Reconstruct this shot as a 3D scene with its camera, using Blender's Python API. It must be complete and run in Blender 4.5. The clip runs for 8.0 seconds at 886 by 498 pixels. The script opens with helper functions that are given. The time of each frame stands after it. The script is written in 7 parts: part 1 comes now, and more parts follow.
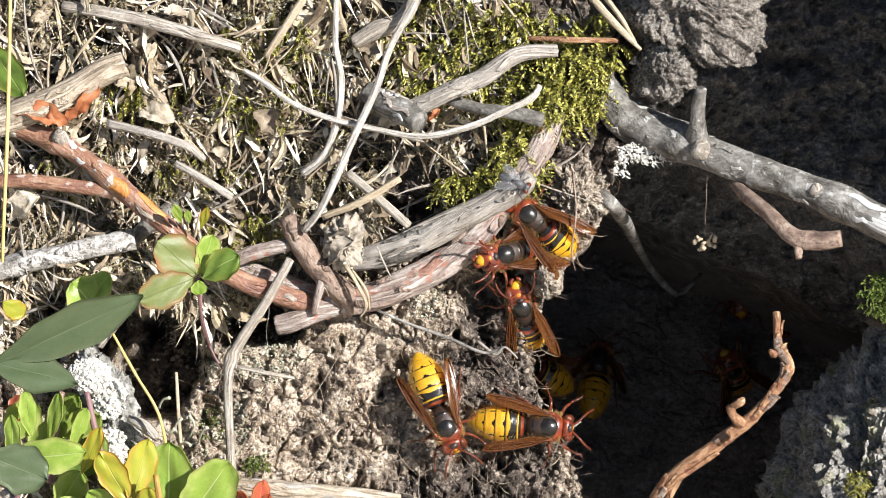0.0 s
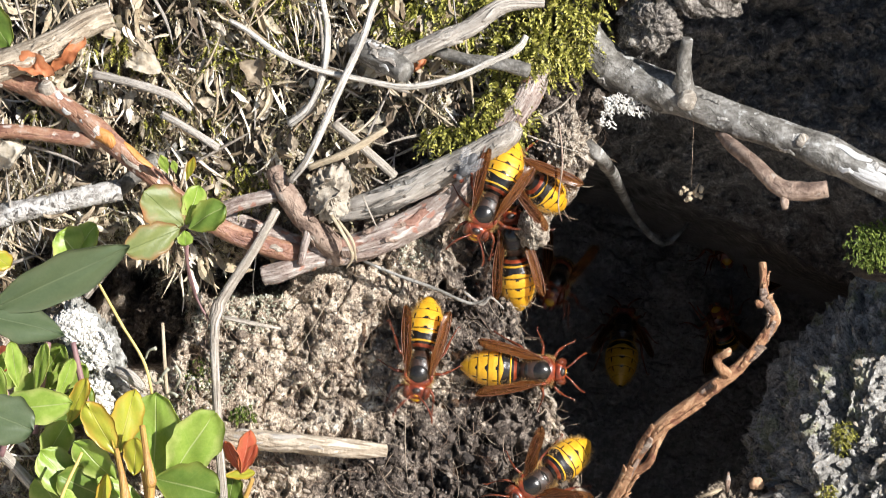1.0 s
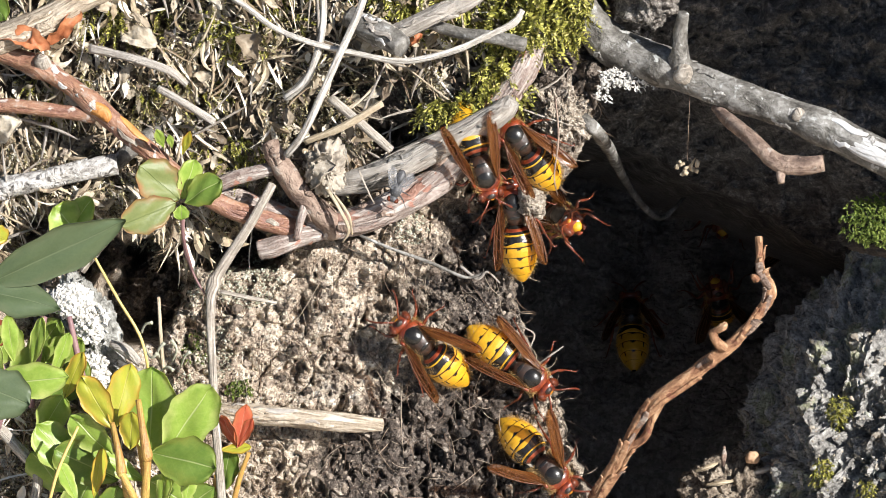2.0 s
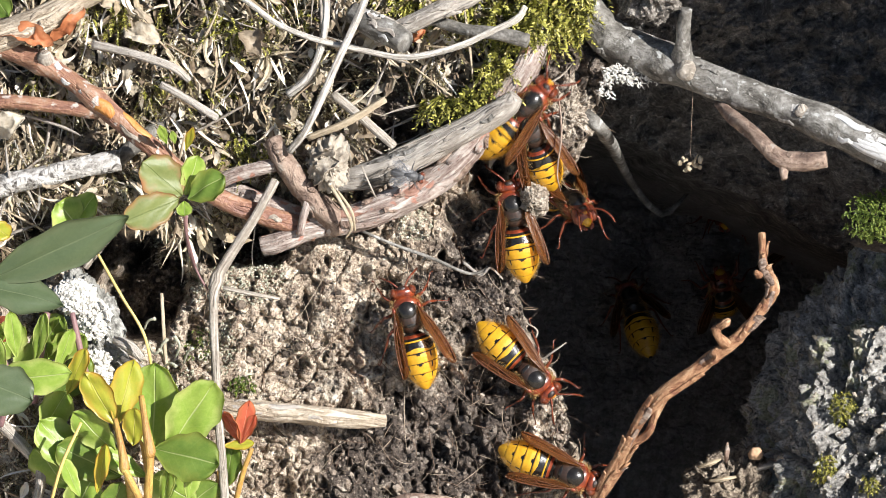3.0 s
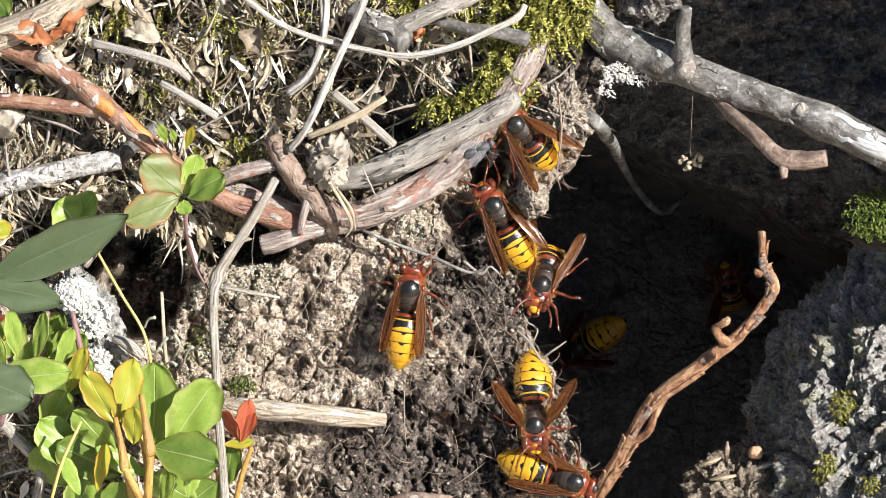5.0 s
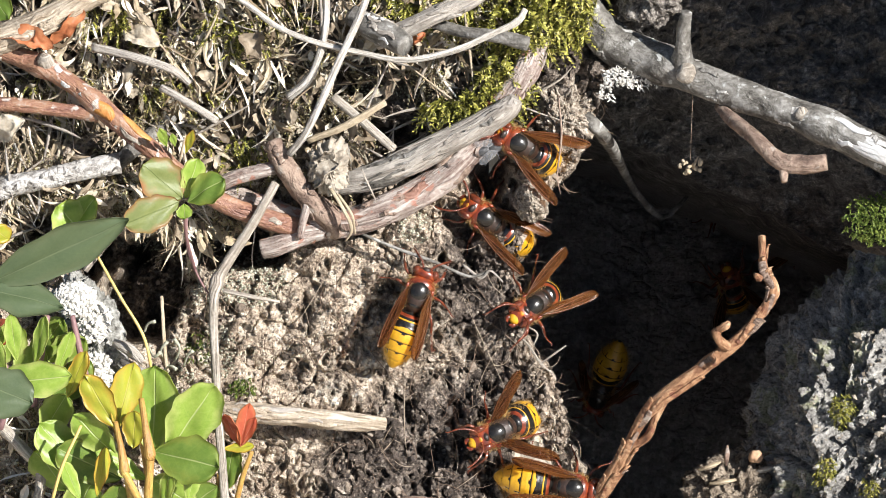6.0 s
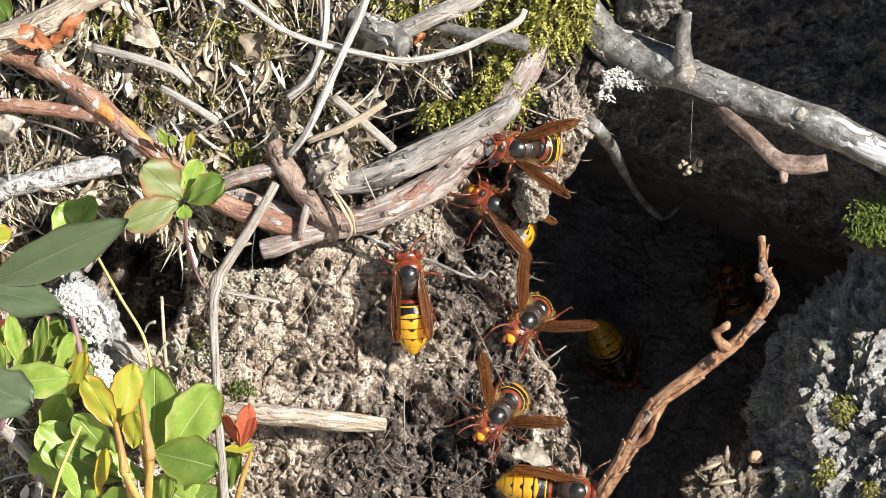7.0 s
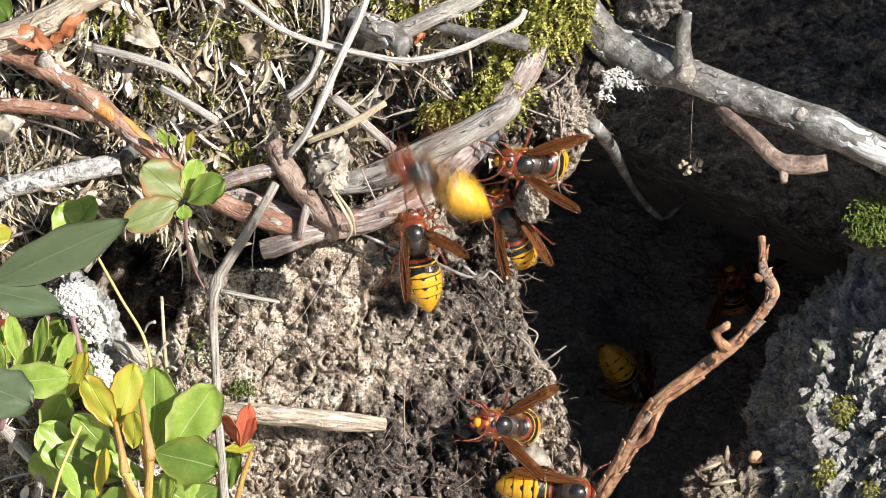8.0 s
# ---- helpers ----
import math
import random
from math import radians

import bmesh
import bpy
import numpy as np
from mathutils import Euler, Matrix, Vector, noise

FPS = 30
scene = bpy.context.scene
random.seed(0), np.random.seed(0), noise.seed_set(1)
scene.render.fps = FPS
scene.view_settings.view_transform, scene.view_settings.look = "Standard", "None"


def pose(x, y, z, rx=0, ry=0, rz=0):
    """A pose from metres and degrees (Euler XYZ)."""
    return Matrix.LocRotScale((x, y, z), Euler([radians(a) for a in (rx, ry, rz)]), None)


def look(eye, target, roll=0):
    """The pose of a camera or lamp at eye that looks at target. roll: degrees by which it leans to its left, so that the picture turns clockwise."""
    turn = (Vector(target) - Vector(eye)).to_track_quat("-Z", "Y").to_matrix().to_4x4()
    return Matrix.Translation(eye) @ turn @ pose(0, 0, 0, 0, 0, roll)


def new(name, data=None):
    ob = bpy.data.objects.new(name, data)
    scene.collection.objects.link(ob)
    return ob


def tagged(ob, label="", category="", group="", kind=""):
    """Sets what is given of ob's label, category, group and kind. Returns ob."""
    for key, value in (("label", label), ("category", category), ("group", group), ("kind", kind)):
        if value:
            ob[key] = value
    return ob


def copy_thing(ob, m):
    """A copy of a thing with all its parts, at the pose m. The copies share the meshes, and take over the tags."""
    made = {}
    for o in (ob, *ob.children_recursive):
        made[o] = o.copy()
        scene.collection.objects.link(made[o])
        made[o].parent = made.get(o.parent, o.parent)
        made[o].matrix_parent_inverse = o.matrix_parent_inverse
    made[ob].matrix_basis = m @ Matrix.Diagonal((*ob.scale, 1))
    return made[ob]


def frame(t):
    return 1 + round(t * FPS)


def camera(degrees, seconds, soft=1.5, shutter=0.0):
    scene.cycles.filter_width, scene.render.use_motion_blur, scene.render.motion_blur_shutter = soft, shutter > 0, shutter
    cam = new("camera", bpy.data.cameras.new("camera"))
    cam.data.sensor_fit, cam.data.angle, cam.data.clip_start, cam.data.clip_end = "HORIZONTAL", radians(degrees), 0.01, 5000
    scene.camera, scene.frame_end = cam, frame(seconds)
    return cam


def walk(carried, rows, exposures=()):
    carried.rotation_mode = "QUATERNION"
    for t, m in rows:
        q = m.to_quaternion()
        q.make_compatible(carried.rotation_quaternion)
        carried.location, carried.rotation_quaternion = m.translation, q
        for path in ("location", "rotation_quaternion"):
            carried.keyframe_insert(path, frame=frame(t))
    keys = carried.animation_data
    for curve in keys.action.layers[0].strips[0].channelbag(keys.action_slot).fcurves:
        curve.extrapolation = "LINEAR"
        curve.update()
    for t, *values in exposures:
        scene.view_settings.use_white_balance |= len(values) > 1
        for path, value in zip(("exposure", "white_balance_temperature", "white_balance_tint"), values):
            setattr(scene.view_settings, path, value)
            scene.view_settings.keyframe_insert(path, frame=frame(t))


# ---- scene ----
# Lengths on the bank are in millimetres: u along it, v up its slope, w out of it towards the camera.
LEAN = 35.0
BANK = Matrix(((1, 0, 0, 0), (0, math.sin(radians(LEAN)), -math.cos(radians(LEAN)), 0),
               (0, math.cos(radians(LEAN)), math.sin(radians(LEAN)), 0.45), (0, 0, 0, 1)))


def on_bank(u, v, w):
    return BANK @ Vector((u * 0.001, v * 0.001, w * 0.001))


# ---- camera and its walk ----
cam = camera(8.966, 8.0, soft=0.65, shutter=0.5)
EYE = on_bank(0, 0, 1200)


def aim(u, v):
    m = BANK.to_3x3().to_4x4() @ Matrix.Identity(4)
    way = (on_bank(u, v, 0) - EYE)
    local = BANK.to_3x3().inverted() @ way
    yaw, tilt = math.atan2(local.x, -local.z), math.atan2(local.y, math.hypot(local.x, local.z))
    return Matrix.Translation(EYE) @ m @ Euler((tilt, -yaw, 0), "XYZ").to_matrix().to_4x4()


walk(cam, [(0.0, aim(-3.1, 16.1)), (0.5, aim(-1.6, 12.9)), (1.0, aim(-0.2, 5.6)), (1.5, aim(0.6, 1.5)), (1.7, aim(0.7, 0.8)),
           (2.8, aim(0.1, -0.6)), (3.0, aim(0, -0.7)), (3.5, aim(0, -0.9)), (4.0, aim(0, -1.1)), (4.5, aim(0, -1.1)), (4.7, aim(0, -1.1)),
           (5.8, aim(0, -0.2)), (6.0, aim(0, -0.1)), (6.5, aim(0, 0)), (8.0, aim(0, 0))])

# ---- world, sun, exposure ----
TO_SUN = (BANK.to_3x3() @ Vector((0.62, 0.26, 0.74))).normalized()
world = bpy.data.worlds.new("sky")
scene.world = world
world.use_nodes = True
sky = world.node_tree.nodes.new("ShaderNodeTexSky")
sky.sky_type, sky.sun_disc = "NISHITA", False
sky.sun_elevation = math.asin(TO_SUN.z)
sky.sun_rotation = math.atan2(TO_SUN.x, TO_SUN.y)
world.node_tree.links.new(sky.outputs[0], world.node_tree.nodes["Background"].inputs[0])
world.node_tree.nodes["Background"].inputs[1].default_value = 0.06
sun = new("sun", bpy.data.lights.new("sun", "SUN"))
sun.data.energy, sun.data.angle, sun.data.color = 5.0, radians(0.53), (1.0, 0.97, 0.94)
sun.matrix_world = look(TO_SUN * 20, (0, 0, 0))
scene.view_settings.exposure = 0.86


# ---- materials ----
class Graph:
    """A node material under construction."""

    def __init__(self, name):
        self.mat = bpy.data.materials.new(name)
        self.mat.use_nodes = True
        self.tree = self.mat.node_tree
        self.bsdf = self.tree.nodes["Principled BSDF"]
        self.end = self.tree.nodes["Material Output"]

    def add(self, kind, props=None, **ins):
        n = self.tree.nodes.new("ShaderNode" + kind)
        for k, val in (props or {}).items():
            setattr(n, k, val)
        for k, val in ins.items():
            self.put(n, int(k[1:]) if k[0] == "i" and k[1:].isdigit() else k.replace("_", " "), val)
        return n

    def put(self, n, key, val):
        s = n.inputs[key]
        if isinstance(val, bpy.types.NodeSocket):
            self.tree.links.new(val, s)
        else:
            s.default_value = val

    def noise(self, vec, scale, detail=6, rough=0.6, distort=0.0):
        return self.add("TexNoise", Vector=vec, Scale=scale, Detail=detail, Roughness=rough, Distortion=distort).outputs[0]

    def ramp(self, fac, stops):
        n = self.add("ValToRGB", Fac=fac)
        e = n.color_ramp.elements
        while len(e) < len(stops):
            e.new(0.5)
        for el, (p, c) in zip(e, stops):
            el.position, el.color = p, (*c, 1) if len(c) == 3 else c
        return n.outputs[0]

    def mix(self, fac, a, b, how="MIX"):
        n = self.add("Mix", {"data_type": "RGBA", "blend_type": how})
        for k, val in ((0, fac), (6, a), (7, b)):
            if not isinstance(val, bpy.types.NodeSocket) and k > 0:
                val = (*val, 1)
            self.put(n, k, val)
        return n.outputs[2]

    def math(self, op, a, b=0.0, clamp=False):
        n = self.add("Math", {"operation": op, "use_clamp": clamp}, i0=a, i1=b)
        return n.outputs[0]

    def near(self, vec, point, radius, wobble, amount):
        """1 round a point, falling to 0 at the radius, with a ragged edge."""
        d = self.add("VectorMath", {"operation": "DISTANCE"}, i0=vec, i1=point).outputs["Value"]
        d = self.math("MULTIPLY_ADD", d, 1 / radius)
        d.node.inputs[2].default_value = 0.0
        d = self.math("ADD", d, self.math("MULTIPLY", self.math("SUBTRACT", wobble, 0.5), amount))
        r = self.add("MapRange", i0=d, i1=1.1, i2=0.7, i3=0.0, i4=1.0)
        return r.outputs[0]

    def bump(self, height, distance, strength=1.0, under=None):
        n = self.add("Bump", Height=height, Distance=distance, Strength=strength)
        if under is not None:
            self.put(n, "Normal", under)
        return n.outputs[0]

    def finish(self, colour, rough=0.8, normal=None, **more):
        self.put(self.bsdf, "Base Color", colour if isinstance(colour, bpy.types.NodeSocket) else (*colour, 1))
        self.put(self.bsdf, "Roughness", rough)
        if normal is not None:
            self.put(self.bsdf, "Normal", normal)
        for k, val in more.items():
            self.put(self.bsdf, k.replace("_", " "), val)
        return self.mat


def grain(name, stops, fine=900, coarse=90, rough=0.85, depth=0.0002, jitter="island", spread=0.5, **more):
    """Mineral or plant matter: two scales of mottling, a value that differs from piece to piece."""
    g = Graph(name)
    vec = g.add("TexCoord").outputs["Object"]
    a, b = g.noise(vec, fine), g.noise(vec, coarse, 4)
    f = g.math("ADD", g.math("MULTIPLY", a, 0.6), g.math("MULTIPLY", b, 0.4))
    if jitter:
        r = g.add("NewGeometry").outputs["Random Per Island"] if jitter == "island" else g.add("ObjectInfo").outputs["Random"]
        f = g.math("ADD", f, g.math("MULTIPLY", g.math("SUBTRACT", r, 0.5), spread))
    return g.finish(g.ramp(f, stops), rough, g.bump(a, depth), **more)


def bark(name, stops, streak=(900, 60), rough=0.8, depth=0.0003, flecks=None):
    """Bark or bare wood on a tube: streaks along it, worn patches, cracks."""
    g = Graph(name)
    uv = g.add("TexCoord").outputs["UV"]
    m = g.add("Mapping", Vector=uv)
    m.inputs["Scale"].default_value = (streak[0], streak[1], 1)
    obj = g.add("TexCoord").outputs["Object"]
    s = g.noise(m.outputs[0], 1.0, 5, 0.65, 0.4)
    p = g.noise(obj, 130, 5, 0.6)
    fine = g.noise(obj, 1500, 4, 0.6)
    f = g.math("ADD", g.math("MULTIPLY", s, 0.5), g.math("MULTIPLY", p, 0.35))
    f = g.math("ADD", f, g.math("MULTIPLY", fine, 0.2))
    col = g.ramp(f, stops)
    if flecks:
        q = g.noise(obj, 420, 3, 0.5)
        col = g.mix(g.add("MapRange", i0=q, i1=0.62, i2=0.68).outputs[0], col, flecks)
    crack = g.add("MapRange", i0=s, i1=0.32, i2=0.55).outputs[0]
    h = g.math("ADD", g.math("MULTIPLY", crack, 0.6), g.math("MULTIPLY", fine, 0.4))
    return g.finish(col, rough, g.bump(h, depth))


def leaf_material(name, top, edge, vein, gloss=0.35):
    """A leathery leaf; UV x runs across from 0 to 1, y along it."""
    g = Graph(name)
    uv = g.add("TexCoord").outputs["UV"]
    x = g.add("SeparateXYZ", Vector=uv)
    across = g.math("ABSOLUTE", g.math("SUBTRACT", x.outputs[0], 0.5))
    obj = g.add("TexCoord").outputs["Object"]
    n = g.noise(obj, 260, 6, 0.65)
    fine = g.noise(obj, 1800, 3)
    rib = g.add("MapRange", i0=across, i1=0.022, i2=0.006).outputs[0]
    side = g.math("SINE", g.math("MULTIPLY", g.math("ADD", x.outputs[1], g.math("MULTIPLY", across, -0.5)), 46.0))
    side = g.add("MapRange", i0=side, i1=0.9, i2=1.0, i3=0.0, i4=0.07).outputs[0]
    col = g.ramp(g.math("ADD", g.math("MULTIPLY", n, 0.7), g.math("MULTIPLY", fine, 0.3)), [(0.3, top[0]), (0.7, top[1])])
    rim = g.math("ADD", across, g.math("MULTIPLY", g.math("SUBTRACT", n, 0.5), 0.6))
    col = g.mix(g.add("MapRange", i0=rim, i1=0.28, i2=0.62).outputs[0], col, edge)
    col = g.mix(g.math("MAXIMUM", rib, side), col, vein)
    h = g.math("ADD", g.math("MULTIPLY", g.math("MAXIMUM", rib, side), -0.6), g.math("MULTIPLY", fine, 0.25))
    mat = g.finish(col, gloss, g.bump(h, 0.00015))
    tr = g.add("BsdfTranslucent", Color=g.mix(1.0, col, (1.0, 1.0, 0.35), "MULTIPLY"))
    ms = g.add("MixShader", i0=0.45, i1=g.bsdf.outputs[0], i2=tr.outputs[0])
    g.tree.links.new(ms.outputs[0], g.end.inputs[0])
    return mat


def soil_material():
    """The bank's earth: dry grey crust, darker humus in patches, sandy grains; the hollow's shade painted in."""
    g = Graph("bank_soil")
    vec = g.add("TexCoord").outputs["Object"]
    big, mid, fine = g.noise(vec, 28, 5, 0.6), g.noise(vec, 210, 7, 0.72), g.noise(vec, 1500, 7, 0.8)
    f = g.math("ADD", g.math("MULTIPLY", mid, 0.5), g.math("MULTIPLY", fine, 0.5))
    dry = g.ramp(f, [(0.37, (0.05, 0.033, 0.022)), (0.43, (0.21, 0.152, 0.108)), (0.48, (0.44, 0.355, 0.270)), (0.53, (0.62, 0.53, 0.42)), (0.59, (0.82, 0.745, 0.63))])
    # Dark ramp for humus outside and for shade painted inside the hollow.
    humus_and_shade = g.ramp(f, [(0.37, (0.018, 0.013, 0.010)), (0.46, (0.060, 0.045, 0.035)), (0.53, (0.135, 0.106, 0.085)), (0.61, (0.40, 0.345, 0.29))])
    # Humus spots; the last, beside the hollow, paints in shade with the dark soil.
    patch = g.math("MAXIMUM", g.math("MAXIMUM", g.near(vec, (0.004, -0.041, 0.0), 0.018, mid, 1.4), g.math("MAXIMUM", g.near(vec, (-0.006, -0.043, 0.0), 0.0155, mid, 1.6), g.math("MAXIMUM", g.near(vec, (-0.016, -0.047, 0.0), 0.012, mid, 1.8), g.near(vec, (0.012, -0.031, 0.0), 0.011, mid, 1.6)))), g.near(vec, (0.0125, -0.006, -0.001), 0.0165, mid, 1.4))
    # Two spots darken the hollow and the wall above it: painted shade.
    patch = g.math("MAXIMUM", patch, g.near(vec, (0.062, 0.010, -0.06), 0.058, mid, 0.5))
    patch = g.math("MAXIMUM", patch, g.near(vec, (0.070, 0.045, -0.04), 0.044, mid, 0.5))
    patch = g.math("MAXIMUM", patch, g.add("MapRange", i0=big, i1=0.54, i2=0.63, i4=0.65).outputs[0])
    rise = g.math("ADD", g.add("SeparateXYZ", Vector=vec).outputs[1], g.math("MULTIPLY", g.math("SUBTRACT", mid, 0.5), 0.03))
    patch = g.math("MAXIMUM", patch, g.add("MapRange", i0=rise, i1=0.014, i2=0.024, i4=0.92).outputs[0])
    # Darker with depth into the bank, shade put into the colour.
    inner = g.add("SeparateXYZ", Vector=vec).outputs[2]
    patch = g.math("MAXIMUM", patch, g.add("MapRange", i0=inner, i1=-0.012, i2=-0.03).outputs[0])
    col = g.mix(patch, dry, humus_and_shade)
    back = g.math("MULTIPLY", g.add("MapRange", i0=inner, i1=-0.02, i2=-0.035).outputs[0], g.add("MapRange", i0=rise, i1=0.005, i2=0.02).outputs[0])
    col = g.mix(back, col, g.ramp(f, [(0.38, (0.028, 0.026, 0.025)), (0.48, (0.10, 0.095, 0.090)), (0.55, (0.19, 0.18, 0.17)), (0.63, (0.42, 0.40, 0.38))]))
    # The deepest earth is paler: fill light for the black, put into the colour.
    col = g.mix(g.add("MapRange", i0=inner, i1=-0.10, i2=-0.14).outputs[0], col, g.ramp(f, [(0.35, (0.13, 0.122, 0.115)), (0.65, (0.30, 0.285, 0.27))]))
    cells = g.add("TexVoronoi", Vector=vec, Scale=1300.0)
    speck = g.add("SeparateColor", Color=cells.outputs["Color"]).outputs[0]
    col = g.mix(0.5, col, g.ramp(speck, [(0.0, (0.25, 0.25, 0.25)), (0.55, (0.5, 0.5, 0.5)), (0.9, (0.72, 0.71, 0.70)), (1.0, (0.95, 0.94, 0.92))]), "OVERLAY")
    chunk = g.add("TexVoronoi", Vector=vec, Scale=520.0)
    col = g.mix(0.3, col, g.ramp(g.add("SeparateColor", Color=chunk.outputs["Color"]).outputs[1], [(0.0, (0.28, 0.26, 0.24)), (0.6, (0.52, 0.5, 0.48)), (1.0, (0.74, 0.73, 0.72))]), "OVERLAY")
    b = g.bump(g.math("ADD", mid, g.math("MULTIPLY", cells.outputs["Distance"], -0.15)), 0.0014)
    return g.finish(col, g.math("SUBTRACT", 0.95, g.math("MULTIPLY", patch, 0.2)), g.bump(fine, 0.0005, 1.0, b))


def wing_material():
    g = Graph("hornet_wing")
    uv = g.add("TexCoord").outputs["UV"]
    m = g.add("Mapping", Vector=uv)
    m.inputs["Scale"].default_value = (5, 1.4, 1)
    n = g.noise(m.outputs[0], 1.0, 4, 0.6)
    col = g.ramp(n, [(0.35, (0.08, 0.031, 0.010)), (0.5, (0.21, 0.086, 0.026)), (0.68, (0.38, 0.20, 0.075))])
    g.finish(col, 0.22, g.bump(n, 0.00015), Coat_Weight=0.4, Coat_Roughness=0.15)
    lit = g.add("BsdfTranslucent", Color=col)
    body = g.add("MixShader", i0=0.35, i1=g.bsdf.outputs[0], i2=lit.outputs[0])
    see = g.add("BsdfTransparent", Color=(0.84, 0.62, 0.42, 1))
    ms = g.add("MixShader", i0=0.42, i1=see.outputs[0], i2=body.outputs[0])
    g.tree.links.new(ms.outputs[0], g.end.inputs[0])
    return g.mat


def chitin(name, dark, light, rough=0.28, fine=2500):
    g = Graph(name)
    obj = g.add("TexCoord").outputs["Object"]
    n, m = g.noise(obj, fine, 4), g.noise(obj, 650, 4, 0.6)
    col = g.ramp(g.math("ADD", g.math("MULTIPLY", n, 0.4), g.math("MULTIPLY", m, 0.6)), [(0.40, dark), (0.60, light)])
    return g.finish(col, rough, g.bump(n, 0.00012), Coat_Weight=0.25, Coat_Roughness=0.10)


SOIL = soil_material()
WHITE_WOOD = bark("bare_white_wood", [(0.32, (0.22, 0.205, 0.19)), (0.44, (0.44, 0.43, 0.41)), (0.60, (0.66, 0.655, 0.64))], (900, 60), depth=0.0004)
GREY_BARK = bark("grey_bark", [(0.36, (0.022, 0.020, 0.017)), (0.45, (0.075, 0.068, 0.058)), (0.53, (0.16, 0.150, 0.132)), (0.61, (0.29, 0.278, 0.255)), (0.70, (0.54, 0.53, 0.50))], (330, 200), depth=0.0004, flecks=(0.40, 0.40, 0.38))
DRIFTWOOD = bark("weathered_wood", [(0.30, (0.07, 0.06, 0.05)), (0.45, (0.30, 0.265, 0.225)), (0.6, (0.48, 0.44, 0.39)), (0.75, (0.68, 0.65, 0.60))], (1500, 45), depth=0.0005)
RED_BARK = bark("red_root_bark", [(0.30, (0.06, 0.036, 0.03)), (0.42, (0.22, 0.145, 0.118)), (0.50, (0.36, 0.285, 0.245)), (0.60, (0.50, 0.44, 0.395)), (0.74, (0.70, 0.66, 0.61))], (1100, 110), depth=0.0008, flecks=(0.44, 0.22, 0.16))
TWIG_BARK = bark("russet_twig_bark", [(0.32, (0.05, 0.026, 0.022)), (0.42, (0.15, 0.068, 0.048)), (0.50, (0.25, 0.122, 0.080)), (0.57, (0.32, 0.175, 0.105)), (0.63, (0.34, 0.25, 0.20)), (0.71, (0.48, 0.42, 0.37)), (0.8, (0.64, 0.60, 0.55))], (420, 90), 0.4, 0.0007, flecks=(0.50, 0.44, 0.39))
ORANGE_BARK = bark("orange_bark", [(0.32, (0.20, 0.08, 0.025)), (0.48, (0.42, 0.17, 0.04)), (0.66, (0.55, 0.30, 0.10))], (420, 90), 0.45)
BROWN_BARK = bark("scaly_brown_bark", [(0.34, (0.045, 0.029, 0.022)), (0.48, (0.18, 0.12, 0.09)), (0.58, (0.32, 0.235, 0.18)), (0.72, (0.50, 0.42, 0.35))], (420, 260), depth=0.0006, flecks=(0.34, 0.29, 0.245))
PALE_BARK = bark("pale_mottled_bark", [(0.36, (0.05, 0.045, 0.04)), (0.45, (0.20, 0.185, 0.165)), (0.54, (0.46, 0.44, 0.41)), (0.66, (0.70, 0.68, 0.65))], (420, 300), depth=0.0006, flecks=(0.09, 0.08, 0.07))
RUST_BARK = bark("rust_bark", [(0.34, (0.09, 0.040, 0.028)), (0.48, (0.27, 0.135, 0.095)), (0.60, (0.40, 0.25, 0.195)), (0.74, (0.56, 0.45, 0.39))], (900, 120), depth=0.0005)
STRAW = bark("straw", [(0.30, (0.17, 0.12, 0.07)), (0.5, (0.42, 0.34, 0.23)), (0.72, (0.66, 0.57, 0.43))], (1600, 40), 0.6)
GREY_STEM = bark("grey_stem", [(0.30, (0.09, 0.07, 0.054)), (0.42, (0.23, 0.195, 0.155)), (0.52, (0.36, 0.315, 0.26)), (0.64, (0.56, 0.51, 0.44))], (1500, 60), 0.75, 0.0005)
TAN_TWIG = bark("tan_flaking_bark", [(0.32, (0.06, 0.026, 0.016)), (0.45, (0.22, 0.098, 0.048)), (0.56, (0.37, 0.205, 0.108)), (0.66, (0.52, 0.36, 0.225)), (0.78, (0.68, 0.55, 0.40))], (700, 260), depth=0.0007, flecks=(0.20, 0.08, 0.045))
ORANGE_STEM = bark("orange_stem", [(0.32, (0.16, 0.07, 0.03)), (0.44, (0.30, 0.145, 0.045)), (0.54, (0.42, 0.25, 0.06)), (0.64, (0.46, 0.38, 0.10)), (0.76, (0.56, 0.50, 0.30))], (500, 90), 0.5, 0.0003)
PURPLE_STEM = bark("purple_stem", [(0.3, (0.10, 0.05, 0.05)), (0.5, (0.20, 0.11, 0.11)), (0.7, (0.32, 0.20, 0.18))], (500, 60), 0.5, 0.0001)
BLEACHED = bark("bleached_wood", [(0.34, (0.09, 0.06, 0.038)), (0.44, (0.29, 0.225, 0.155)), (0.56, (0.50, 0.42, 0.32)), (0.72, (0.74, 0.68, 0.59))], (1100, 90), 0.75, 0.0006)
PALE_STEM = bark("pale_stem", [(0.30, (0.14, 0.115, 0.09)), (0.42, (0.32, 0.285, 0.24)), (0.52, (0.49, 0.455, 0.40)), (0.64, (0.68, 0.645, 0.59))], (1500, 60), 0.75, 0.0005)
YELLOW_GRASS = bark("yellow_grass", [(0.3, (0.40, 0.26, 0.06)), (0.5, (0.62, 0.45, 0.14)), (0.7, (0.75, 0.60, 0.28))], (900, 30), 0.5, 0.0001)
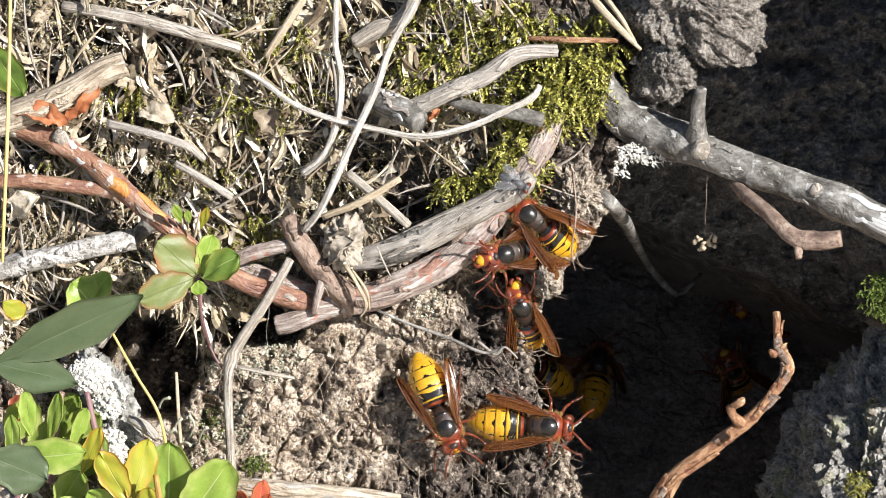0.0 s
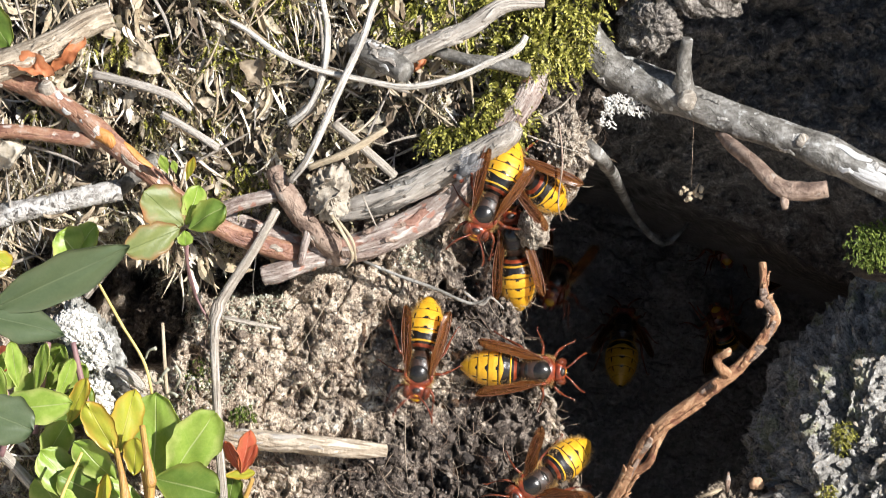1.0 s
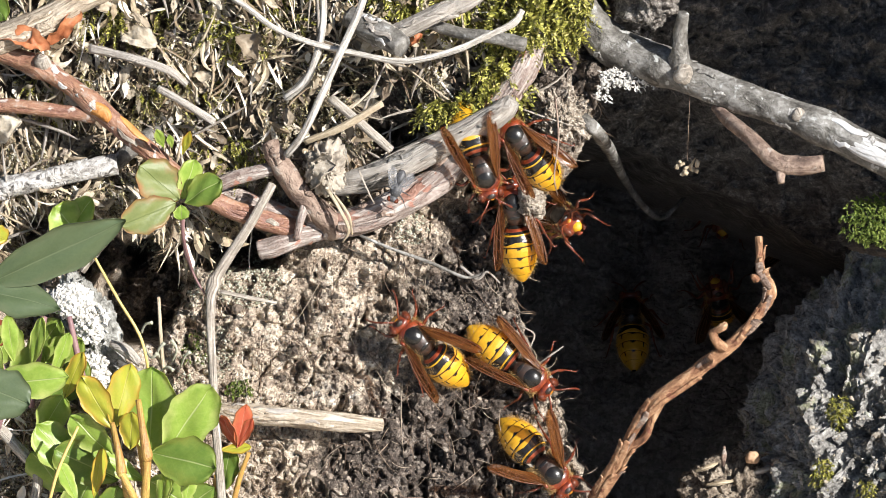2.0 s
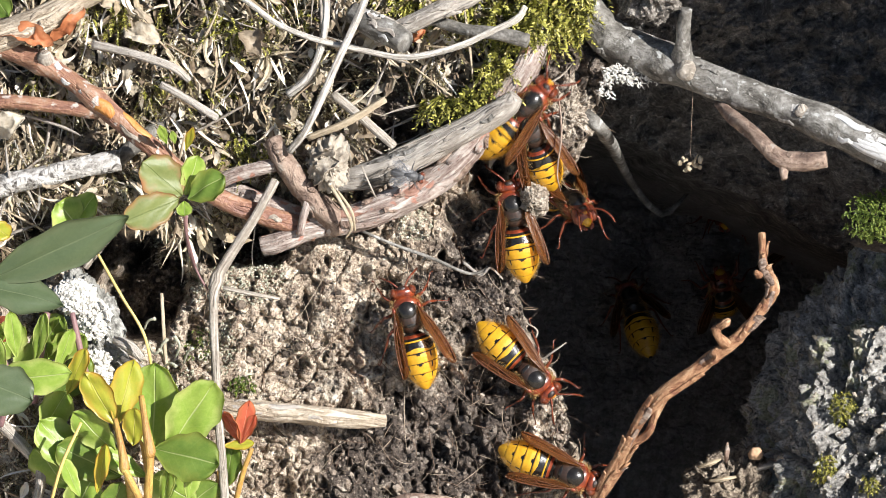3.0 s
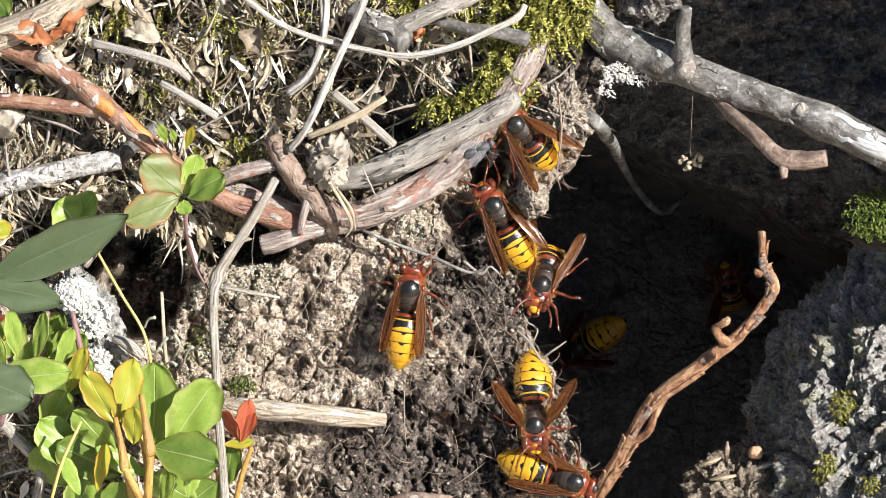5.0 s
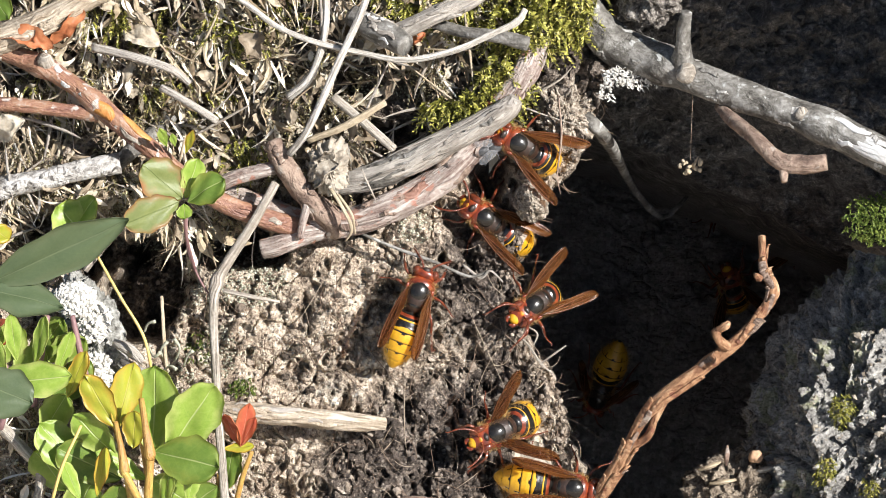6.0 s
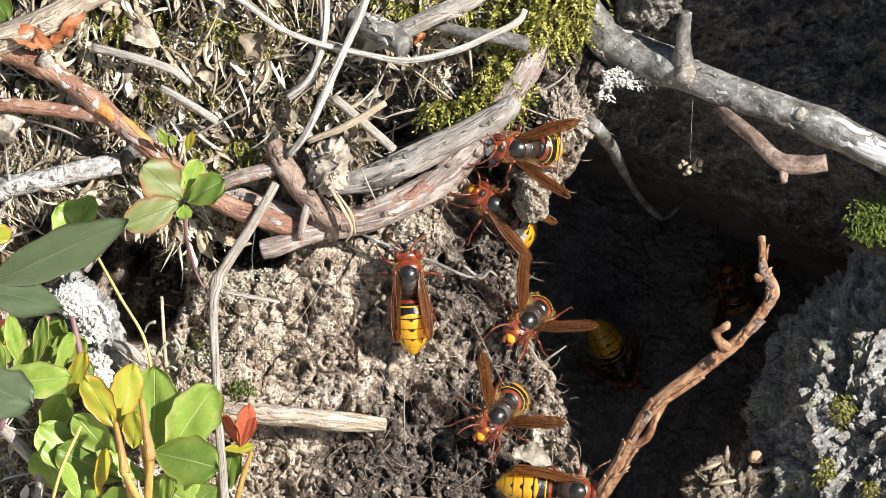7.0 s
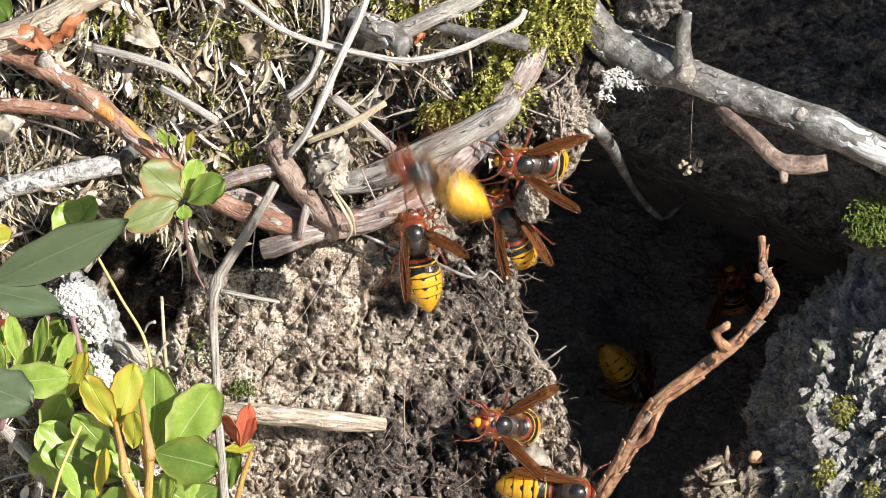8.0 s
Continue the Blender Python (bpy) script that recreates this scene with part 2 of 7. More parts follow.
DRY_LITTER = grain("dry_litter", [(0.15, (0.07, 0.052, 0.028)), (0.38, (0.21, 0.165, 0.092)), (0.55, (0.36, 0.30, 0.18)), (0.7, (0.36, 0.32, 0.12)), (0.9, (0.58, 0.53, 0.41))], spread=0.9)
MOSS = grain("moss", [(0.2, (0.055, 0.052, 0.012)), (0.42, (0.18, 0.18, 0.028)), (0.62, (0.38, 0.37, 0.065)), (0.8, (0.56, 0.51, 0.14)), (0.95, (0.58, 0.47, 0.24))], spread=0.7, rough=0.6)
MOSS_BRIGHT = grain("cushion_moss", [(0.2, (0.05, 0.08, 0.012)), (0.5, (0.13, 0.19, 0.03)), (0.8, (0.26, 0.30, 0.06))], spread=0.6, rough=0.6)
LICHEN = grain("pale_lichen", [(0.2, (0.18, 0.18, 0.12)), (0.5, (0.36, 0.36, 0.27)), (0.8, (0.56, 0.56, 0.46))], spread=0.6)
WHITE_LICHEN = grain("white_lichen", [(0.2, (0.30, 0.285, 0.25)), (0.6, (0.64, 0.62, 0.57))], spread=0.3)
CRUMB = grain("soil_crumb", [(0.15, (0.04, 0.030, 0.022)), (0.4, (0.16, 0.124, 0.094)), (0.6, (0.30, 0.245, 0.193)), (0.85, (0.43, 0.365, 0.295)), (1.0, (0.52, 0.45, 0.375))], fine=2000, spread=0.65, depth=0.0004)
DARK_CRUMB = grain("dark_crumb", [(0.2, (0.014, 0.011, 0.009)), (0.5, (0.075, 0.059, 0.048)), (0.75, (0.21, 0.175, 0.142)), (0.95, (0.44, 0.39, 0.33))], fine=2000, spread=0.7)
def stone_material():
    g = Graph("lichened_stone")
    vec = g.add("TexCoord").outputs["Object"]
    a, b, c = g.noise(vec, 1100, 6, 0.7), g.noise(vec, 170, 6, 0.7, 0.6), g.noise(vec, 45, 4)
    f = g.math("ADD", g.math("MULTIPLY", a, 0.45), g.math("MULTIPLY", b, 0.55))
    col = g.ramp(f, [(0.38, (0.06, 0.056, 0.052)), (0.46, (0.26, 0.248, 0.228)), (0.54, (0.46, 0.443, 0.41)), (0.63, (0.72, 0.70, 0.65))])
    crust = g.add("MapRange", i0=g.math("ADD", c, g.math("MULTIPLY", g.math("SUBTRACT", b, 0.5), 0.8)), i1=0.56, i2=0.62).outputs[0]
    col = g.mix(crust, col, g.ramp(a, [(0.35, (0.16, 0.16, 0.09)), (0.6, (0.42, 0.42, 0.30))]))
    n = g.bump(a, 0.0007, 1.0, g.bump(b, 0.003))
    return g.finish(col, 0.9, n)


STONE = stone_material()
STONE_FLAKE = grain("papery_flake", [(0.3, (0.17, 0.14, 0.105)), (0.5, (0.33, 0.285, 0.225)), (0.7, (0.52, 0.475, 0.40))], fine=700, jitter="", depth=0.0005)
ROOTLET = grain("rootlet", [(0.2, (0.07, 0.042, 0.028)), (0.5, (0.19, 0.13, 0.09)), (0.8, (0.40, 0.33, 0.25))], spread=0.7)
DEAD_LEAF = grain("rust_dead_leaf", [(0.3, (0.22, 0.06, 0.02)), (0.5, (0.42, 0.15, 0.06)), (0.7, (0.55, 0.28, 0.14))], fine=500, jitter="", rough=0.6)
PEBBLE = grain("tan_pebble", [(0.3, (0.38, 0.22, 0.12)), (0.7, (0.6, 0.4, 0.26))], jitter="")
LEAF_LIGHT = leaf_material("light_green_leaf", ((0.24, 0.38, 0.05), (0.42, 0.54, 0.11)), (0.58, 0.62, 0.22), (0.58, 0.66, 0.28), 0.38)
LEAF_MID = leaf_material("mid_green_leaf", ((0.13, 0.23, 0.035), (0.24, 0.34, 0.065)), (0.30, 0.32, 0.06), (0.44, 0.52, 0.20), 0.42)
LEAF_SPRIG = leaf_material("red_edged_leaf", ((0.20, 0.25, 0.075), (0.30, 0.33, 0.12)), (0.44, 0.18, 0.09), (0.24, 0.29, 0.10), 0.45)
LEAF_YELLOW = leaf_material("yellow_leaf", ((0.40, 0.45, 0.05), (0.56, 0.50, 0.06)), (0.62, 0.34, 0.06), (0.62, 0.58, 0.15))
LEAF_DARK = leaf_material("dull_dark_leaf", ((0.11, 0.155, 0.075), (0.15, 0.20, 0.10)), (0.16, 0.19, 0.10), (0.21, 0.26, 0.14), 0.45)
LEAF_RED = leaf_material("red_leaf", ((0.50, 0.10, 0.05), (0.62, 0.17, 0.09)), (0.5, 0.2, 0.08), (0.66, 0.3, 0.2))
H_RED = chitin("hornet_red", (0.09, 0.016, 0.008), (0.29, 0.052, 0.014), 0.3, 900)
H_BROWN = chitin("hornet_brown", (0.013, 0.008, 0.006), (0.042, 0.019, 0.010), 0.45)
H_BLACK = chitin("hornet_black", (0.007, 0.006, 0.005), (0.018, 0.015, 0.012), 0.27, 900)
H_YELLOW = chitin("hornet_yellow", (0.54, 0.27, 0.010), (0.66, 0.36, 0.016), 0.45)
H_ORANGE = chitin("hornet_orange", (0.34, 0.11, 0.012), (0.54, 0.23, 0.022), 0.34)
H_HAIR = chitin("hornet_hair", (0.30, 0.17, 0.05), (0.50, 0.32, 0.12), 0.5)
H_EYE = chitin("hornet_eye", (0.07, 0.015, 0.008), (0.14, 0.035, 0.015), 0.12)
H_LEG = chitin("hornet_leg", (0.07, 0.016, 0.009), (0.19, 0.045, 0.018), 0.26)
H_WING = wing_material()
H_VEIN = chitin("hornet_vein", (0.07, 0.022, 0.008), (0.14, 0.045, 0.015), 0.35)


# ---- mesh helpers ----
def lattice(ix, iy, seed):
    q = np.sin(ix * 127.1 + iy * 311.7 + seed * 74.7) * 43758.5453
    return q - np.floor(q)


def value_noise(x, y, seed=0.0):
    ix, iy = np.floor(x), np.floor(y)
    fx, fy = x - ix, y - iy
    fx, fy = fx * fx * (3 - 2 * fx), fy * fy * (3 - 2 * fy)
    a, b = lattice(ix, iy, seed), lattice(ix + 1, iy, seed)
    c, d = lattice(ix, iy + 1, seed), lattice(ix + 1, iy + 1, seed)
    return (a + (b - a) * fx) * (1 - fy) + (c + (d - c) * fx) * fy


def fractal(x, y, octaves=4, seed=0.0, gain=0.5):
    total, amp, top = 0, 1.0, 0.0
    for k in range(octaves):
        x, y = 0.8 * x - 0.6 * y, 0.6 * x + 0.8 * y
        total = total + amp * (value_noise(x * 2 ** k + 17.3 * k, y * 2 ** k - 9.1 * k, seed + k) - 0.5)
        top += amp
        amp *= gain
    return total / top * 2


def step(a, b, x):
    f = np.clip((x - a) / (b - a), 0, 1)
    return f * f * (3 - 2 * f)


def mesh_from(name, verts, faces, mats, uv=None, slots=None, smooth=True):
    me = bpy.data.meshes.new(name)
    me.from_pydata(np.asarray(verts).tolist(), [], faces)
    for m in mats:
        me.materials.append(m)
    if uv is not None:
        layer = me.uv_layers.new(name="UVMap")
        idx = np.empty(len(me.loops), dtype=np.int32)
        me.loops.foreach_get("vertex_index", idx)
        layer.data.foreach_set("uv", np.asarray(uv, dtype=np.float32)[idx].ravel())
    if slots is not None:
        me.polygons.foreach_set("material_index", np.asarray(slots, dtype=np.int32))
    me.polygons.foreach_set("use_smooth", np.full(len(me.polygons), smooth))
    me.update()
    return me


def spline(points, per=6):
    """A smooth line through rows of any width."""
    p = np.asarray(points, dtype=float)
    if len(p) < 3:
        f = np.linspace(0, 1, per * 2 + 1)[:, None]
        return p[0] * (1 - f) + p[1] * f
    q = np.vstack([2 * p[0] - p[1], p, 2 * p[-1] - p[-2]])
    out = []
    for i in range(1, len(q) - 2):
        for t in np.arange(per) / per:
            a, b, c, d = q[i - 1], q[i], q[i + 1], q[i + 2]
            out.append(0.5 * (2 * b + (c - a) * t + (2 * a - 5 * b + 4 * c - d) * t * t + (3 * b - a - 3 * c + d) * t ** 3))
    out.append(p[-1])
    return np.array(out)


def tube(line, radii, seg=10, rough=0.0, seed=0, flat=1.0, ends=True, pit=0.0):
    """Rings along a line (mm) with uneven radius; returns vertices in mm, faces and UV in metres."""
    line, radii = np.asarray(line, float), np.asarray(radii, float)
    n = len(line)
    tan = np.gradient(line, axis=0)
    tan /= np.linalg.norm(tan, axis=1)[:, None] + 1e-9
    side = np.cross(tan[0], (0.3, 0.2, 1.0))
    verts, uv = [], []
    length = np.concatenate([[0], np.cumsum(np.linalg.norm(np.diff(line, axis=0), axis=1))])
    ang = np.arange(seg) / seg * 2 * np.pi
    for i in range(n):
        side = side - tan[i] * side.dot(tan[i])
        side /= np.linalg.norm(side) + 1e-9
        up = np.cross(tan[i], side)
        r = radii[i]
        if rough:
            r = r * (1 + rough * fractal(np.cos(ang) * 1.6 + 5 + seed * 3.1, np.sin(ang) * 1.6 + length[i] / max(radii.mean(), 0.3) * 0.5, 3, seed))
        ring = line[i] + (np.cos(ang) * r)[:, None] * side + (np.sin(ang) * r * flat)[:, None] * up
        verts.append(ring)
        uv.append(np.stack([np.abs(ang / np.pi - 1) * np.pi * radii[i] * 0.001, np.full(seg, length[i] * 0.001)], axis=1))
    faces = []
    for i in range(n - 1):
        for j in range(seg):
            k = (j + 1) % seg
            faces.append((i * seg + j, i * seg + k, (i + 1) * seg + k, (i + 1) * seg + j))
    verts, uv = np.vstack(verts), np.vstack(uv)
    if ends:
        for e, order in ((0, -1), (n - 1, 1)):
            c = len(verts)
            push = tan[e] * radii[e] * (0.25 - pit) * order
            verts = np.vstack([verts, (line[e] + push)[None]])
            uv = np.vstack([uv, uv[e * seg][None]])
            ring = [e * seg + j for j in range(seg)]
            for j in range(seg):
                a, b = ring[j], ring[(j + 1) % seg]
                faces.append((a, b, c) if order > 0 else (b, a, c))
    return verts, faces, uv


def joined(pieces):
    verts, faces, uvs, at = [], [], [], 0
    for v, f, u in pieces:
        verts.append(v)
        uvs.append(u)
        faces.extend(tuple(i + at for i in face) for face in f)
        at += len(v)
    return np.vstack(verts), faces, np.vstack(uvs)


def place(name, geometry, mat, origin, label="", category="", group="", kind="", smooth=True, mats=None, slots=None):
    """A top-level mesh; its geometry is in mm on the bank, its origin at a point of it."""
    v, f, u = geometry
    o = np.asarray(origin, float)
    ob = new(name, mesh_from(name, (v - o) * 0.001, f, mats or [mat], u, slots, smooth))
    ob.matrix_world = BANK @ Matrix.Translation(Vector(o * 0.001))
    return tagged(ob, label, category, group, kind)


def root(name, origin, label="", category="", group=""):
    ob = new(name)
    ob.empty_display_size = 0.005
    ob.matrix_world = BANK @ Matrix.Translation(Vector(origin) * 0.001)
    return tagged(ob, label, category, group)


def part(name, geometry, mat, parent, label="", origin=(0, 0, 0), mats=None, slots=None, smooth=True):
    """A mesh under a thing or part; its geometry is in mm in its parent's space."""
    v, f, u = geometry
    o = np.asarray(origin, float)
    ob = new(name, mesh_from(name, (v - o) * 0.001, f, mats or [mat], u, slots, smooth))
    ob.parent = parent
    ob.location = Vector(o * 0.001)
    return tagged(ob, label)


def stick(points, seg=12, rough=0.12, seed=1, per=7, pit=0.0, knots=()):
    """A twig through rows (u, v, w, radius), with knots at (share of the length, rise)."""
    s = spline(points, per)
    r = np.maximum(s[:, 3], 0.05)
    share = np.linspace(0, 1, len(s))
    for at, rise in knots:
        r = r * (1 + rise * np.exp(-((share - at) * len(points) * 3.0) ** 2))
    return tube(s[:, :3], r, seg, rough, seed, pit=pit)


def crumb(centre, size, seed, squash=0.8, rings=5, seg=7):
    """An angular lump, 60 triangles or so."""
    rs = np.random.RandomState(seed)
    turn = rs.uniform(-1, 1, (3, 3))
    turn, _ = np.linalg.qr(turn)
    verts = [(0, 0, 1.0)]
    for i in range(1, rings):
        a = math.pi * i / rings
        for j in range(seg):
            b = 2 * math.pi * j / seg
            verts.append((math.sin(a) * math.cos(b), math.sin(a) * math.sin(b), math.cos(a)))
    verts.append((0, 0, -1.0))
    v = np.array(verts) * rs.uniform(0.72, 1.2, (len(verts), 1)) * (1, rs.uniform(0.6, 1), squash)
    faces = [(0, 1 + j, 1 + (j + 1) % seg) for j in range(seg)]
    for i in range(rings - 2):
        for j in range(seg):
            a, b = 1 + i * seg + j, 1 + i * seg + (j + 1) % seg
            faces.append((a, a + seg, b + seg, b))
    last = len(v) - 1
    faces += [(last, last - 1 - j, last - 1 - (j + 1) % seg) for j in range(seg)]
    v = v @ turn.T * size + np.asarray(centre, float)
    return v, faces, v[:, :2] * 0.001


# ---- the bank ----
EDGE_V = [-70, -53, -38, -30, -18, -8, 0, 8, 12, 17, 25, 32, 40, 60, 90]
EDGE_U = [36, 31, 26, 24, 16, 15.5, 16.5, 18, 22, 27, 31, 33, 35, 36, 40]


def grains(u, v, size, seed):
    """Rounded crumbs packed side by side: 1 on their tops, 0 in the cracks."""
    x, y = u / size, v / size
    ix, iy = np.floor(x), np.floor(y)
    best = np.full(np.shape(x), 9.0)
    for a in (-1, 0, 1):
        for b in (-1, 0, 1):
            px, py = ix + a + 0.9 * lattice(ix + a, iy + b, seed), iy + b + 0.9 * lattice(ix + a, iy + b, seed + 0.37)
            swell = 0.7 + 0.7 * lattice(ix + a, iy + b, seed + 0.71)
            best = np.minimum(best, ((x - px) ** 2 + (y - py) ** 2) / swell)
    return np.sqrt(np.clip(1 - best * 1.6, 0, 1))


def hollow(u, v):
    """0 on the face of the bank, 1 inside the nest hollow."""
    edge = np.interp(v, EDGE_V, EDGE_U) + 2.4 * fractal(u / 9 + 3, v / 9, 3, 5) + 1.5 * fractal(u / 2.5 + 3, v / 2.5, 3, 6)
    return step(0, 5.0, u - edge)


def height(u, v):
    h = 3.5 * fractal(u / 40, v / 40, 3, 1) + 3.3 * fractal(u / 11, v / 11, 4, 2, 0.6) + 0.8 * fractal(u / 2.6, v / 2.6, 3, 3, 0.6)
    lumps = np.maximum(fractal(u / 4.5 + 40, v / 4.5, 2, 8), 0)
    wu, wv = u + 0.8 * fractal(u / 3, v / 3, 2, 15), v + 0.8 * fractal(u / 3 + 9, v / 3, 2, 16)
    cover = 0.45 + 0.55 * step(-0.25, 0.3, fractal(u / 7, v / 7, 2, 17))
    h = h + 1.6 * lumps + cover * 0.8 * grains(wu, wv, 3.1, 1.3) - 0.4
    h = h + 1.5 * fractal(u / 2.6 + 8, v / 2.1, 5, 55, 0.72)
    h = h + 1.5 * grains(wu * 0.9 + 0.3 * wv, wv, 6.2, 4.3) - 0.7
    h = h - 4.6 * step(0.22, 0.46, fractal(u / 6 + 70, v / 9, 4, 18, 0.65))
    h = h - 2.0 * step(0.24, 0.46, fractal(u / 3.4 + 11, v / 3.4, 3, 52, 0.6))
    crack = np.abs(fractal(u / 9 + 5, v / 9, 4, 51, 0.6))
    h = h - 1.8 * np.exp(-(crack / 0.04) ** 2)
    upper = step(2, 22, v + 0.12 * u)
    h = h + upper * (1.0 + 0.045 * np.clip(v, 0, 200)) - upper * 6.0 * step(-0.05, 0.4, fractal(u / 8 + 30, v / 8, 3, 19))
    h = h - 26 * step(12.5, 8.5, np.hypot((u + 63) / 0.85, (v + 11) / 1.15) + 6 * fractal(u / 9, v / 9, 4, 33, 0.6))
    h = h - 13 * step(6.5, 4.0, np.hypot((u - 9.3) / 0.75, (v - 17.5) / 1.3) + 3 * fractal(u / 4, v / 4, 3, 38, 0.6))
    h = h - 6 * step(5.5, 2.5, np.hypot(u - 10.5, v - 7.5) + 3 * fractal(u / 4, v / 4, 3, 39, 0.6))
    h = h - 24 * step(12, 8, np.hypot((u + 79) / 1.35, (v - 1.0) / 0.75) + 6 * fractal(u / 9, v / 9, 4, 36, 0.6))
    h = h - 24 * step(9.5, 6.5, np.hypot((u + 46) / 1.6, (v + 0.5) / 0.6) + 5 * fractal(u / 7, v / 7, 4, 37, 0.6))
    h = h - 6 * step(9, 3, np.hypot((u + 7) / 1.6, v - 21))
    h = h - 11 * step(6.5, 2.5, np.hypot((u - 4.5) / 0.85, (v - 6.5) / 1.2) + 3 * fractal(u / 5, v / 5, 3, 35))
    inside = hollow(u, v)
    far_right = step(118, 150, u)
    here = step(260, 190, np.abs(u)) * step(190, 120, np.abs(v))
    over = v + 0.6 * (u - 40) - 27 + 5 * fractal(u / 15, v / 15, 4, 71, 0.6)
    roof = step(0, 5, over)
    depth = 190 * (1 - roof) + (46 + 34 * step(30, 0, over)) * roof
    deep = depth + 10 * fractal(u / 9, v / 9, 5, 11, 0.62) * roof
    # Unseen bulge added far right to keep the sun off hollow and wall.
    sun_block = far_right * (depth + 88) * step(-12, 26, v)
    low = far_right * depth * step(-10, -40, v)
    return h * (1 - 0.5 * inside * here) + here * (sun_block + low - inside * deep)


def build_bank():
    def lines(lo, hi, fine, reach):
        mid = np.arange(lo, hi + fine, fine)
        grow = np.cumsum(fine * 1.27 ** np.arange(1, 60))
        grow = grow[grow < reach]
        return np.concatenate([lo - grow[::-1], mid, mid[-1] + grow])

    us, vs = lines(-97, 97, 0.3, 150000), lines(-56, 74, 0.3, 150000)
    uu, vv = np.meshgrid(us, vs)
    calm = 1 / (1 + (np.maximum(0, np.maximum(np.abs(uu) - 200, np.abs(vv) - 200)) / 300) ** 2)
    h = height(np.clip(uu, -400, 400), np.clip(vv, -400, 400)) * calm
    # the slope levels out above and below
    s = np.concatenate([-np.geomspace(160000, 300, 200), np.linspace(-299, 399, 300), np.geomspace(400, 160000, 200)])
    angle = radians(90 - LEAN) * (1 - step(420, 900, s)) * (1 - step(-320, -800, s))
    ds = np.diff(s)
    y = np.concatenate([[0], np.cumsum(np.cos((angle[1:] + angle[:-1]) / 2) * ds)])
    z = np.concatenate([[0], np.cumsum(np.sin((angle[1:] + angle[:-1]) / 2) * ds)])
    y, z = y - np.interp(0, s, y), z - np.interp(0, s, z)
    ang = np.interp(vv, s, angle)
    inside = hollow(uu, vv)
    back = np.maximum(-h, 0) * inside * step(170, 110, np.abs(vv))
    uu = uu - 0.22 * np.clip(back - 5, 0, 120) * step(125, 30, np.abs(uu))
    wy, wz = np.interp(vv, s, y) - h * np.sin(ang), np.interp(vv, s, z) + h * np.cos(ang)
    pts = np.stack([uu, wy, wz], axis=-1).reshape(-1, 3) * 0.001
    pts = (pts @ np.array(BANK.to_3x3()))
    nu, nv = len(us), len(vs)
    i = (np.arange(nv - 1)[:, None] * nu + np.arange(nu - 1)[None]).ravel()
    faces = np.stack([i, i + 1, i + 1 + nu, i + nu], axis=1)
    me = bpy.data.meshes.new("bank")
    me.vertices.add(len(pts))
    me.vertices.foreach_set("co", pts.ravel())
    me.loops.add(len(faces) * 4)
    me.loops.foreach_set("vertex_index", faces.ravel())
    me.polygons.add(len(faces))
    me.polygons.foreach_set("loop_start", np.arange(len(faces)) * 4)
    me.polygons.foreach_set("use_smooth", np.full(len(faces), False))
    me.update(calc_edges=True)
    me.validate()
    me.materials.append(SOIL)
    ob = new("ground", me)
    ob.matrix_world = BANK
    return tagged(ob, "steep bank of dry crumbling earth with a dark hollow", "ground", kind="structure")


build_bank()


GRID_U, GRID_V = np.arange(-110, 111, 0.5), np.arange(-70, 91, 0.5)
RELIEF = height(*np.meshgrid(GRID_U, GRID_V))
DEPTHS = hollow(*np.meshgrid(GRID_U, GRID_V))
SPECKLE = value_noise(*[g / 6 for g in np.meshgrid(GRID_U, GRID_V)], 31)


def cell(u, v):
    return min(max(int((v + 70) * 2), 0), len(GRID_V) - 1), min(max(int((u + 110) * 2), 0), len(GRID_U) - 1)


def top(u, v):
    return float(RELIEF[cell(u, v)])


def heap(name, pieces, mat, label, category, smooth=True):
    v, f, u = joined(pieces)
    return place(name, (v, f, u), mat, v.mean(axis=0), label, category, kind="stuff", smooth=smooth)


# ---- stone ----
STONE_FACE = []


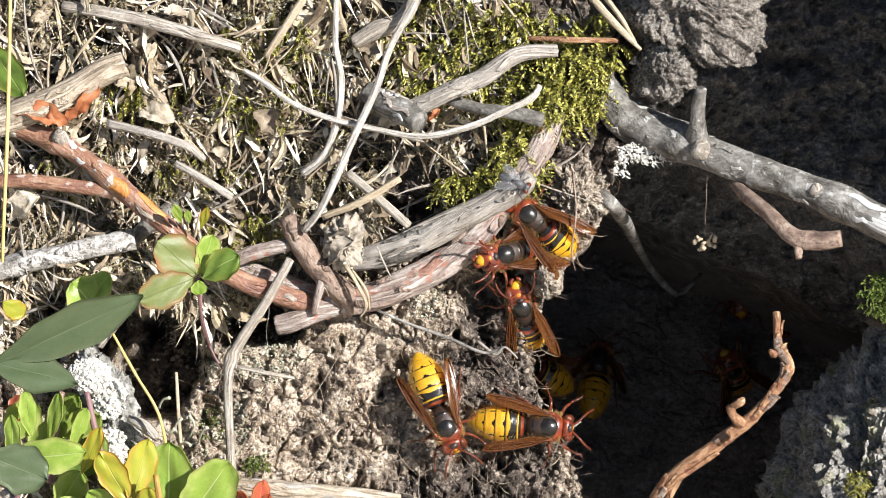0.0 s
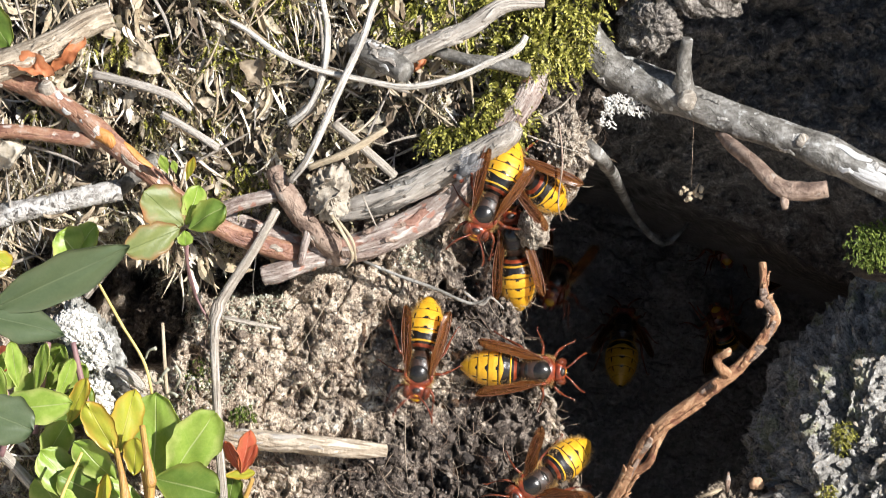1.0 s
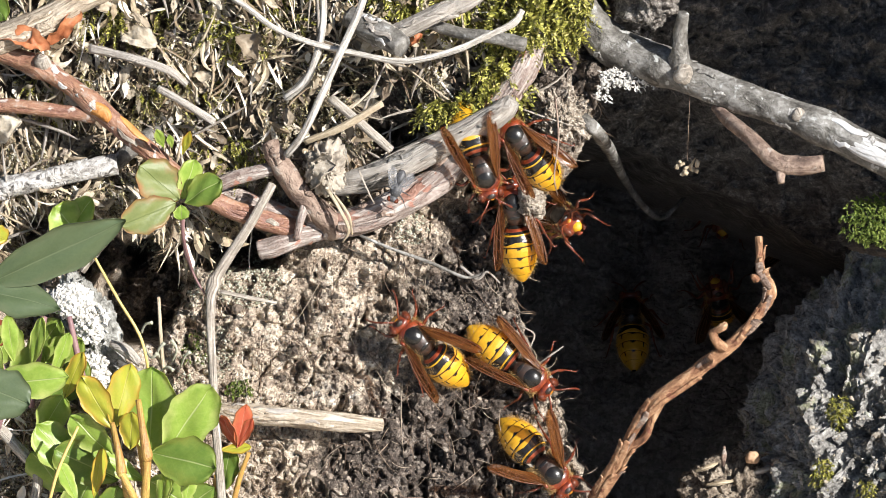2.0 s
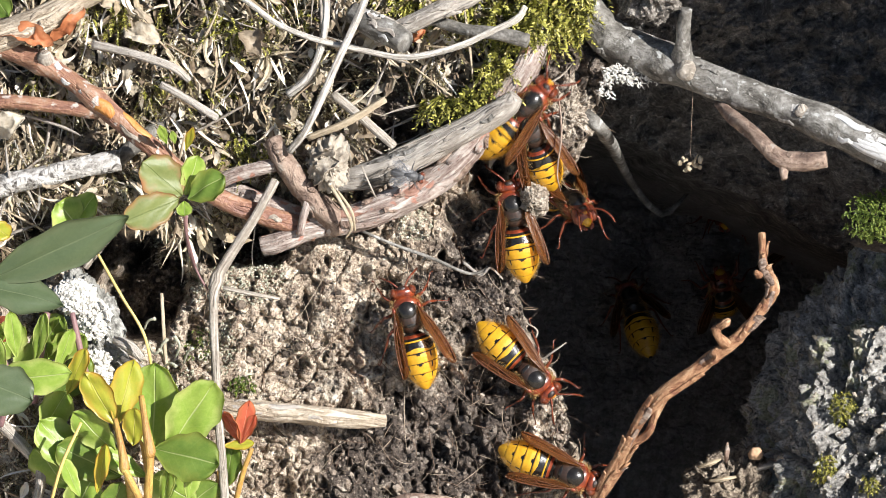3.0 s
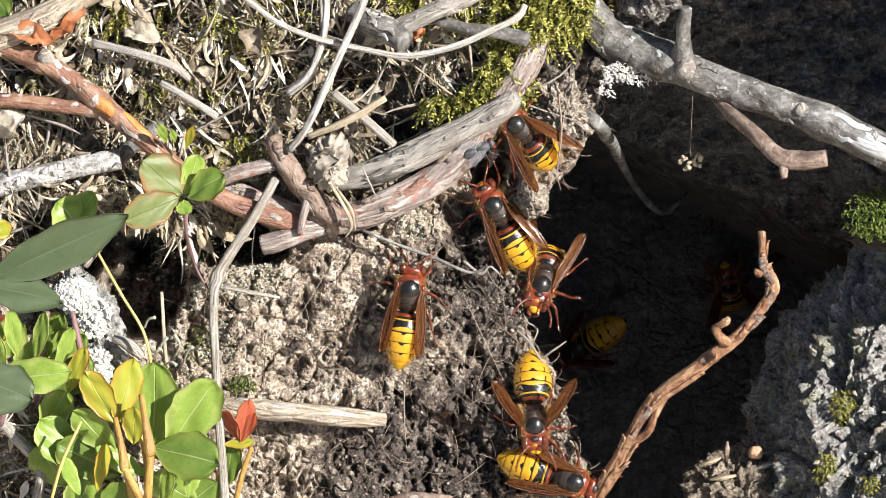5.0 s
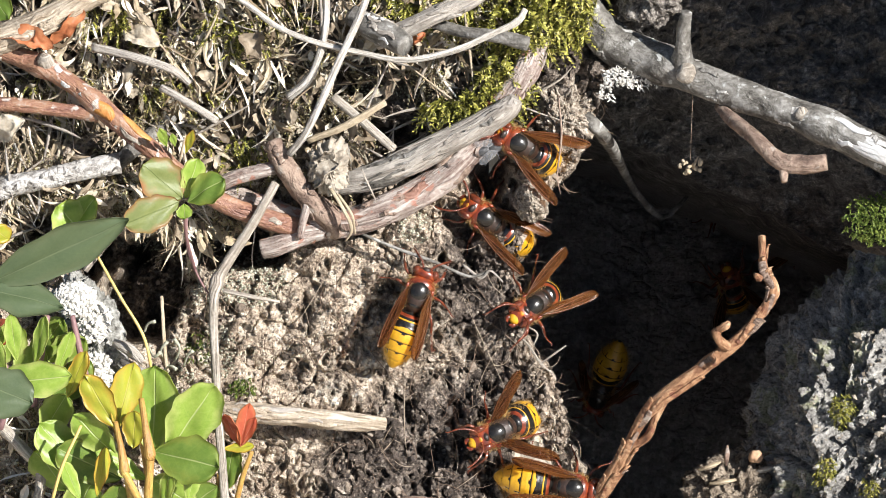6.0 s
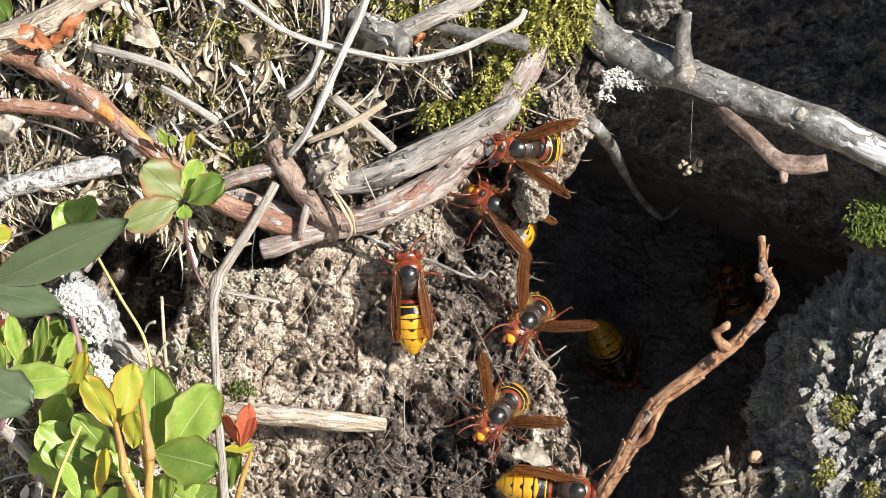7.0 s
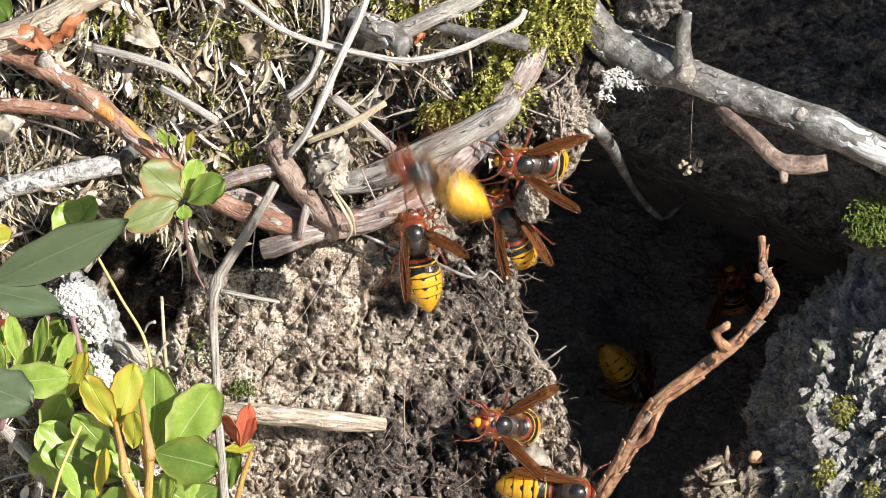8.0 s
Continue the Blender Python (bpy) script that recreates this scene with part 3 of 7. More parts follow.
def stone():
    n, m = 300, 440
    a = np.linspace(0.02, np.pi - 0.02, n)[:, None]
    b = np.linspace(0, 2 * np.pi, m, endpoint=False)[None]
    x, y, z = np.sin(a) * np.cos(b), np.sin(a) * np.sin(b), np.cos(a) * np.ones_like(b)
    bulge = 1 + 0.10 * fractal(x * 2 + 5, y * 2 + z * 1.7, 3, 21) + 0.11 * fractal(x * 6 + z * 5, y * 6 + 9, 4, 22, 0.65) + 0.085 * fractal(x * 20 + z * 16, y * 20 - z * 9, 5, 23, 0.7)
    ridge = np.abs(fractal(x * 4 + 2, y * 4 + z * 3, 3, 24))
    bulge = bulge - 0.09 * np.exp(-(ridge / 0.05) ** 2)
    bulge = bulge - 0.05 * step(0.12, 0.4, fractal(x * 13 + z * 9, y * 13 + z * 4 + 3, 4, 25, 0.6))
    p = np.stack([x * 46 * bulge, y * 66 * bulge, z * 57 * bulge], axis=-1).reshape(-1, 3)
    c, s = math.cos(radians(-27)), math.sin(radians(-27))
    p = p @ np.array(((c, s, 0), (-s, c, 0), (0, 0, 1)))
    p = p + (114.4, -50.0, -66)
    faces = [(i * m + j, (i + 1) * m + j, (i + 1) * m + (j + 1) % m, i * m + (j + 1) % m) for i in range(n - 1) for j in range(m)]
    faces += [tuple(range(m))[::-1], tuple((n - 1) * m + j for j in range(m))]
    faces[-2] = tuple(reversed(faces[-2]))
    rs = np.random.RandomState(61)
    STONE_FACE.append(p)
    facing = p[(p[:, 2] > -62) & (p[:, 0] < 98) & (p[:, 1] < 6)]
    flakes = [crumb(facing[rs.randint(len(facing))], rs.uniform(0.15, 0.45) + 0.9 * rs.rand() ** 5, 3000 + k, 0.4, 3, 6) for k in range(2200)]
    heap("lichen_crust", flakes[:2000], STONE_FLAKE, "grey crumbly crust on the stone", "lichen", False)
    heap("lichen_crust", flakes[2000:], LICHEN, "pale lichen crust on the stone", "lichen", False)
    place("stone", (p, faces, p[:, :2] * 0.001), STONE, (114.4, -50.0, -58), "rough grey stone crusted with pale lichen beside the hollow", "stone", smooth=False)


stone()


def stone_top(u, v):
    p = STONE_FACE[0]
    near = p[(np.abs(p[:, 0] - u) < 1.5) & (np.abs(p[:, 1] - v) < 1.5)]
    return float(near[:, 2].max()) if len(near) else -60.0


# ---- twigs, roots and stems ----
def strip_on(points, lo, hi, turn, width, lift, seed):
    """A shred of bark or wood that follows a twig between two shares of its length, a little proud of it."""
    sp = spline(points, 10)
    sp = sp[int(lo * (len(sp) - 1)):max(int(hi * (len(sp) - 1)), int(lo * (len(sp) - 1)) + 3) + 1]
    p, r = sp[:, :3], sp[:, 3]
    tan = np.gradient(p, axis=0)
    tan /= np.linalg.norm(tan, axis=1)[:, None]
    out = np.array((0.2, 0.1, 1.0)) - tan * (tan @ np.array((0.2, 0.1, 1.0)))[:, None]
    out /= np.linalg.norm(out, axis=1)[:, None]
    side = np.cross(tan, out)
    n = len(p)
    verts, uv = [], []
    f = np.linspace(0, 1, n)
    half = width * np.sin(np.pi * (0.1 + 0.8 * f)) ** 0.6
    curl = lift * f ** 4
    for k in range(5):
        q = (k / 4 - 0.5) * 2
        a = radians(turn) + q * half / np.maximum(r, 0.2) + 0.12 * np.sin(f * 7 + seed)
        rad = r * 0.96 + 0.32 * np.sqrt(np.sin(np.pi * np.clip(f, 0, 0.93))) + curl
        verts.append(p + (np.cos(a) * rad)[:, None] * out + (np.sin(a) * rad)[:, None] * side)
    for k in range(5):
        verts.append(verts[k] - (verts[k] - p) * (0.22 / np.maximum(r, 0.3))[:, None])
    v = np.vstack(verts)
    uv = np.stack([np.tile(np.repeat(np.arange(5) / 4 * width * 0.001, n), 2), np.tile(f * 0.02 + seed, 10)], axis=1)
    faces = []
    for i in range(n - 1):
        for k in range(4):
            faces.append((k * n + i, (k + 1) * n + i, (k + 1) * n + i + 1, k * n + i + 1))
            faces.append(((k + 5) * n + i, (k + 5) * n + i + 1, (k + 6) * n + i + 1, (k + 6) * n + i))
        faces.append((i, i + 1, 5 * n + i + 1, 5 * n + i))
        faces.append((4 * n + i, 9 * n + i, 9 * n + i + 1, 4 * n + i + 1))
    for k in range(4):
        faces.append((k * n, (k + 5) * n, (k + 6) * n, (k + 1) * n))
        faces.append((k * n + n - 1, (k + 1) * n + n - 1, (k + 6) * n + n - 1, (k + 5) * n + n - 1))
    return v, faces, uv


def twig(name, points, mat, label, category="twig", group="", strips=(), **shape):
    """strips: (part name, material, how many, widest, longest share, lift)."""
    ob = place(name, stick(points, **shape), mat, points[0][:3], label, category, group)
    rs = np.random.RandomState(int(abs(points[0][0] * 10)) + len(points))
    for piece, m, count, wide, reach, lift in strips:
        for k in range(count):
            lo = rs.uniform(0.02, 0.97 - reach)
            v, f, u = strip_on(points, lo, lo + reach * rs.uniform(0.3, 1), rs.uniform(-75, 75), wide * rs.uniform(0.35, 1), lift * rs.uniform(0, 1), k)
            part(piece, (v - np.array(points[0][:3]), f, u), m, ob)
    return ob


def grey_branch():
    base = (29.7, 52.0, -6.0)
    ob = root("branch", base, "thick grey dead branch with knots across the hollow", "branch")
    o = np.array(base)

    def add(name, pts, mat=GREY_BARK, label="", **k):
        v, f, u = stick(pts, **k)
        return part(name, (v - o, f, u), mat, ob, label)
    line = [(20.0, 67.4, -2.0, 3.24), (25.9, 56.4, 3.0, 3.78), (31.2, 48.6, 4.0, 4.14), (36.6, 43.1, 5.0, 4.41), (43.6, 40.0, 8.0, 4.14), (51.0, 36.7, 12.0, 3.60), (61.1, 32.7, 16.0, 3.24), (72.7, 28.5, 20.0, 3.33), (83.0, 23.9, 24.0, 3.60), (91.9, 19.2, 28.0, 3.60), (100.2, 14.5, 30.0, 3.24)]
    add("limb", line, seg=22, rough=0.10, per=12, knots=((0.45, 0.16), (0.62, 0.08), (0.76, 0.14)))
    rs = np.random.RandomState(88)
    for k, (lo, hi, turn, wide, lift) in enumerate(((0.82, 0.99, 25, 1.5, 0.4), (0.85, 0.99, -10, 1.3, 0.2), (0.90, 0.99, -45, 1.2, 0.2), (0.77, 0.86, -25, 0.8, 0.2), (0.71, 0.75, 25, 0.7, 0.1), (0.80, 0.84, 40, 0.6, 0.1))):
        v, f, u = strip_on(line, lo, hi, turn, wide, lift, k)
        part("bare_wood", (v - o, f, u), WHITE_WOOD, ob, "white peeled patch of bare wood")
    for k in range(26):
        lo = rs.uniform(0.25, 0.95)
        v, f, u = strip_on(line, lo, lo + rs.uniform(0.01, 0.04), rs.uniform(-85, 85), rs.uniform(0.3, 1.1), rs.uniform(0, 0.3), k)
        part("bark_flake", (v - o, f, u), (PALE_BARK, GREY_BARK, GREY_BARK)[k % 3], ob)
    add("broken_spur", [(50.1, 38.4, 13.0, 2.8), (50.3, 42.0, 16.0, 1.75), (50.4, 46.0, 18.0, 1.5), (50.9, 49.4, 20.0, 1.15)], seg=14, rough=0.2, pit=0.5)
    add("knot", [(51.2, 37.1, 14.0, 2.2), (50.8, 36.4, 17.5, 1.9), (50.7, 36.2, 18.6, 1.2)], GREY_STEM, "pale healed knot", seg=14, rough=0.25)
    add("knot", [(74.7, 27.8, 22.0, 2.0), (74.8, 28.0, 24.6, 1.4)], GREY_STEM, "pale healed knot", seg=12, rough=0.25)


grey_branch()


def forked_twig():
    base = (58.2, 29.5, 14.0)
    ob = root("twig", base, "short brown-grey twig stub with a bent end under the branch", "twig")
    o = np.array(base)
    for name, pts in (("stem", [(57.9, 29.8, 14.0, 1.0), (60.3, 27.0, 20.0, 1.5), (64.1, 23.6, 26.0, 1.6), (69.5, 18.3, 30.0, 1.8), (74.3, 17.4, 31.0, 2.0), (79.3, 18.0, 32.0, 1.8)]),
                      ("spur", [(70.7, 17.4, 30.0, 1.3), (70.5, 15.1, 31.0, 0.9), (70.6, 13.7, 31.5, 0.6)])):
        v, f, u = stick(pts, seg=12, rough=0.2, per=8, pit=0.3)
        part(name, (v - o, f, u), BROWN_BARK, ob)


forked_twig()
# The dark grey bark puts the hollow's shade into this root's colour.
twig("root", [(30.1, 28.3, 2.0, 1.3), (33.4, 24.8, 0.0, 1.5), (36.7, 22.0, -30.0, 1.4), (42.5, 14.9, -84.0, 0.85), (47.6, 9.2, -100.0, 0.75), (51.9, 7.6, -110.0, 0.6), (58.1, 13.3, -118.0, 0.4)], GREY_BARK, "thin root hanging into the hollow, coloured dark for its shade", "root", rough=0.2)


def flaking_twig():
    base = (32.4, -53.7, 4.0)
    ob = root("twig", base, "tan twig with flaking bark standing before the hollow", "twig")
    o = np.array(base)

    def add(name, pts, **k):
        v, f, u = stick(pts, **k)
        part(name, (v - o, f, u), TAN_TWIG, ob)
    spine = [(29.5, -58.7, 0.0, 1.63), (33.0, -52.5, 4.0, 1.63), (37.6, -44.5, 10.0, 1.46), (40.4, -38.4, 14.0, 1.03), (45.0, -32.0, 18.0, 1.46), (53.8, -25.3, 20.0, 1.55), (60.8, -19.7, 22.0, 1.38), (66.0, -14.0, 23.0, 1.20), (68.7, -8.7, 24.0, 1.29), (66.8, -4.4, 24.0, 1.03), (66.6, -0.5, 23.0, 0.86), (66.4, 2.7, 23.0, 0.77)]
    add("stem", spine, seg=14, rough=0.28, per=9)
    rs = np.random.RandomState(19)
    for k in range(34):
        lo = rs.uniform(0.02, 0.9)
        v, f, u = strip_on(spine, lo, lo + rs.uniform(0.03, 0.12), rs.uniform(-80, 80), rs.uniform(0.3, 0.9), rs.uniform(0.2, 1.1), k)
        part("bark_flake", (v - o, f, u), (TAN_TWIG, TAN_TWIG, BROWN_BARK)[k % 3], ob)
    add("side_strand", [(38.2, -42.7, 11.0, 1.0), (42.8, -39.6, 14.0, 0.9), (44.3, -36.0, 16.0, 0.8), (45.9, -32.0, 18.0, 1.0)], rough=0.3)
    add("spur", [(59.0, -20.5, 23.0, 1.2), (57.1, -18.7, 26.0, 0.9), (56.8, -16.9, 27.0, 1.1)], rough=0.35)
    add("spur", [(57.0, -16.8, 27.0, 0.7), (58.7, -16.1, 28.0, 0.9), (59.3, -15.1, 28.0, 0.4)], rough=0.4)
    add("spur", [(65.9, -6.3, 25.0, 0.8), (64.9, -5.4, 26.0, 0.5)], rough=0.4)
    add("flake", [(56.3, -22.2, 23.0, 0.7), (56.9, -23.4, 24.0, 0.5), (56.2, -24.3, 24.0, 0.3)], rough=0.4)


flaking_twig()
twig("root", [(21.0, 45.4, 8.0, 2.6), (18.3, 39.4, 9.0, 2.9), (14.8, 33.5, 9.0, 3.0), (9.3, 25.7, 8.0, 3.0), (3.3, 18.0, 7.0, 3.0), (-4.7, 11.7, 6.0, 3.1), (-13.6, 7.5, 6.0, 3.2), (-22.0, 5.1, 5.0, 2.8), (-29.2, 5.4, 3.0, 2.5), (-37.6, 8.7, 2.0, 2.3), (-46.0, 12.1, 1.0, 2.0), (-53.3, 15.5, 0.0, 1.8)], RED_BARK, "curved reddish root with peeling bark", "root", seg=20, rough=0.22, per=10, strips=(("bark_flake", RED_BARK, 16, 1.6, 0.14, 0.7), ("bark_flake", BROWN_BARK, 9, 1.2, 0.1, 0.9), ("bark_flake", RUST_BARK, 8, 1.7, 0.14, 0.3)))
twig("dead_root", [(15.5, 31.2, 15.0, 1.6), (13.2, 29.1, 14.0, 2.4), (7.8, 26.0, 12.0, 2.6), (0.7, 22.3, 10.0, 2.8), (-7.6, 18.2, 8.0, 3.0), (-14.8, 15.2, 6.0, 2.7), (-22.0, 13.0, 3.0, 2.0)], DRIFTWOOD, "weathered grey split root lying on the red root", "root", seg=20, rough=0.26, per=10, strips=(("splinter", DRIFTWOOD, 14, 0.9, 0.45, 0.2), ("splinter", GREY_BARK, 8, 0.7, 0.3, 0.3)))
RUSSET = [(-97.0, 43.0, 8.0, 2.0), (-91.0, 40.9, 9.0, 2.0), (-84.4, 38.4, 10.0, 2.2), (-77.8, 34.4, 11.0, 1.9), (-70.6, 28.6, 12.0, 2.1), (-62.3, 21.7, 12.0, 2.0), (-54.0, 14.6, 10.0, 2.0), (-45.8, 9.4, 8.0, 2.0), (-36.3, 5.9, 6.0, 2.2), (-26.8, 3.1, 4.0, 2.4)]
russet = twig("twig", RUSSET, TWIG_BARK, "russet shrub stem with worn orange bark", "twig", seg=16, rough=0.16, per=9, strips=(("bark_flake", GREY_STEM, 7, 0.9, 0.06, 0.3), ("bark_flake", TWIG_BARK, 7, 0.9, 0.08, 0.5)), knots=((0.22, 0.3), (0.4, 0.2)))
for k, (lo, hi, turn, wide, mat, look_of) in enumerate(((0.40, 0.47, 15, 1.5, ORANGE_BARK, "orange worn bark"), (0.36, 0.39, 5, 1.2, WHITE_WOOD, "pale scar"), (0.26, 0.28, -20, 0.7, WHITE_WOOD, "pale scar"), (0.47, 0.56, -30, 0.8, ORANGE_BARK, "orange worn bark"), (0.30, 0.33, 40, 0.5, WHITE_WOOD, "pale scar"))):
    v, f, u = strip_on(RUSSET, lo, hi, turn, wide, 0.1, k)
    part("bark_patch", (v - np.array(RUSSET[0][:3]), f, u), mat, russet, look_of)
twig("cut_stub", [(-82.8, 37.6, 10.0, 1.7), (-83.6, 39.3, 12.0, 1.7), (-84.0, 40.2, 13.0, 1.5)], GREY_STEM, "pale broken stub on a shrub stem", "twig", seg=10, rough=0.3)
twig("twig", [(-96.9, 30.3, 10.0, 1.6), (-88.5, 30.1, 11.0, 1.6), (-80.1, 29.1, 11.0, 1.5), (-72.4, 28.1, 11.0, 1.6)], TWIG_BARK, "russet side shoot joining a shrub stem", "twig", rough=0.15)
twig("root", [(-35.8, 22.7, 9.0, 1.9), (-33.8, 18.0, 9.0, 2.3), (-29.1, 11.4, 8.0, 2.4), (-24.3, 6.7, 7.0, 2.5), (-21.7, 3.5, 5.0, 2.4)], BROWN_BARK, "short scaly brown root piece", "root", seg=14, rough=0.25, per=8, strips=(("bark_flake", BROWN_BARK, 9, 1.0, 0.2, 0.6),))
twig("twig", [(-48.2, 13.2, 7.0, 1.5), (-42.2, 15.4, 8.0, 1.6), (-35.6, 17.0, 8.0, 1.5)], RED_BARK, "short reddish twig between roots", "twig", rough=0.15)
twig("twig", [(-38.2, 0.1, 4.0, 2.2), (-33.9, 1.0, 5.0, 2.3), (-28.6, 3.1, 5.0, 2.2), (-23.2, 4.3, 4.0, 2.0)], RED_BARK, "stub of pale reddish root", "root", rough=0.25)
twig("dry_grass", [(-5.2, 75.0, 15.0, 0.66), (-9.2, 67.2, 15.0, 0.7), (-14.1, 58.2, 15.0, 0.72), (-17.0, 49.8, 16.0, 0.81), (-21.8, 39.2, 16.0, 0.81), (-28.0, 25.6, 15.0, 0.81), (-32.3, 19.7, 12.0, 0.77)], PALE_STEM, "long straight dry grey-tan stem", "stem", rough=0.06)
twig("dry_grass", [(-35.2, 13.8, 10.0, 0.97), (-40.3, 4.9, 10.0, 1.06), (-45.7, -3.5, 10.0, 1.14), (-47.8, -7.6, 10.0, 1.14), (-48.3, -14.1, 11.0, 0.97), (-47.9, -23.6, 12.0, 0.97), (-47.2, -35.5, 13.0, 0.97), (-46.1, -48.5, 14.0, 0.97), (-45.6, -58.1, 12.0, 0.97)], GREY_STEM, "bent grey dead stem with a node", "stem", rough=0.1, knots=((0.37, 0.35),))
twig("dead_branch", [(-98.6, 11.5, 4.0, 2.3), (-88.9, 13.7, 5.0, 2.3), (-79.3, 15.9, 6.0, 2.1), (-72.1, 17.3, 6.0, 2.2), (-68.2, 18.0, 6.0, 2.1)], PALE_BARK, "grey weathered stick with a pale broken end", "stick", seg=20, rough=0.26, pit=0.2, strips=(("bark_flake", PALE_BARK, 7, 1.0, 0.2, 0.4),))
twig("dead_branch", [(-69.3, 17.8, 3.0, 1.6), (-63.9, 22.3, 3.0, 1.7), (-57.4, 28.3, 1.0, 1.4)], GREY_BARK, "dark grey stick half under litter", "stick", rough=0.15)
twig("log_piece", [(-98.1, 42.4, 9.0, 3.2), (-89.7, 45.1, 10.0, 3.2), (-81.9, 48.9, 11.0, 2.9), (-74.2, 53.4, 11.0, 2.8), (-70.0, 55.1, 11.0, 2.6)], BLEACHED, "thick pale broken stick among the litter", "stick", seg=18, rough=0.2, pit=0.3, strips=(("splinter", BLEACHED, 8, 1.0, 0.4, 0.5),))
twig("twig", [(-83.3, 67.3, 9.0, 1.2), (-71.8, 65.3, 11.0, 1.4), (-61.8, 63.0, 12.0, 1.4), (-53.9, 60.5, 12.0, 1.3), (-45.9, 58.3, 10.0, 1.1)], GREY_STEM, "pale grey twig lying across the litter", "twig", rough=0.2, strips=(("splinter", DRIFTWOOD, 5, 0.5, 0.3, 0.3),))
twig("twig", [(-40.5, 56.6, 9.0, 0.7), (-36.4, 62.5, 11.0, 0.9), (-32.3, 69.1, 11.0, 0.8)], STRAW, "thin straight pale stick in the litter", "twig", rough=0.12)
twig("twig", [(-68.2, 59.1, 8.0, 1.0), (-62.6, 63.4, 10.0, 1.0)], STRAW, "short pale stick stub in the litter", "twig", rough=0.2)
twig("twig", [(14.3, 60.3, 11.0, 0.5), (23.9, 59.9, 13.0, 0.65), (33.7, 59.8, 12.0, 0.5)], TAN_TWIG, "thin orange-brown stick over the moss", "twig", rough=0.2)
twig("twig", [(28.3, 68.8, 12.0, 0.8), (32.7, 63.6, 14.0, 0.8), (38.5, 57.8, 13.0, 0.4)], STRAW, "dry split straw stem over the moss", "stem", rough=0.2)
twig("twig", [(31.0, 69.0, 12.0, 0.6), (34.5, 64.2, 14.0, 0.5), (37.5, 59.2, 13.0, 0.3)], STRAW, "dry split straw stem over the moss", "stem", rough=0.2)
twig("twig", [(-21.9, 59.7, 9.0, 1.6), (-17.1, 62.0, 10.0, 2.0), (-11.2, 65.0, 10.0, 1.8), (-7.6, 72.8, 9.0, 1.4)], GREY_STEM, "grey gnarled twig among moss and litter", "twig", rough=0.3)
twig("grass", [(-90.3, 67.4, 60.0, 0.35), (-90.6, 43.4, 62.0, 0.4), (-91.9, 12.7, 60.0, 0.35)], YELLOW_GRASS, "thin yellow-green grass stalk close to the lens", "grass")
twig("root", [(15.4, -18.1, 0.0, 0.25), (18.1, -20.5, 2.0, 0.28), (20.8, -24.4, 3.0, 0.25), (23.2, -26.5, 2.0, 0.15)], GREY_STEM, "small forked grey rootlet at the hollow", "root", rough=0.3)
twig("root", [(20.7, -24.4, 3.0, 0.2), (23.4, -22.4, 4.0, 0.22), (26.1, -20.5, 4.0, 0.12)], DRIFTWOOD, "pale tip of a forked rootlet", "root", rough=0.3)
twig("root", [(16.9, -16.1, 1.0, 0.2), (19.9, -17.9, 2.0, 0.22), (19.3, -20.5, 2.0, 0.12)], GREY_STEM, "small bent grey rootlet at the hollow", "root", rough=0.3)
twig("root", [(24.3, 32.3, 8.0, 0.2), (24.9, 23.9, 12.0, 0.22), (24.0, 15.5, 14.0, 0.18), (24.7, 11.4, 13.0, 0.1)], BROWN_BARK, "thin root hanging over the hollow edge", "root", rough=0.3)
twig("root", [(4.3, -3.5, 4.0, 0.32), (7.9, -6.1, 5.0, 0.34), (10.0, -4.7, 6.0, 0.25), (12.7, -7.1, 4.0, 0.15)], DRIFTWOOD, "pale branching rootlet on dark soil", "root", rough=0.4)
twig("root", [(-45.1, 53.7, 10.0, 0.55), (-40.9, 51.2, 11.0, 0.61), (-34.9, 46.7, 12.0, 0.61), (-26.6, 43.3, 13.0, 0.61), (-17.1, 41.1, 13.0, 0.64), (-7.6, 39.6, 14.0, 0.68), (1.9, 41.4, 15.0, 0.72), (10.2, 44.9, 15.0, 0.72), (15.5, 47.6, 14.0, 0.77), (17.3, 50.2, 13.0, 0.64)], PALE_STEM, "thin curving pale root over the moss", "root", rough=0.15)
twig("dead_branch", [(-19.0, 49.3, 7.0, 2.2), (-15.4, 46.8, 10.0, 2.7), (-11.2, 44.6, 13.0, 2.7), (-7.8, 42.5, 15.0, 2.4)], GREY_BARK, "silvery broken stub with a white end", "stick", seg=18, rough=0.28, pit=0.5, strips=(("splinter", DRIFTWOOD, 7, 0.7, 0.4, 0.4), ("splinter", WHITE_WOOD, 5, 0.8, 0.2, 0.4)))
twig("twig", [(-25.5, 72.7, 10.0, 0.60), (-25.7, 59.6, 11.0, 0.65), (-24.5, 52.4, 11.0, 0.70), (-24.9, 45.3, 12.0, 0.75), (-26.6, 38.8, 11.0, 0.80), (-28.8, 34.9, 10.0, 0.95), (-32.6, 31.9, 8.0, 0.90)], PALE_STEM, "pale kinked twig hanging over litter", "twig", rough=0.22)
twig("dead_branch", [(-14.2, 43.6, 10.0, 1.8), (-8.2, 45.9, 12.0, 2.0), (-1.7, 49.0, 14.0, 2.0), (5.5, 52.0, 15.0, 1.9), (12.6, 56.8, 15.0, 1.7), (20.9, 57.6, 14.0, 1.4)], DRIFTWOOD, "pale grey dead branch over the moss", "branch", seg=14, rough=0.2, strips=(("splinter", DRIFTWOOD, 8, 0.7, 0.25, 0.4),))
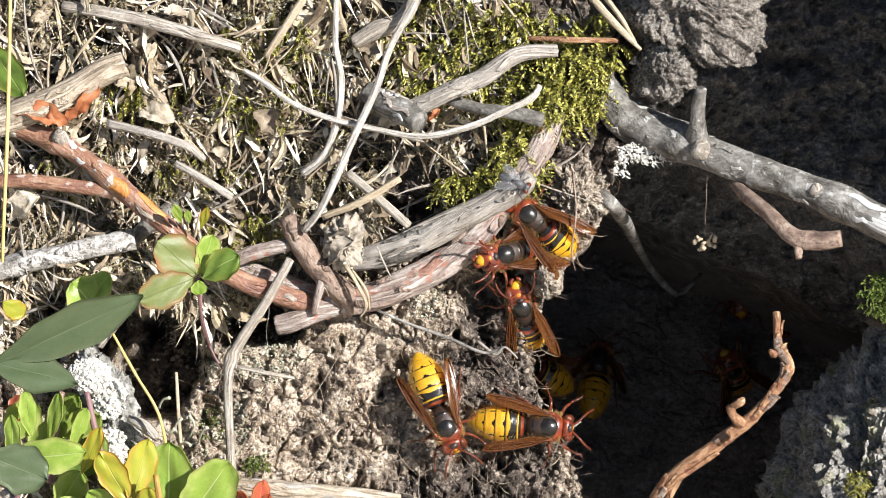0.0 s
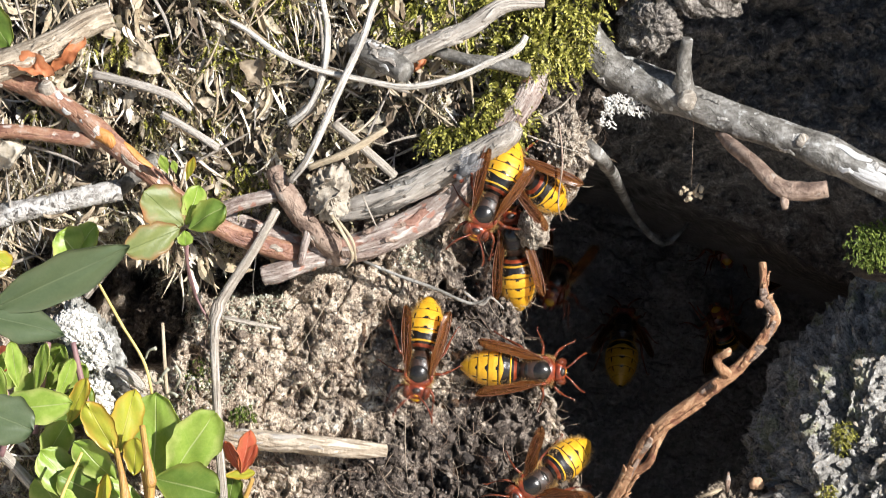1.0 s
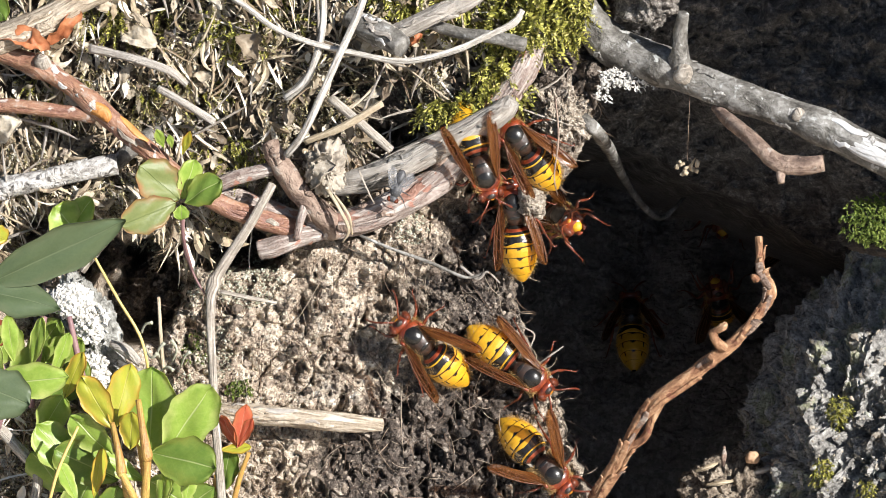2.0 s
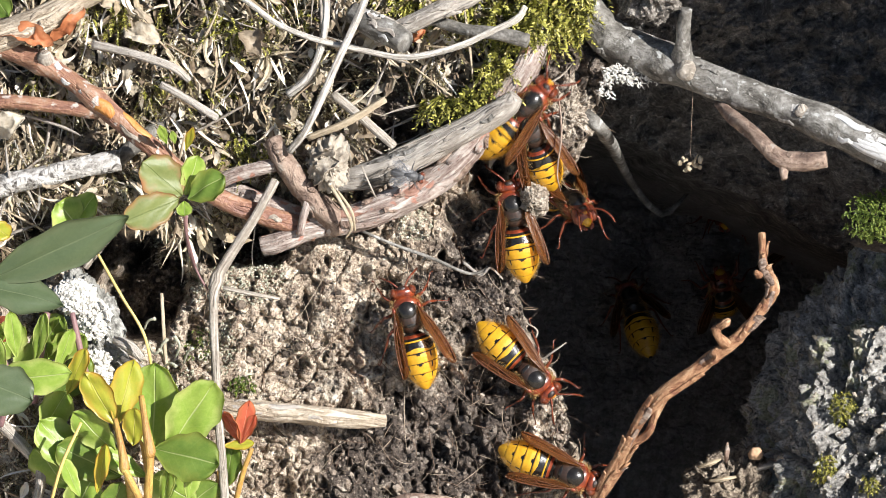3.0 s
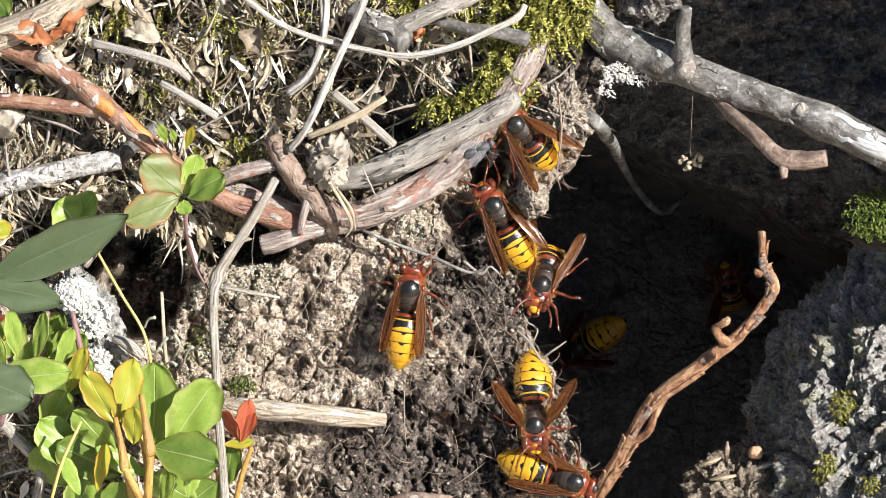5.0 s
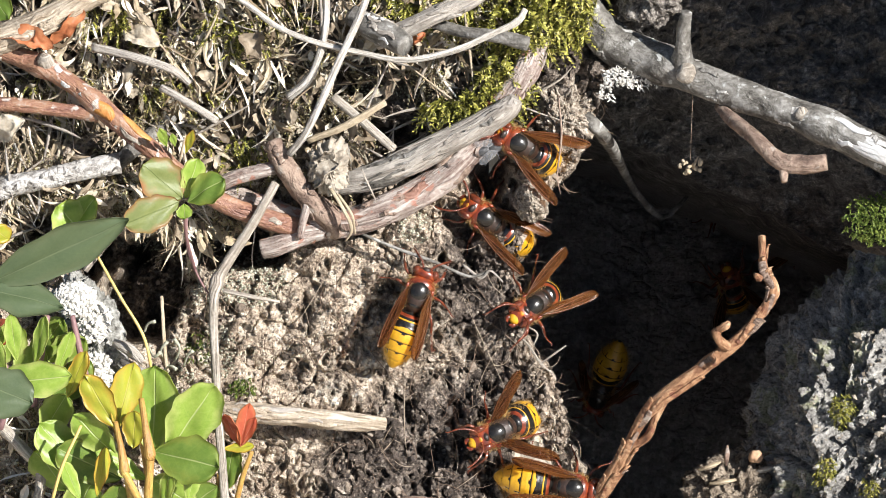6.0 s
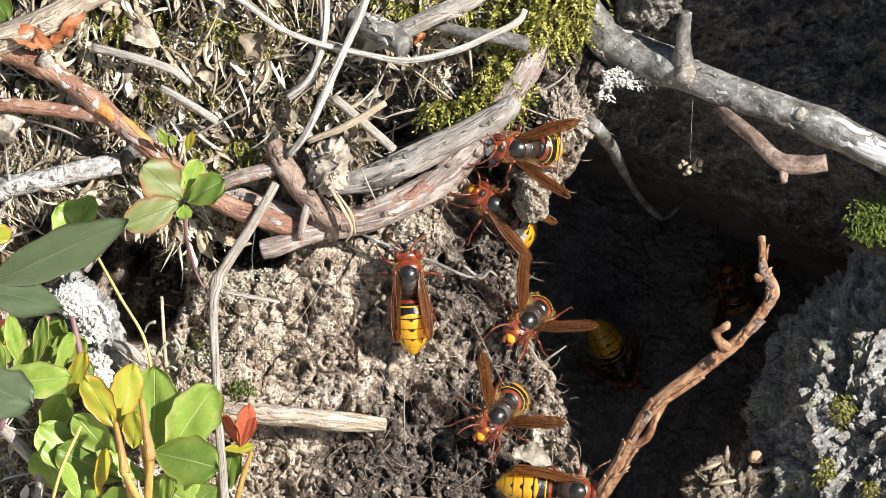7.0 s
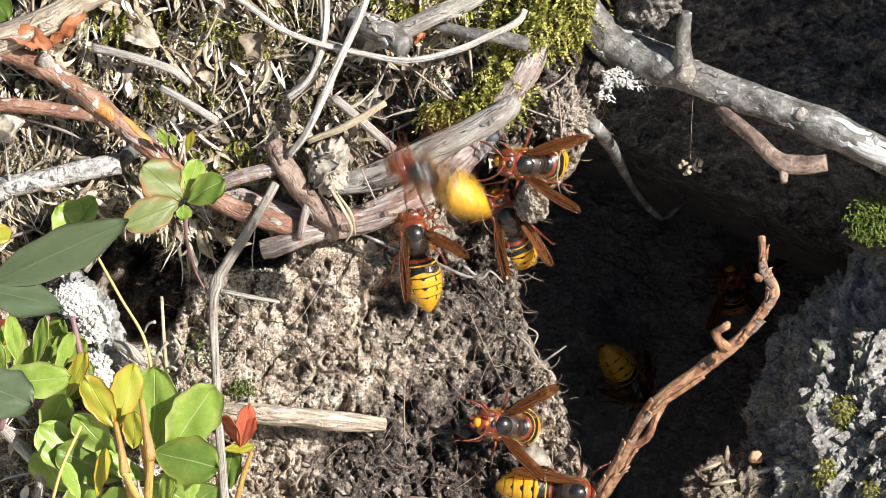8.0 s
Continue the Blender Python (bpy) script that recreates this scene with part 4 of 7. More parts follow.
twig("dead_branch", [(-2.9, 47.8, 9.0, 1.2), (4.3, 45.5, 12.0, 1.3), (11.4, 44.5, 14.0, 1.4), (17.9, 43.0, 15.0, 1.5)], GREY_BARK, "grey twig with a blunt end over the moss", "twig", rough=0.2)
twig("dead_branch", [(-46.5, -34.3, 5.0, 2.1), (-38.7, -34.9, 6.0, 2.2), (-29.1, -35.7, 7.0, 2.1), (-19.6, -36.6, 7.0, 2.0), (-12.1, -36.9, 6.0, 1.3)], BLEACHED, "pale cracked stick on the bare soil", "stick", seg=16, rough=0.2, strips=(("splinter", BLEACHED, 7, 0.8, 0.4, 0.3), ("splinter", DRIFTWOOD, 5, 0.6, 0.3, 0.4)))
twig("twig", [(-23.1, 32.0, 9.0, 1.0), (-17.1, 26.9, 10.0, 1.0), (-10.2, 20.9, 11.0, 0.9)], GREY_STEM, "short grey twig resting on the root", "twig")
twig("twig", [(-28.5, 22.7, 9.0, 0.7), (-20.7, 25.7, 11.0, 0.8), (-12.1, 30.8, 11.0, 0.7)], STRAW, "thin pale twig with a fork", "twig", rough=0.2)
twig("twig", [(-59.4, 34.0, 10.0, 0.8), (-54.6, 31.3, 11.0, 0.8), (-47.5, 26.9, 10.0, 0.8)], DRIFTWOOD, "thin whitish twig on the litter", "twig", rough=0.2)
twig("twig", [(-73.7, 42.4, 10.0, 1.0), (-65.8, 40.5, 12.0, 0.9), (-57.5, 37.9, 12.0, 0.9), (-53.4, 34.9, 10.0, 0.7)], DRIFTWOOD, "whitish flat twig on the litter", "twig", rough=0.25)
twig("grass", [(-72.8, -1.1, 14.0, 0.28), (-67.4, -10.5, 16.0, 0.32), (-62.6, -18.8, 16.0, 0.34), (-60.8, -28.4, 12.0, 0.3)], YELLOW_GRASS, "thin yellow grass stalk", "grass")
twig("grass", [(-75.2, -36.8, 26.0, 0.3), (-79.2, -45.6, 27.0, 0.36), (-81.8, -54.5, 25.0, 0.36)], YELLOW_GRASS, "thin green-yellow grass blade among shrub leaves", "grass")
twig("grass", [(-59.2, -10.0, 11.0, 0.35), (-58.7, -18.9, 11.0, 0.4), (-58.2, -26.1, 10.0, 0.4)], STRAW, "thin dry grass stalk", "grass")
twig("root", [(-17.2, 3.1, 5.0, 0.3), (-10.0, 0.1, 6.0, 0.36), (-1.7, -2.9, 6.0, 0.38), (5.5, -5.9, 6.0, 0.36), (9.7, -4.7, 5.0, 0.25)], GREY_BARK, "thin dark rootlet on the soil face", "root", rough=0.25)


twig("twig", [(-28.1, 10.8, 9.0, 1.0), (-29.3, 6.7, 9.0, 0.9), (-30.3, 2.3, 8.0, 0.8)], RED_BARK, "short reddish spur beneath the root", "twig", rough=0.25)
twig("grass", [(-23.6, 12.6, 12.0, 0.35), (-21.2, 8.7, 13.0, 0.4), (-19.2, 4.3, 12.0, 0.35), (-20.5, 1.5, 10.0, 0.2)], STRAW, "dry grass strand looped over the root", "grass", rough=0.1)
twig("grass", [(-22.1, 11.4, 12.0, 0.3), (-19.2, 7.2, 13.0, 0.3), (-18.5, 3.1, 11.0, 0.2)], STRAW, "dry grass strand looped over the root", "grass", rough=0.1)
twig("grass", [(-17.1, 16.7, 14.0, 0.2), (-15.3, 12.6, 14.0, 0.22), (-13.8, 9.6, 12.0, 0.12)], GREY_STEM, "short dry strand on the grey root", "grass", rough=0.1)
twig("twig", [(-95.8, -35.0, 8.0, 1.2), (-89.2, -41.6, 9.0, 1.3), (-84.8, -47.5, 9.0, 1.1), (-86.1, -55.9, 8.0, 1.0)], GREY_STEM, "pale crooked twig under the shrub leaves", "twig", rough=0.25)
twig("bark_chip", [(-69.3, -19.7, 9.0, 0.8), (-66.5, -21.1, 10.0, 1.3), (-63.4, -23.7, 9.0, 0.9)], DRIFTWOOD, "small grey chip of bark on soil", "bark chip", rough=0.35)
twig("bark_chip", [(-67.8, -23.7, 9.0, 0.7), (-64.7, -25.5, 10.0, 1.0), (-61.5, -26.3, 9.0, 0.6)], GREY_BARK, "small dark chip of bark on soil", "bark chip", rough=0.35)
twig("bark_chip", [(-11.2, -54.4, 5.0, 1.3), (-5.2, -53.9, 5.5, 1.6), (1.9, -54.2, 5.0, 1.0)], BROWN_BARK, "flat brown bark scrap on the soil", "bark chip", rough=0.35)
twig("twig", [(-75.3, -4.6, 12.0, 0.7), (-70.5, 1.3, 13.0, 0.8), (-67.5, 4.3, 13.0, 0.6)], GREY_STEM, "thin grey twig behind the leaves", "twig", rough=0.2)
twig("twig", [(-46.3, -8.8, 11.0, 0.45), (-40.9, -10.0, 11.0, 0.5), (-34.4, -11.2, 9.0, 0.3)], GREY_STEM, "thin side shoot of a dead stem", "twig", rough=0.15)
twig("twig", [(-53.9, 7.2, 12.0, 0.22), (-53.7, 0.1, 12.0, 0.25), (-51.6, -5.8, 10.0, 0.25), (-49.5, -9.4, 9.0, 0.2)], PURPLE_STEM, "thin wiry dead stem", "stem", rough=0.15)
for k, (p, q, r) in enumerate((((-62.2, -20.4, 9.0), (-60.8, -22.7, 12.0), (-59.4, -21.8, 13.0)), ((-58.8, -23.7, 9.0), (-59.3, -21.3, 12.0), (-57.9, -19.6, 13.0)), ((-56.5, -23.7, 9.0), (-55.4, -21.0, 12.0), (-56.5, -18.9, 13.0)), ((-54.7, -24.9, 9.0), (-53.7, -22.5, 12.0), (-52.5, -21.5, 13.0)), ((-60.3, -26.7, 9.0), (-57.5, -24.8, 12.0), (-56.0, -25.4, 13.0)), ((-63.0, -17.7, 9.0), (-62.1, -15.9, 11.0), (-60.5, -15.3, 12.0)))):
    place("cup_lichen", stick([(*p, 0.24), (*q, 0.26), (*r, 0.42)], seg=8, rough=0.3, per=5, seed=k, pit=0.8), LICHEN, p, "pale grey-green tube of cup lichen", "lichen", "cup lichens on the soil")


# ---- leaves ----
def leaf_shape(base, tip, width, roll=0.0, arch=0.0, cup=0.0, blunt=0.5, notch=0.0, seed=0, sharp=0.55):
    """A leaf blade with thickness from base to tip (u, v, w); width in mm."""
    b, t = np.array(base, float), np.array(tip, float)
    axis = t - b
    length = np.linalg.norm(axis)
    axis /= length
    side = np.cross(axis, (0, 0, 1.0))
    side /= np.linalg.norm(side)
    nrm = np.cross(side, axis)
    c, s = math.cos(radians(roll)), math.sin(radians(roll))
    side, nrm = side * c + nrm * s, nrm * c - side * s
    nl, nw = 16, 10
    verts, uv = [], []
    for k in (0, 1):
        for i in range(nl + 1):
            f = i / nl
            prof = (math.sin(math.pi * f ** (1.0 + blunt * 0.7))) ** sharp if 0 < f < 1 else 0.02
            edge = prof * width / 2 * (1 + 0.06 * math.sin(f * 21 + seed))
            for j in range(nw + 1):
                q = j / nw * 2 - 1
                along = f * length - notch * max(0.0, f - 0.7) * length * (1 - abs(q)) ** 2
                lift = arch * length * math.sin(math.pi * f * 0.9) + cup * width * q * q * prof + 0.03 * width * math.sin(9 * f + 5 * q + seed)
                lift -= 0.035 * width * math.exp(-(q * 7) ** 2)
                verts.append(b + axis * along + side * q * edge + nrm * (lift - 0.22 * k))
                uv.append((j / nw, f))
    faces = []
    n1 = (nl + 1) * (nw + 1)
    for i in range(nl):
        for j in range(nw):
            a = i * (nw + 1) + j
            faces.append((a, a + 1, a + nw + 2, a + nw + 1))
            faces.append((n1 + a, n1 + a + nw + 1, n1 + a + nw + 2, n1 + a + 1))
    rim = [i * (nw + 1) for i in range(nl + 1)] + [nl * (nw + 1) + j for j in range(1, nw + 1)]
    rim += [i * (nw + 1) + nw for i in range(nl - 1, -1, -1)] + [j for j in range(nw - 1, 0, -1)]
    for a, c2 in zip(rim, rim[1:] + rim[:1]):
        faces.append((a, a + n1, c2 + n1, c2))
    return np.array(verts), faces, np.array(uv)


def plant(name, base, label, stems, leaves, category="plant"):
    ob = root(name, base, label, category)
    o = np.array(base)
    for pts, mat in stems:
        v, f, u = stick(pts, seg=8, rough=0.08)
        part("stem", (v - o, f, u), mat, ob)
    for k, (a, b, width, mat, opts) in enumerate(leaves):
        v, f, u = leaf_shape(a, b, width, seed=k, **opts)
        part("leaf", (v - o, f, u), mat, ob)
    return ob


plant("shrub_sprig", (-52.2, -4.6, 10.0), "small sprig of rounded red-edged green leaves", [
    ([(-52.2, -4.6, 10.0, 0.35), (-53.6, 2.5, 20.0, 0.35), (-53.7, 8.9, 26.0, 0.5)], PURPLE_STEM)],
    [((-54.2, 10.4, 26.0), (-62.2, 17.4, 30.0), 9.4, LEAF_SPRIG, dict(roll=-15, cup=0.05, sharp=0.45, blunt=0.2)), ((-54.7, 9.7, 27.0), (-66.2, 5.0, 30.0), 7.4, LEAF_SPRIG, dict(roll=10, arch=0.06, sharp=0.48, blunt=0.25)),
     ((-53.6, 10.5, 25.0), (-50.8, 18.7, 25.0), 6.2, LEAF_LIGHT, dict(roll=-40)), ((-53.0, 9.7, 27.0), (-45.2, 14.4, 29.0), 7.0, LEAF_MID, dict(roll=20, arch=0.08)), ((-53.7, 9.3, 27.0), (-53.6, 6.2, 29.0), 3.4, LEAF_LIGHT, {}), ((-57.8, 21.2, 16.0), (-59.2, 25.1, 20.0), 2.2, LEAF_LIGHT, dict(sharp=0.9)), ((-54.0, 19.7, 16.0), (-52.2, 24.7, 20.0), 2.0, LEAF_YELLOW, dict(sharp=0.9)), ((-56.1, 21.2, 16.0), (-56.7, 24.0, 18.0), 1.6, LEAF_LIGHT, dict(sharp=0.9))])
plant("shrub_leaves", (-95.6, -9.2, 40.0), "dull dark green lance-shaped leaves close to the lens", [
    ([(-97.9, -13.8, 40.0, 0.6), (-95.4, -9.7, 42.0, 0.6), (-91.8, -6.8, 44.0, 0.5)], PURPLE_STEM)],
    [((-97.6, -9.1, 44.0), (-64.1, 6.1, 48.0), 10.5, LEAF_DARK, dict(sharp=0.9, roll=-25, arch=0.03)), ((-98.7, -6.8, 44.0), (-77.5, -12.3, 46.0), 9.0, LEAF_DARK, dict(sharp=0.9, roll=30, arch=0.03))])
plant("shrub_leaves", (-95.6, 44.2, 40.0), "rounded dull green leaf at the edge of the litter", [
    ([(-98.1, 40.8, 38.0, 0.5), (-94.4, 44.2, 40.0, 0.4)], PURPLE_STEM)], [((-96.6, 58.0, 42.0), (-88.9, 46.9, 44.0), 7.0, LEAF_MID, dict(roll=-20))])
plant("cowberry_shrub", (-70.1, -62.3, 0.0), "low shrub of glossy light green leaves with yellowing tips", [
    ([(-61.1, -58.4, 6.0, 0.8), (-61.9, -47.3, 14.0, 0.85), (-63.7, -35.9, 18.0, 0.6), (-65.1, -29.4, 20.0, 0.5)], ORANGE_STEM),
    ([(-65.0, -60.8, 6.0, 0.8), (-65.9, -49.7, 14.0, 0.85), (-67.6, -41.3, 18.0, 0.6), (-69.1, -35.3, 20.0, 0.4)], ORANGE_STEM),
    ([(-61.6, -56.0, 26.0, 1.0), (-60.9, -48.0, 29.0, 0.9), (-60.6, -43.6, 30.0, 0.9), (-60.7, -42.6, 30.2, 1.2), (-61.6, -37.0, 30.0, 0.75), (-62.6, -31.2, 28.0, 0.6)], ORANGE_STEM),
    ([(-61.5, -55.5, 26.0, 0.8), (-64.0, -50.5, 28.0, 0.85), (-65.7, -46.9, 29.0, 0.8), (-66.0, -46.0, 29.0, 1.1), (-66.8, -41.0, 29.0, 0.7), (-68.0, -36.0, 27.0, 0.5)], ORANGE_STEM),
    ([(-72.5, -38.0, 10.0, 0.7), (-75.2, -26.0, 14.0, 0.75), (-77.7, -14.1, 16.0, 0.6)], PURPLE_STEM),
    ([(-86.2, -33.2, 10.0, 0.8), (-84.2, -20.1, 12.0, 0.8), (-83.2, -14.1, 12.0, 0.7)], PURPLE_STEM),
    ([(-44.6, -58.3, 8.0, 0.6), (-42.3, -48.6, 12.0, 0.6), (-40.1, -42.6, 14.0, 0.45)], ORANGE_STEM),
    ([(-48.1, -57.0, 10.0, 0.5), (-47.0, -47.3, 14.0, 0.5)], ORANGE_STEM),
    ([(-93.3, -38.0, 10.0, 0.7), (-90.8, -29.6, 12.0, 0.7), (-92.5, -23.6, 12.0, 0.6)], PURPLE_STEM)],
    [((-60.7, -42.4, 20.0), (-60.0, -24.4, 22.0), 11.0, LEAF_LIGHT, dict(roll=15, cup=0.06, blunt=0.35, sharp=0.5)), ((-57.0, -42.3, 22.0), (-47.4, -28.3, 26.0), 10.8, LEAF_LIGHT, dict(roll=-15, cup=0.06, notch=0.3, blunt=0.35, sharp=0.5)),
     ((-60.2, -42.2, 24.0), (-46.4, -45.4, 28.0), 10.4, LEAF_MID, dict(roll=10, arch=0.05, sharp=0.5)), ((-68.2, -37.6, 22.0), (-74.6, -26.3, 24.0), 6.4, LEAF_YELLOW, dict(roll=10, notch=0.6)),
     ((-68.2, -37.6, 22.0), (-64.3, -23.7, 22.0), 7.0, LEAF_YELLOW, dict(roll=-20, notch=0.4)), ((-64.6, -41.7, 22.0), (-64.2, -33.8, 24.0), 5.6, LEAF_YELLOW, dict(roll=20, sharp=0.5)),
     ((-95.6, -28.1, 26.0), (-76.9, -26.3, 28.0), 7.8, LEAF_LIGHT, dict(roll=-10, arch=0.08)), ((-97.6, -26.8, 30.0), (-84.9, -32.1, 30.0), 10.5, LEAF_DARK, dict(roll=10, sharp=0.5)),
     ((-67.5, -48.5, 14.0), (-80.8, -41.8, 18.0), 9.5, LEAF_MID, dict(roll=10, sharp=0.5)), ((-75.2, -47.9, 14.0), (-84.5, -36.6, 16.0), 9.0, LEAF_LIGHT, dict(roll=-20, sharp=0.5)),
     ((-68.4, -43.6, 18.0), (-77.2, -34.7, 20.0), 7.5, LEAF_LIGHT, dict(roll=25)), ((-79.0, -51.1, 10.0), (-86.0, -42.6, 12.0), 9.0, LEAF_LIGHT, dict(roll=30)), ((-61.9, -48.3, 18.0), (-72.5, -42.4, 20.0), 5.0, LEAF_LIGHT, dict(roll=-30)),
     ((-94.6, -24.9, 8.0), (-89.3, -15.9, 12.0), 8.0, LEAF_LIGHT, dict(roll=-20)), ((-87.5, -24.9, 8.0), (-79.8, -14.7, 12.0), 7.0, LEAF_LIGHT, dict(roll=15)), ((-83.3, -23.7, 8.0), (-75.3, -18.9, 12.0), 7.5, LEAF_LIGHT, dict(roll=-30)),
     ((-91.1, -30.9, 8.0), (-84.4, -20.7, 10.0), 8.0, LEAF_LIGHT, dict(roll=25)), ((-82.0, -33.2, 10.0), (-74.1, -23.6, 12.0), 7.0, LEAF_MID, dict(roll=10)), ((-84.4, -39.2, 10.0), (-79.0, -30.7, 14.0), 7.0, LEAF_LIGHT, dict(roll=-10)),
     ((-75.6, 2.5, 8.0), (-81.4, 9.0, 10.0), 9.5, LEAF_LIGHT, dict(roll=-25, arch=0.1, notch=0.4)), ((-78.0, 4.9, 8.0), (-73.3, 10.8, 10.0), 6.0, LEAF_LIGHT, dict(roll=30)), ((-75.6, 0.1, 8.0), (-80.8, 1.3, 10.0), 5.0, LEAF_MID, dict(roll=10)),
     ((-45.7, -51.1, 10.0), (-44.2, -41.5, 12.0), 5.5, LEAF_MID, dict(roll=20)), ((-51.5, -54.4, 14.0), (-61.1, -48.4, 16.0), 8.5, LEAF_LIGHT, dict(roll=20)), ((-56.3, -56.9, 12.0), (-47.3, -49.9, 14.0), 8.0, LEAF_MID, dict(roll=-20)),
     ((-79.0, -58.2, 10.0), (-73.5, -48.6, 12.0), 8.5, LEAF_LIGHT, dict(roll=10)), ((-70.7, -58.2, 10.0), (-67.5, -49.7, 14.0), 6.5, LEAF_MID, dict(roll=-20)), ((-62.5, -58.3, 8.0), (-57.5, -51.0, 12.0), 7.0, LEAF_LIGHT, dict(roll=15)),
     ((-42.6, -41.4, 14.0), (-46.0, -34.8, 15.0), 4.2, LEAF_RED, dict(roll=50, notch=0.5)), ((-42.6, -41.4, 14.0), (-40.5, -32.4, 16.0), 4.2, LEAF_RED, dict(roll=-30, notch=0.5)), ((-42.6, -41.6, 14.0), (-39.3, -35.4, 16.0), 2.6, LEAF_RED, dict(roll=20)), ((-46.1, -42.0, 14.0), (-39.6, -41.4, 14.0), 2.6, LEAF_YELLOW, dict(roll=30)),
     ((-89.4, -23.6, 14.0), (-90.5, -13.8, 18.0), 4.0, LEAF_LIGHT, dict(roll=-20)), ((-85.9, -24.8, 14.0), (-83.2, -14.1, 18.0), 3.6, LEAF_LIGHT, dict(roll=30)), ((-81.0, -26.5, 16.0), (-77.5, -17.4, 18.0), 3.8, LEAF_LIGHT, dict(roll=-35)), ((-78.7, -31.2, 18.0), (-74.6, -21.4, 20.0), 4.2, LEAF_YELLOW, dict(roll=20)),
     ((-92.8, -30.7, 16.0), (-93.4, -18.8, 18.0), 4.0, LEAF_LIGHT, dict(roll=25)), ((-72.1, -51.7, 22.0), (-70.1, -41.3, 24.0), 3.4, LEAF_YELLOW, dict(roll=-30)), ((-58.7, -54.6, 24.0), (-56.6, -45.9, 26.0), 3.8, LEAF_LIGHT, dict(roll=35)), ((-53.2, -52.9, 22.0), (-51.0, -44.8, 24.0), 4.0, LEAF_LIGHT, dict(roll=-25)), ((-75.8, -52.4, 20.0), (-79.2, -44.4, 22.0), 4.0, LEAF_LIGHT, dict(roll=-40)),
     ((-94.6, -20.1, 9.0), (-90.9, -15.4, 10.0), 6.0, LEAF_RED, dict(roll=30)), ((-95.8, 4.9, 9.0), (-91.2, 1.9, 10.0), 5.0, LEAF_YELLOW, dict(roll=30))], "shrub")


# ---- loose matter on the bank ----
def litter_share(u, v):
    """How thickly dead moss and straw cover the slope: full at the top, none on the bare soil face."""
    edge = np.interp(u, [-100, -75, -50, -36, -24, -10, 4, 14, 22], [-4, -2, 4, 10, 14, 19, 22, 34, 46])
    low = 0.8 * min(max((-62 - u) / 12, 0), 1) * min(max((-30 - v) / 8, 0), 1)
    if math.hypot((u + 11) / 1.35, v - 29) < 7.5 + 2 * math.sin(u * 0.7):
        return 0.12
    pit = 0.08 if math.hypot((u + 79) / 1.6, v - 1.5) < 8 or math.hypot((u + 45) / 2, v + 0.5) < 5.5 else 1.0
    return pit * max(low, min(max((v - edge + 3) / 7, 0), 1) * min(max((20 - u) / 12, 0), 1))


def scatter(n, box, share, seed):
    rs = np.random.RandomState(seed)
    out = []
    tries = 0
    while len(out) < n and tries < n * 30:
        tries += 1
        u, v = rs.uniform(box[0], box[1]), rs.uniform(box[2], box[3])
        if rs.rand() < share(u, v):
            out.append((u, v))
    return out, rs


def ribbon(start, angle, rise, length, width, curl, rs, mid=5, flat=0.35):
    """A curled dry strip: a flattened tube of a few rings."""
    f = np.linspace(0, 1, mid)
    bend = angle + curl * f
    du, dv = np.cumsum(np.cos(bend)) / mid * length, np.cumsum(np.sin(bend)) / mid * length
    w = rise * np.sin(math.pi * f) * length * 0.5 + rs.uniform(-0.2, 0.5) * f * length * 0.5
    line = np.stack([start[0] + du, start[1] + dv, start[2] + w], axis=1)
    return tube(line, width * (np.sin(math.pi * (0.12 + 0.82 * f)) + 0.05), 4, flat=flat, ends=False)


def moss_shoot(base, way, length, rs, leaves=9, blade=1.1):
    """A feathery shoot: a bent axis with two ranks of tiny pointed leaves."""
    b, way = np.array(base, float), np.array(way, float)
    way /= np.linalg.norm(way)
    side = np.cross(way, rs.normal(0, 1, 3))
    side /= np.linalg.norm(side)
    droop = np.array((0, -0.35, 0.0))
    verts, faces = [], []
    for i in range(leaves):
        f = (i + 0.5) / leaves
        c = b + way * length * f + droop * length * f * f
        size = blade * (1 - 0.55 * f)
        for s in (-1, 1):
            out = side * s * 0.75 + way * 0.75 + rs.normal(0, 0.22, 3)
            out = out / np.linalg.norm(out) * size
            wide = np.cross(out, way)
            wide = wide / (np.linalg.norm(wide) + 1e-6) * size * 0.17
            k = len(verts)
            verts += [c - wide, c + out * 0.5 - wide * 1.2 + way * 0.05, c + out, c + out * 0.5 + wide * 1.2 + way * 0.05, c + wide]
            faces.append((k, k + 1, k + 2, k + 3, k + 4))
    v = np.array(verts)
    return v, faces, v[:, :2] * 0.001


